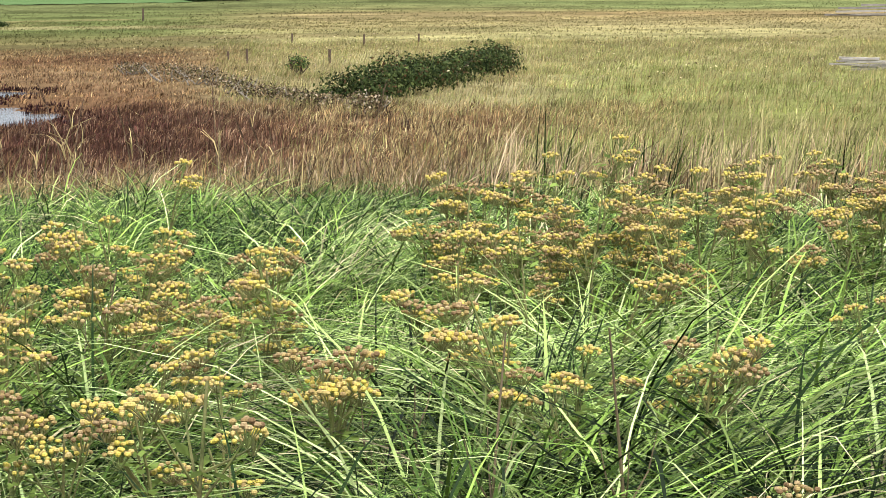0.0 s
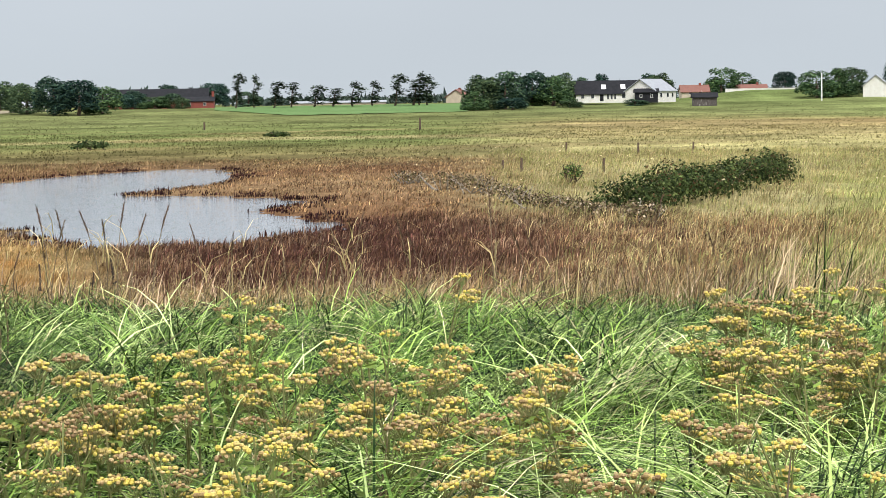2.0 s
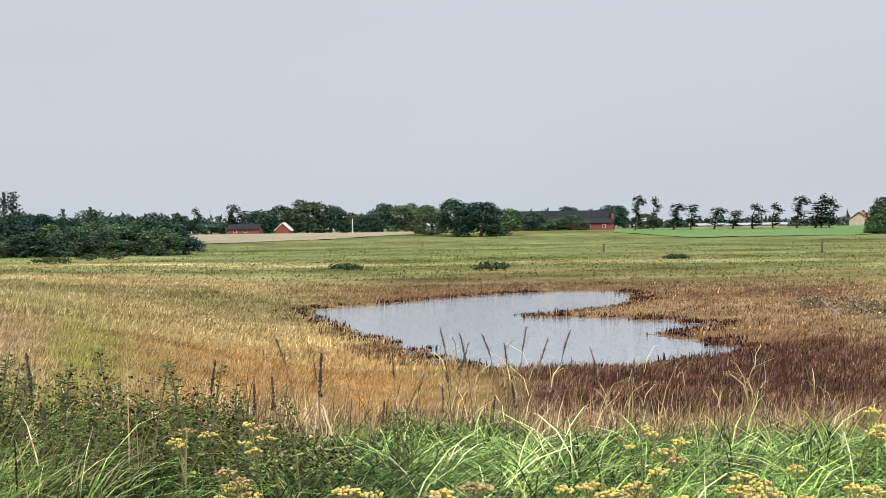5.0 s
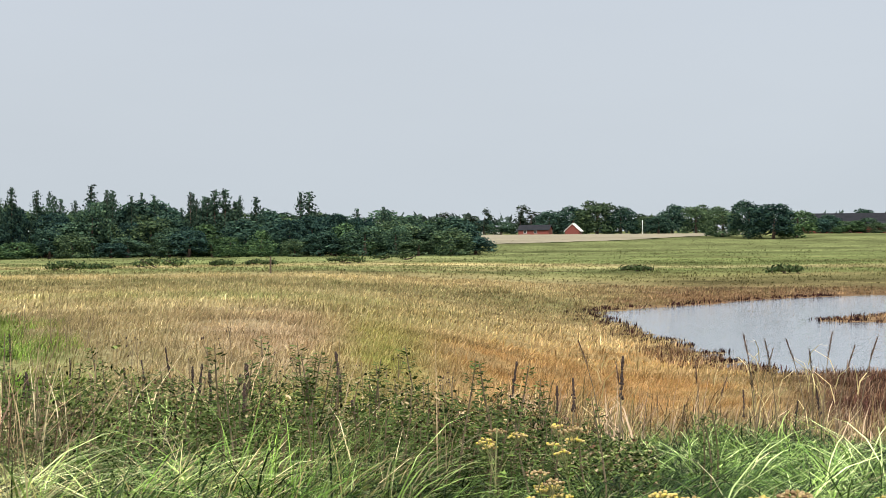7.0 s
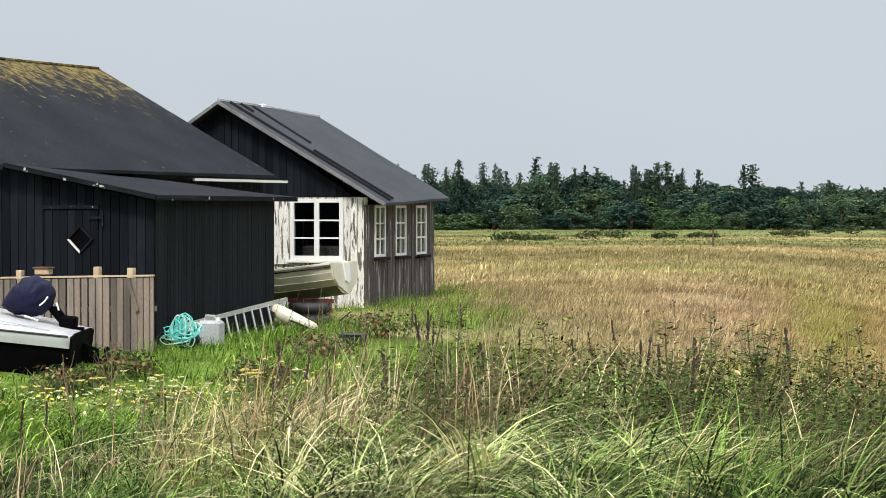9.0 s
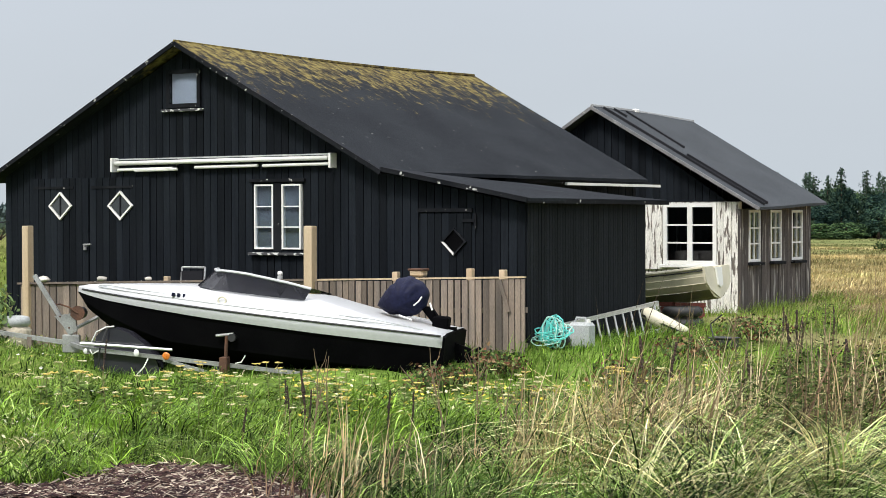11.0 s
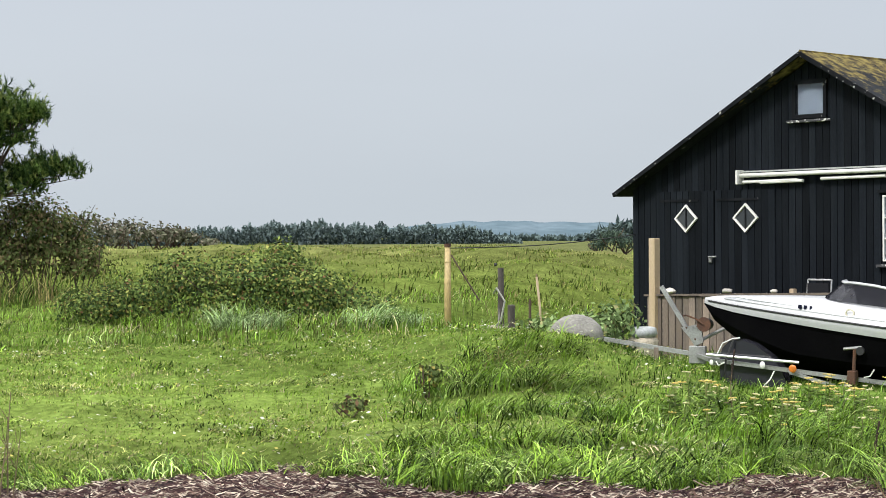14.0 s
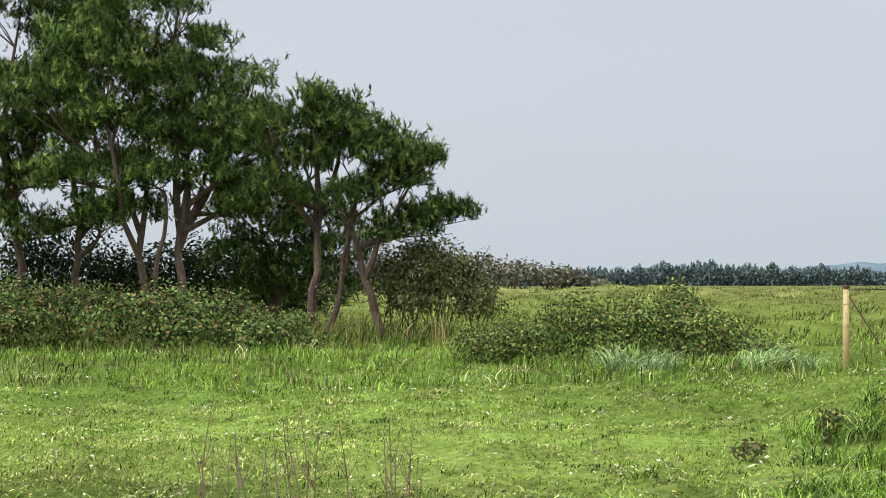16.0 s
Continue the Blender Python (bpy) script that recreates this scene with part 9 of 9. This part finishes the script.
def build_crab_pot():
    ob = thing("fish_crate", yard(2.36, 1.22), "dark fish crate half hidden in the grass", "crate")
    part("body", box(bmesh.new(), (-0.17, -0.12, 0), (0.17, 0.12, 0.13), 0.02), M["rubber"], ob)
    part("rim", box(bmesh.new(), (-0.185, -0.135, 0.13), (0.185, 0.135, 0.15), 0.008), M["rubber"], ob)
    part("line", tube(bmesh.new(), [(-0.12, -0.08, 0.15), (-0.2, 0.0, 0.32), (-0.05, 0.05, 0.45)], 0.011, 5), M["rubber"], ob)


build_crab_pot()


def build_boulder():
    p = at(-66.5, 24.0)
    ob = thing("boulder", Matrix.Translation(p), "big pale rounded boulder in the grass", "stone")
    part("rock", lump(bmesh.new(), (0, 0, 0.10), (0.36, 0.34, 0.27), 2, 3, 0.10), M["stone"], ob, smooth=True)


SAND_STONE = surface("sandy_stone", (0.42, 0.37, 0.29), (0.33, 0.29, 0.23), 5.0, rough=0.9, bump=0.6, fine=30, per_object=0.3)
build_boulder()


PEBBLE = surface("pale_pebble", (0.56, 0.54, 0.50), (0.42, 0.39, 0.35), 6.0, rough=0.85, bump=0.3, fine=30, per_object=0.3)


def stones(spots, seed, group, label, kinds=None):
    kinds = kinds or (SAND_STONE, M["stone"])
    r = random.Random(seed)
    first = None
    for k, (m, s) in enumerate(spots):
        mm = m @ Matrix.Rotation(r.uniform(0, 6), 4, "Z") @ Matrix.Diagonal((s * r.uniform(0.8, 1.4), s, s * r.uniform(0.6, 0.95), 1))
        if first is None or k % 5 == 0:
            first = thing("stone", mm, label, "stone", group)
            part("rock", lump(bmesh.new(), (0, 0, 0.75), (1, 1, 0.85), k + seed, 2, 0.35), kinds[0] if k % 2 == 0 or k % 5 == 0 else kinds[1], first, smooth=True)
        else:
            copy_thing(first, mm)


rs = random.Random(8)
stones([(SHED @ Matrix.Translation((x, -0.91 + rs.uniform(-0.015, 0.015), np.interp(x, [-8.58, 0.5], [0.655, 0.885]) + 0.010)), rs.uniform(0.055, 0.095)) for x in (-8.1, -7.85, -7.6, -7.42, -7.05, -6.9, -6.74, -6.45, -6.3, -6.12, -5.98, -5.5, -5.25, -5.12, -5.0)], 40, "stones on the fence rail", "rounded pale beach stone on the fence rail", (PEBBLE, SAND_STONE))
stones([(Matrix.Translation(at(az, d) - Vector((0, 0, 0.03))), s) for az, d, s in ((-68.9, 25.3, 0.13), (-68.6, 25.5, 0.16), (-68.35, 25.2, 0.11), (-69.3, 23.6, 0.06), (-59.0, 13.3, 0.10), (-66.6, 22.5, 0.05))], 41, "stones in the grass", "pale field stone lying in the grass")


def build_bamboo():
    ob = thing("bamboo_pole", Matrix.Translation(at(-70.25, 28)), "upright yellow bamboo pole with a foot plank", "pole")
    CANE = surface("bamboo_cane", (0.50, 0.38, 0.18), (0.42, 0.31, 0.14), 6.0, (1, 1, 0.3), 0.5, bump=0.1)
    part("cane", tube(bmesh.new(), [(0, 0, -0.2), (0, 0, 0.7), (0.01, 0, 1.32)], [0.05, 0.048, 0.042], 10), CANE, ob, smooth=True)
    for z in (0.15, 0.48, 0.80, 1.10):
        part("node", tube(bmesh.new(), [(0, 0, z - 0.008), (0, 0, z + 0.008)], 0.052, 10), CANE, ob)
    part("cap", tube(bmesh.new(), [(0.01, 0, 1.32), (0.012, 0, 1.36)], 0.05, 10), M["rust"], ob)
    part("foot_plank", beam(bmesh.new(), (-0.16, -0.08, 0.03), (0.32, -0.10, 0.03), 0.12, 0.05), M["new_wood"], ob)
    part("stay", tube(bmesh.new(), [(0.02, 0.05, 1.2), (0.22, 0.4, 0.55)], 0.012, 5), M["bark"], ob)
    line = thing("wire", Matrix(), "thin dark wire from pole to shed", "wire")
    p, q = at(-70.25, 28) + Vector((0, 0, 1.30)), SHED @ Vector((-9.78, 0.1, 1.62))
    part("strand", tube(bmesh.new(), [p.lerp(q, t) - Vector((0, 0, 0.06 * math.sin(math.pi * t))) for t in np.linspace(0, 1, 9)], 0.008, 5), M["rubber"], line)


build_bamboo()


def build_old_posts():
    ob = thing("mooring_post", Matrix.Translation(at(-68.7, 25.5)), "grey weathered post with a rope round it", "post")
    part("shaft", tube(bmesh.new(), [(0, 0, -0.2), (0.01, 0, 0.5), (0, 0, 0.88)], [0.045, 0.042, 0.040], 10), M["grey_board"], ob)
    part("eye", tube(bmesh.new(), [(0, -0.06, 0.92), (0, -0.085, 0.92)], 0.022, 8), M["rubber"], ob)
    part("rope", tube(bmesh.new(), [(0.02, -0.1, 0.55), (0.16, -0.12, 0.62), (0.27, -0.05, 0.45), (0.25, -0.1, 0.2), (0.1, -0.2, 0.03)], 0.013, 6), M["rope_grey"], ob)
    part("short_post", box(bmesh.new(), (0.10, 0.05, -0.1), (0.18, 0.13, 0.40), 0.012), M["grey_board"], ob)
    ob = thing("garden_cane", Matrix.Translation(at(-67.6, 27)), "thin leaning pale cane in the weeds", "cane")
    part("cane", tube(bmesh.new(), [(0.12, 0, -0.1), (0.06, 0, 0.6), (-0.05, 0, 1.02)], 0.018, 6), M["new_wood"], ob)
    part("tip", tube(bmesh.new(), [(-0.05, 0, 1.02), (-0.06, 0, 1.06)], 0.012, 5), M["dry_stem"], ob)
    ob = thing("garden_cane", Matrix.Translation(at(-67.85, 27)), "dark upright stick in the weeds", "cane")
    part("cane", tube(bmesh.new(), [(0, 0, -0.1), (0.01, 0, 0.65)], 0.02, 6), M["bark"], ob)
    part("tip", tube(bmesh.new(), [(0.01, 0, 0.65), (0.012, 0, 0.68)], 0.012, 5), M["bark"], ob)


M["rope_grey"] = surface("grey_rope", (0.34, 0.34, 0.30), (0.26, 0.26, 0.23), 8.0, rough=0.9, bump=0.4)
build_old_posts()


def build_pot():
    ob = thing("milk_churn_lid", Matrix.Translation(at(-64.55, 26.5, ground_at(*at(-64.55, 26.5).xy) + 0.0)), "weathered grey-brown pots stacked by the fence", "pot")
    part("lower_pot", tube(bmesh.new(), [(0, 0, 0.0), (0, 0, 0.10), (0, 0, 0.30), (0, 0, 0.36), (0, 0, 0.40)], [0.16, 0.20, 0.20, 0.21, 0.17], 16), SAND_STONE, ob, smooth=True)
    part("upper_pot", tube(bmesh.new(), [(0.02, 0, 0.40), (0.02, 0, 0.45), (0.02, 0, 0.53), (0.02, 0, 0.545)], [0.15, 0.19, 0.17, 0.12], 16), M["plastic_grey"], ob, smooth=True)
    part("ring_handle", tube(bmesh.new(), [(0.10 + 0.09 * math.cos(a), -0.20, 0.30 + 0.05 * math.sin(a)) for a in np.linspace(0, math.tau, 15)], 0.016, 6, cap=False), M["rubber"], ob)
    ob = thing("plough_blades", Matrix.Translation(at(-65.35, 27.5)), "old dark plough blades set in the weeds", "plough")
    for k, (x, s, t) in enumerate(((-0.10, 0.20, 0.2), (0.16, 0.17, -0.9))):
        bm = lump(bmesh.new(), (0, 0, 0), (s * 0.55, 0.02, s), k, 2, 0.1)
        bmesh.ops.transform(bm, matrix=Matrix.Translation((x, 0, 0.55 - 0.1 * k)) @ Matrix.Rotation(t, 4, "Y"), verts=bm.verts)
        part("blade", bm, M["rubber"], ob)
        part("shank", tube(bmesh.new(), [(x, 0, 0.5), (x + 0.02, 0.02, -0.1)], 0.02, 6), M["rust"], ob)


build_pot()


def build_fence_top():
    ob = thing("planter_bowl", SHED @ Matrix.Translation((-1.24, -0.80, 0.86)), "small wooden planter on the fence", "planter")
    part("bowl", box(bmesh.new(), (-0.11, -0.07, 0.0), (0.11, 0.07, 0.10), 0.02), M["new_wood"], ob)
    part("rim", box(bmesh.new(), (-0.125, -0.085, 0.08), (0.125, 0.085, 0.11), 0.008), M["rust"], ob)
    ob = thing("lamp_finial", SHED @ Matrix.Translation((-3.59, -0.82, 0.76)), "small round white post lamp by the fence", "lamp")
    part("base", tube(bmesh.new(), [(0, 0, -0.9), (0, 0, 0.08)], 0.04, 8), M["plastic_grey"], ob)
    part("globe", lump(bmesh.new(), (0, 0, 0.11), (0.04, 0.04, 0.04), 1, 2, 0.0), M["white"], ob, smooth=True)
    ob = thing("garden_chair", SHED @ Matrix.Translation((-5.66, -0.45, -0.28)), "folding metal garden chair behind the fence", "chair")
    for x in (-0.22, 0.22):
        part("back_post", tube(bmesh.new(), [(x, 0.1, 0.0), (x, 0.12, 0.5), (x * 1.02, 0.2, 1.20)], 0.015, 6), M["alu"], ob)
        part("front_leg", tube(bmesh.new(), [(x, -0.3, 0.0), (x, 0.0, 0.5)], 0.015, 6), M["alu"], ob)
    part("top_bar", tube(bmesh.new(), [(-0.225, 0.2, 1.20), (0.225, 0.2, 1.20)], 0.016, 6), M["alu"], ob)
    part("backrest", box(bmesh.new(), (-0.2, 0.15, 0.6), (0.2, 0.17, 1.15)), M["slate"], ob)
    part("seat", box(bmesh.new(), (-0.22, -0.28, 0.44), (0.22, 0.1, 0.46), 0.006), M["slate"], ob)


build_fence_top()

WEEDS = [(0.16, 0.23, 0.09), (0.22, 0.30, 0.13), (0.11, 0.16, 0.065), (0.26, 0.25, 0.12)]
shrub("weed_clump", -67.2, 26.2, [((0, 0, 0.15), (0.55, 0.4, 0.32)), ((0.6, 0.1, 0.18), (0.45, 0.4, 0.36)), ((-0.5, 0, 0.1), (0.4, 0.4, 0.24)), ((0.95, 0.3, 0.3), (0.3, 0.3, 0.4))], 2200, 0.085, WEEDS, (4, 3, 2, 1), 801, "grey-green weeds round the old posts", "weeds", twigs=8)
shrub("weed_clump", -65.6, 26.8, [((0, 0, 0.12), (0.5, 0.4, 0.3)), ((0.4, 0, 0.08), (0.4, 0.4, 0.22))], 1300, 0.085, WEEDS, (4, 3, 2, 2), 802, "grey-green weeds by the fence end", "weeds", twigs=5)
shrub("weed_clump", -73.5, 30.5, [((0, 0, 0.3), (0.5, 0.4, 0.45)), ((0.4, 0, 0.2), (0.4, 0.4, 0.3))], 1100, 0.09, WEEDS, (3, 2, 3, 2), 803, "tall weeds at the lawn's far edge", "weeds", twigs=6)
shrub("ragwort", -70.8, 18.8, [((0, 0, 0.15), (0.16, 0.14, 0.2))], 260, 0.05, [(0.14, 0.19, 0.06), (0.08, 0.11, 0.04), (0.45, 0.38, 0.12)], (3, 3, 1), 805, "small leafy ragwort on the lawn", "wild plant", twigs=5)
shrub("dock_clump", -73.1, 17.6, [((0, 0, 0.08), (0.18, 0.14, 0.12))], 120, 0.06, [(0.12, 0.15, 0.06), (0.16, 0.10, 0.06)], (2, 1), 806, "small dark weed on the lawn", "wild plant", twigs=3)
for k, (az, d, w) in enumerate(((-49.5, 19, 0.7), (-50.8, 22.5, 0.5), (-47.0, 21, 0.6), (-52.5, 21.8, 0.6), (-45.2, 24.5, 0.7), (-43.4, 27.5, 0.8))):
    shrub("weed_clump", az, d, [((0, 0, 0.12), (w * 0.6, 0.4, 0.26)), ((w * 0.5, 0.1, 0.1), (w * 0.5, 0.4, 0.2))], 700, 0.06, [(0.10, 0.15, 0.05), (0.16, 0.22, 0.07), (0.05, 0.075, 0.03), (0.20, 0.13, 0.07), (0.16, 0.075, 0.045)], (3, 2, 3, 2, 2.5), 810 + k, "tangled weeds growing in the yard", "weeds", twigs=9)


def specks(name, label, n, az, dist, z, size, palette, seed, keep=None, clump=0.0):
    """Small flowers too many to count."""
    r = np.random.RandomState(seed)
    a, d = np.radians(r.uniform(*az, n)), r.uniform(*dist, n)
    x, y = d * np.sin(a), d * np.cos(a)
    ok = clear_of_yard(x, y, r) & (wave(x, y, 2.2, seed + 3) > clump)
    x, y = x[ok], y[ok]
    c = np.stack([x, y, ground(x, y) + r.uniform(*z, len(x))], -1)
    ob = rhombs(name, c, size, np.array(palette)[r.choice(len(palette), len(x))], r, M["leaf"], None, flat=0.3)
    return tagged(ob, label, "flowers", kind="stuff")


specks("clover_flowers", "white clover and daisies scattered in the lawn", 7600, (-98, -62), (14, 28), (0.05, 0.11), 0.036, [(0.75, 0.76, 0.66), (0.62, 0.62, 0.40), (0.55, 0.48, 0.14)], 91, clump=0.1)
specks("ragwort_flowers", "low yellow ragwort flowers before the yard", 1700, (-57, -43), (14.5, 21), (0.12, 0.32), 0.045, [(0.62, 0.50, 0.07), (0.50, 0.46, 0.12), (0.60, 0.58, 0.34)], 92, clump=-0.2)
specks("seed_heads", "pale seed heads standing in the far marsh", 2200, (-9, 14), (70, 150), (0.4, 0.9), 0.12, [(0.42, 0.36, 0.22), (0.16, 0.12, 0.08)], 95, clump=-0.6)


def timber_pile(az, d, w, n, seed, label):
    r = random.Random(seed)
    ob = thing("timber_pile", Matrix.Translation(at(az, d)) @ Matrix.Rotation(radians(-az), 4, "Z"), label, "timber")
    for k in range(n):
        z = 0.12 + 0.16 * (k % 4) * d / 100
        x0 = r.uniform(-0.5, 0.0) * w
        part("plank", beam(bmesh.new(), (x0, r.uniform(-0.6, 0.6), z + r.uniform(0, 0.1)), (x0 + w * r.uniform(0.5, 0.8), r.uniform(-0.6, 0.6), z + r.uniform(0, 0.1)), 0.3, 0.08 * d / 90), GREY_TIMBER, ob)


GREY_TIMBER = surface("silvery_timber", (0.40, 0.37, 0.34), (0.27, 0.25, 0.23), 2.0, rough=0.9, bump=0.4, per_object=0.3)
timber_pile(12.3, 90, 3.2, 8, 5, "pile of silvery driftwood planks in the marsh")
timber_pile(12.4, 240, 12, 10, 6, "long stack of grey timber beyond the marsh")
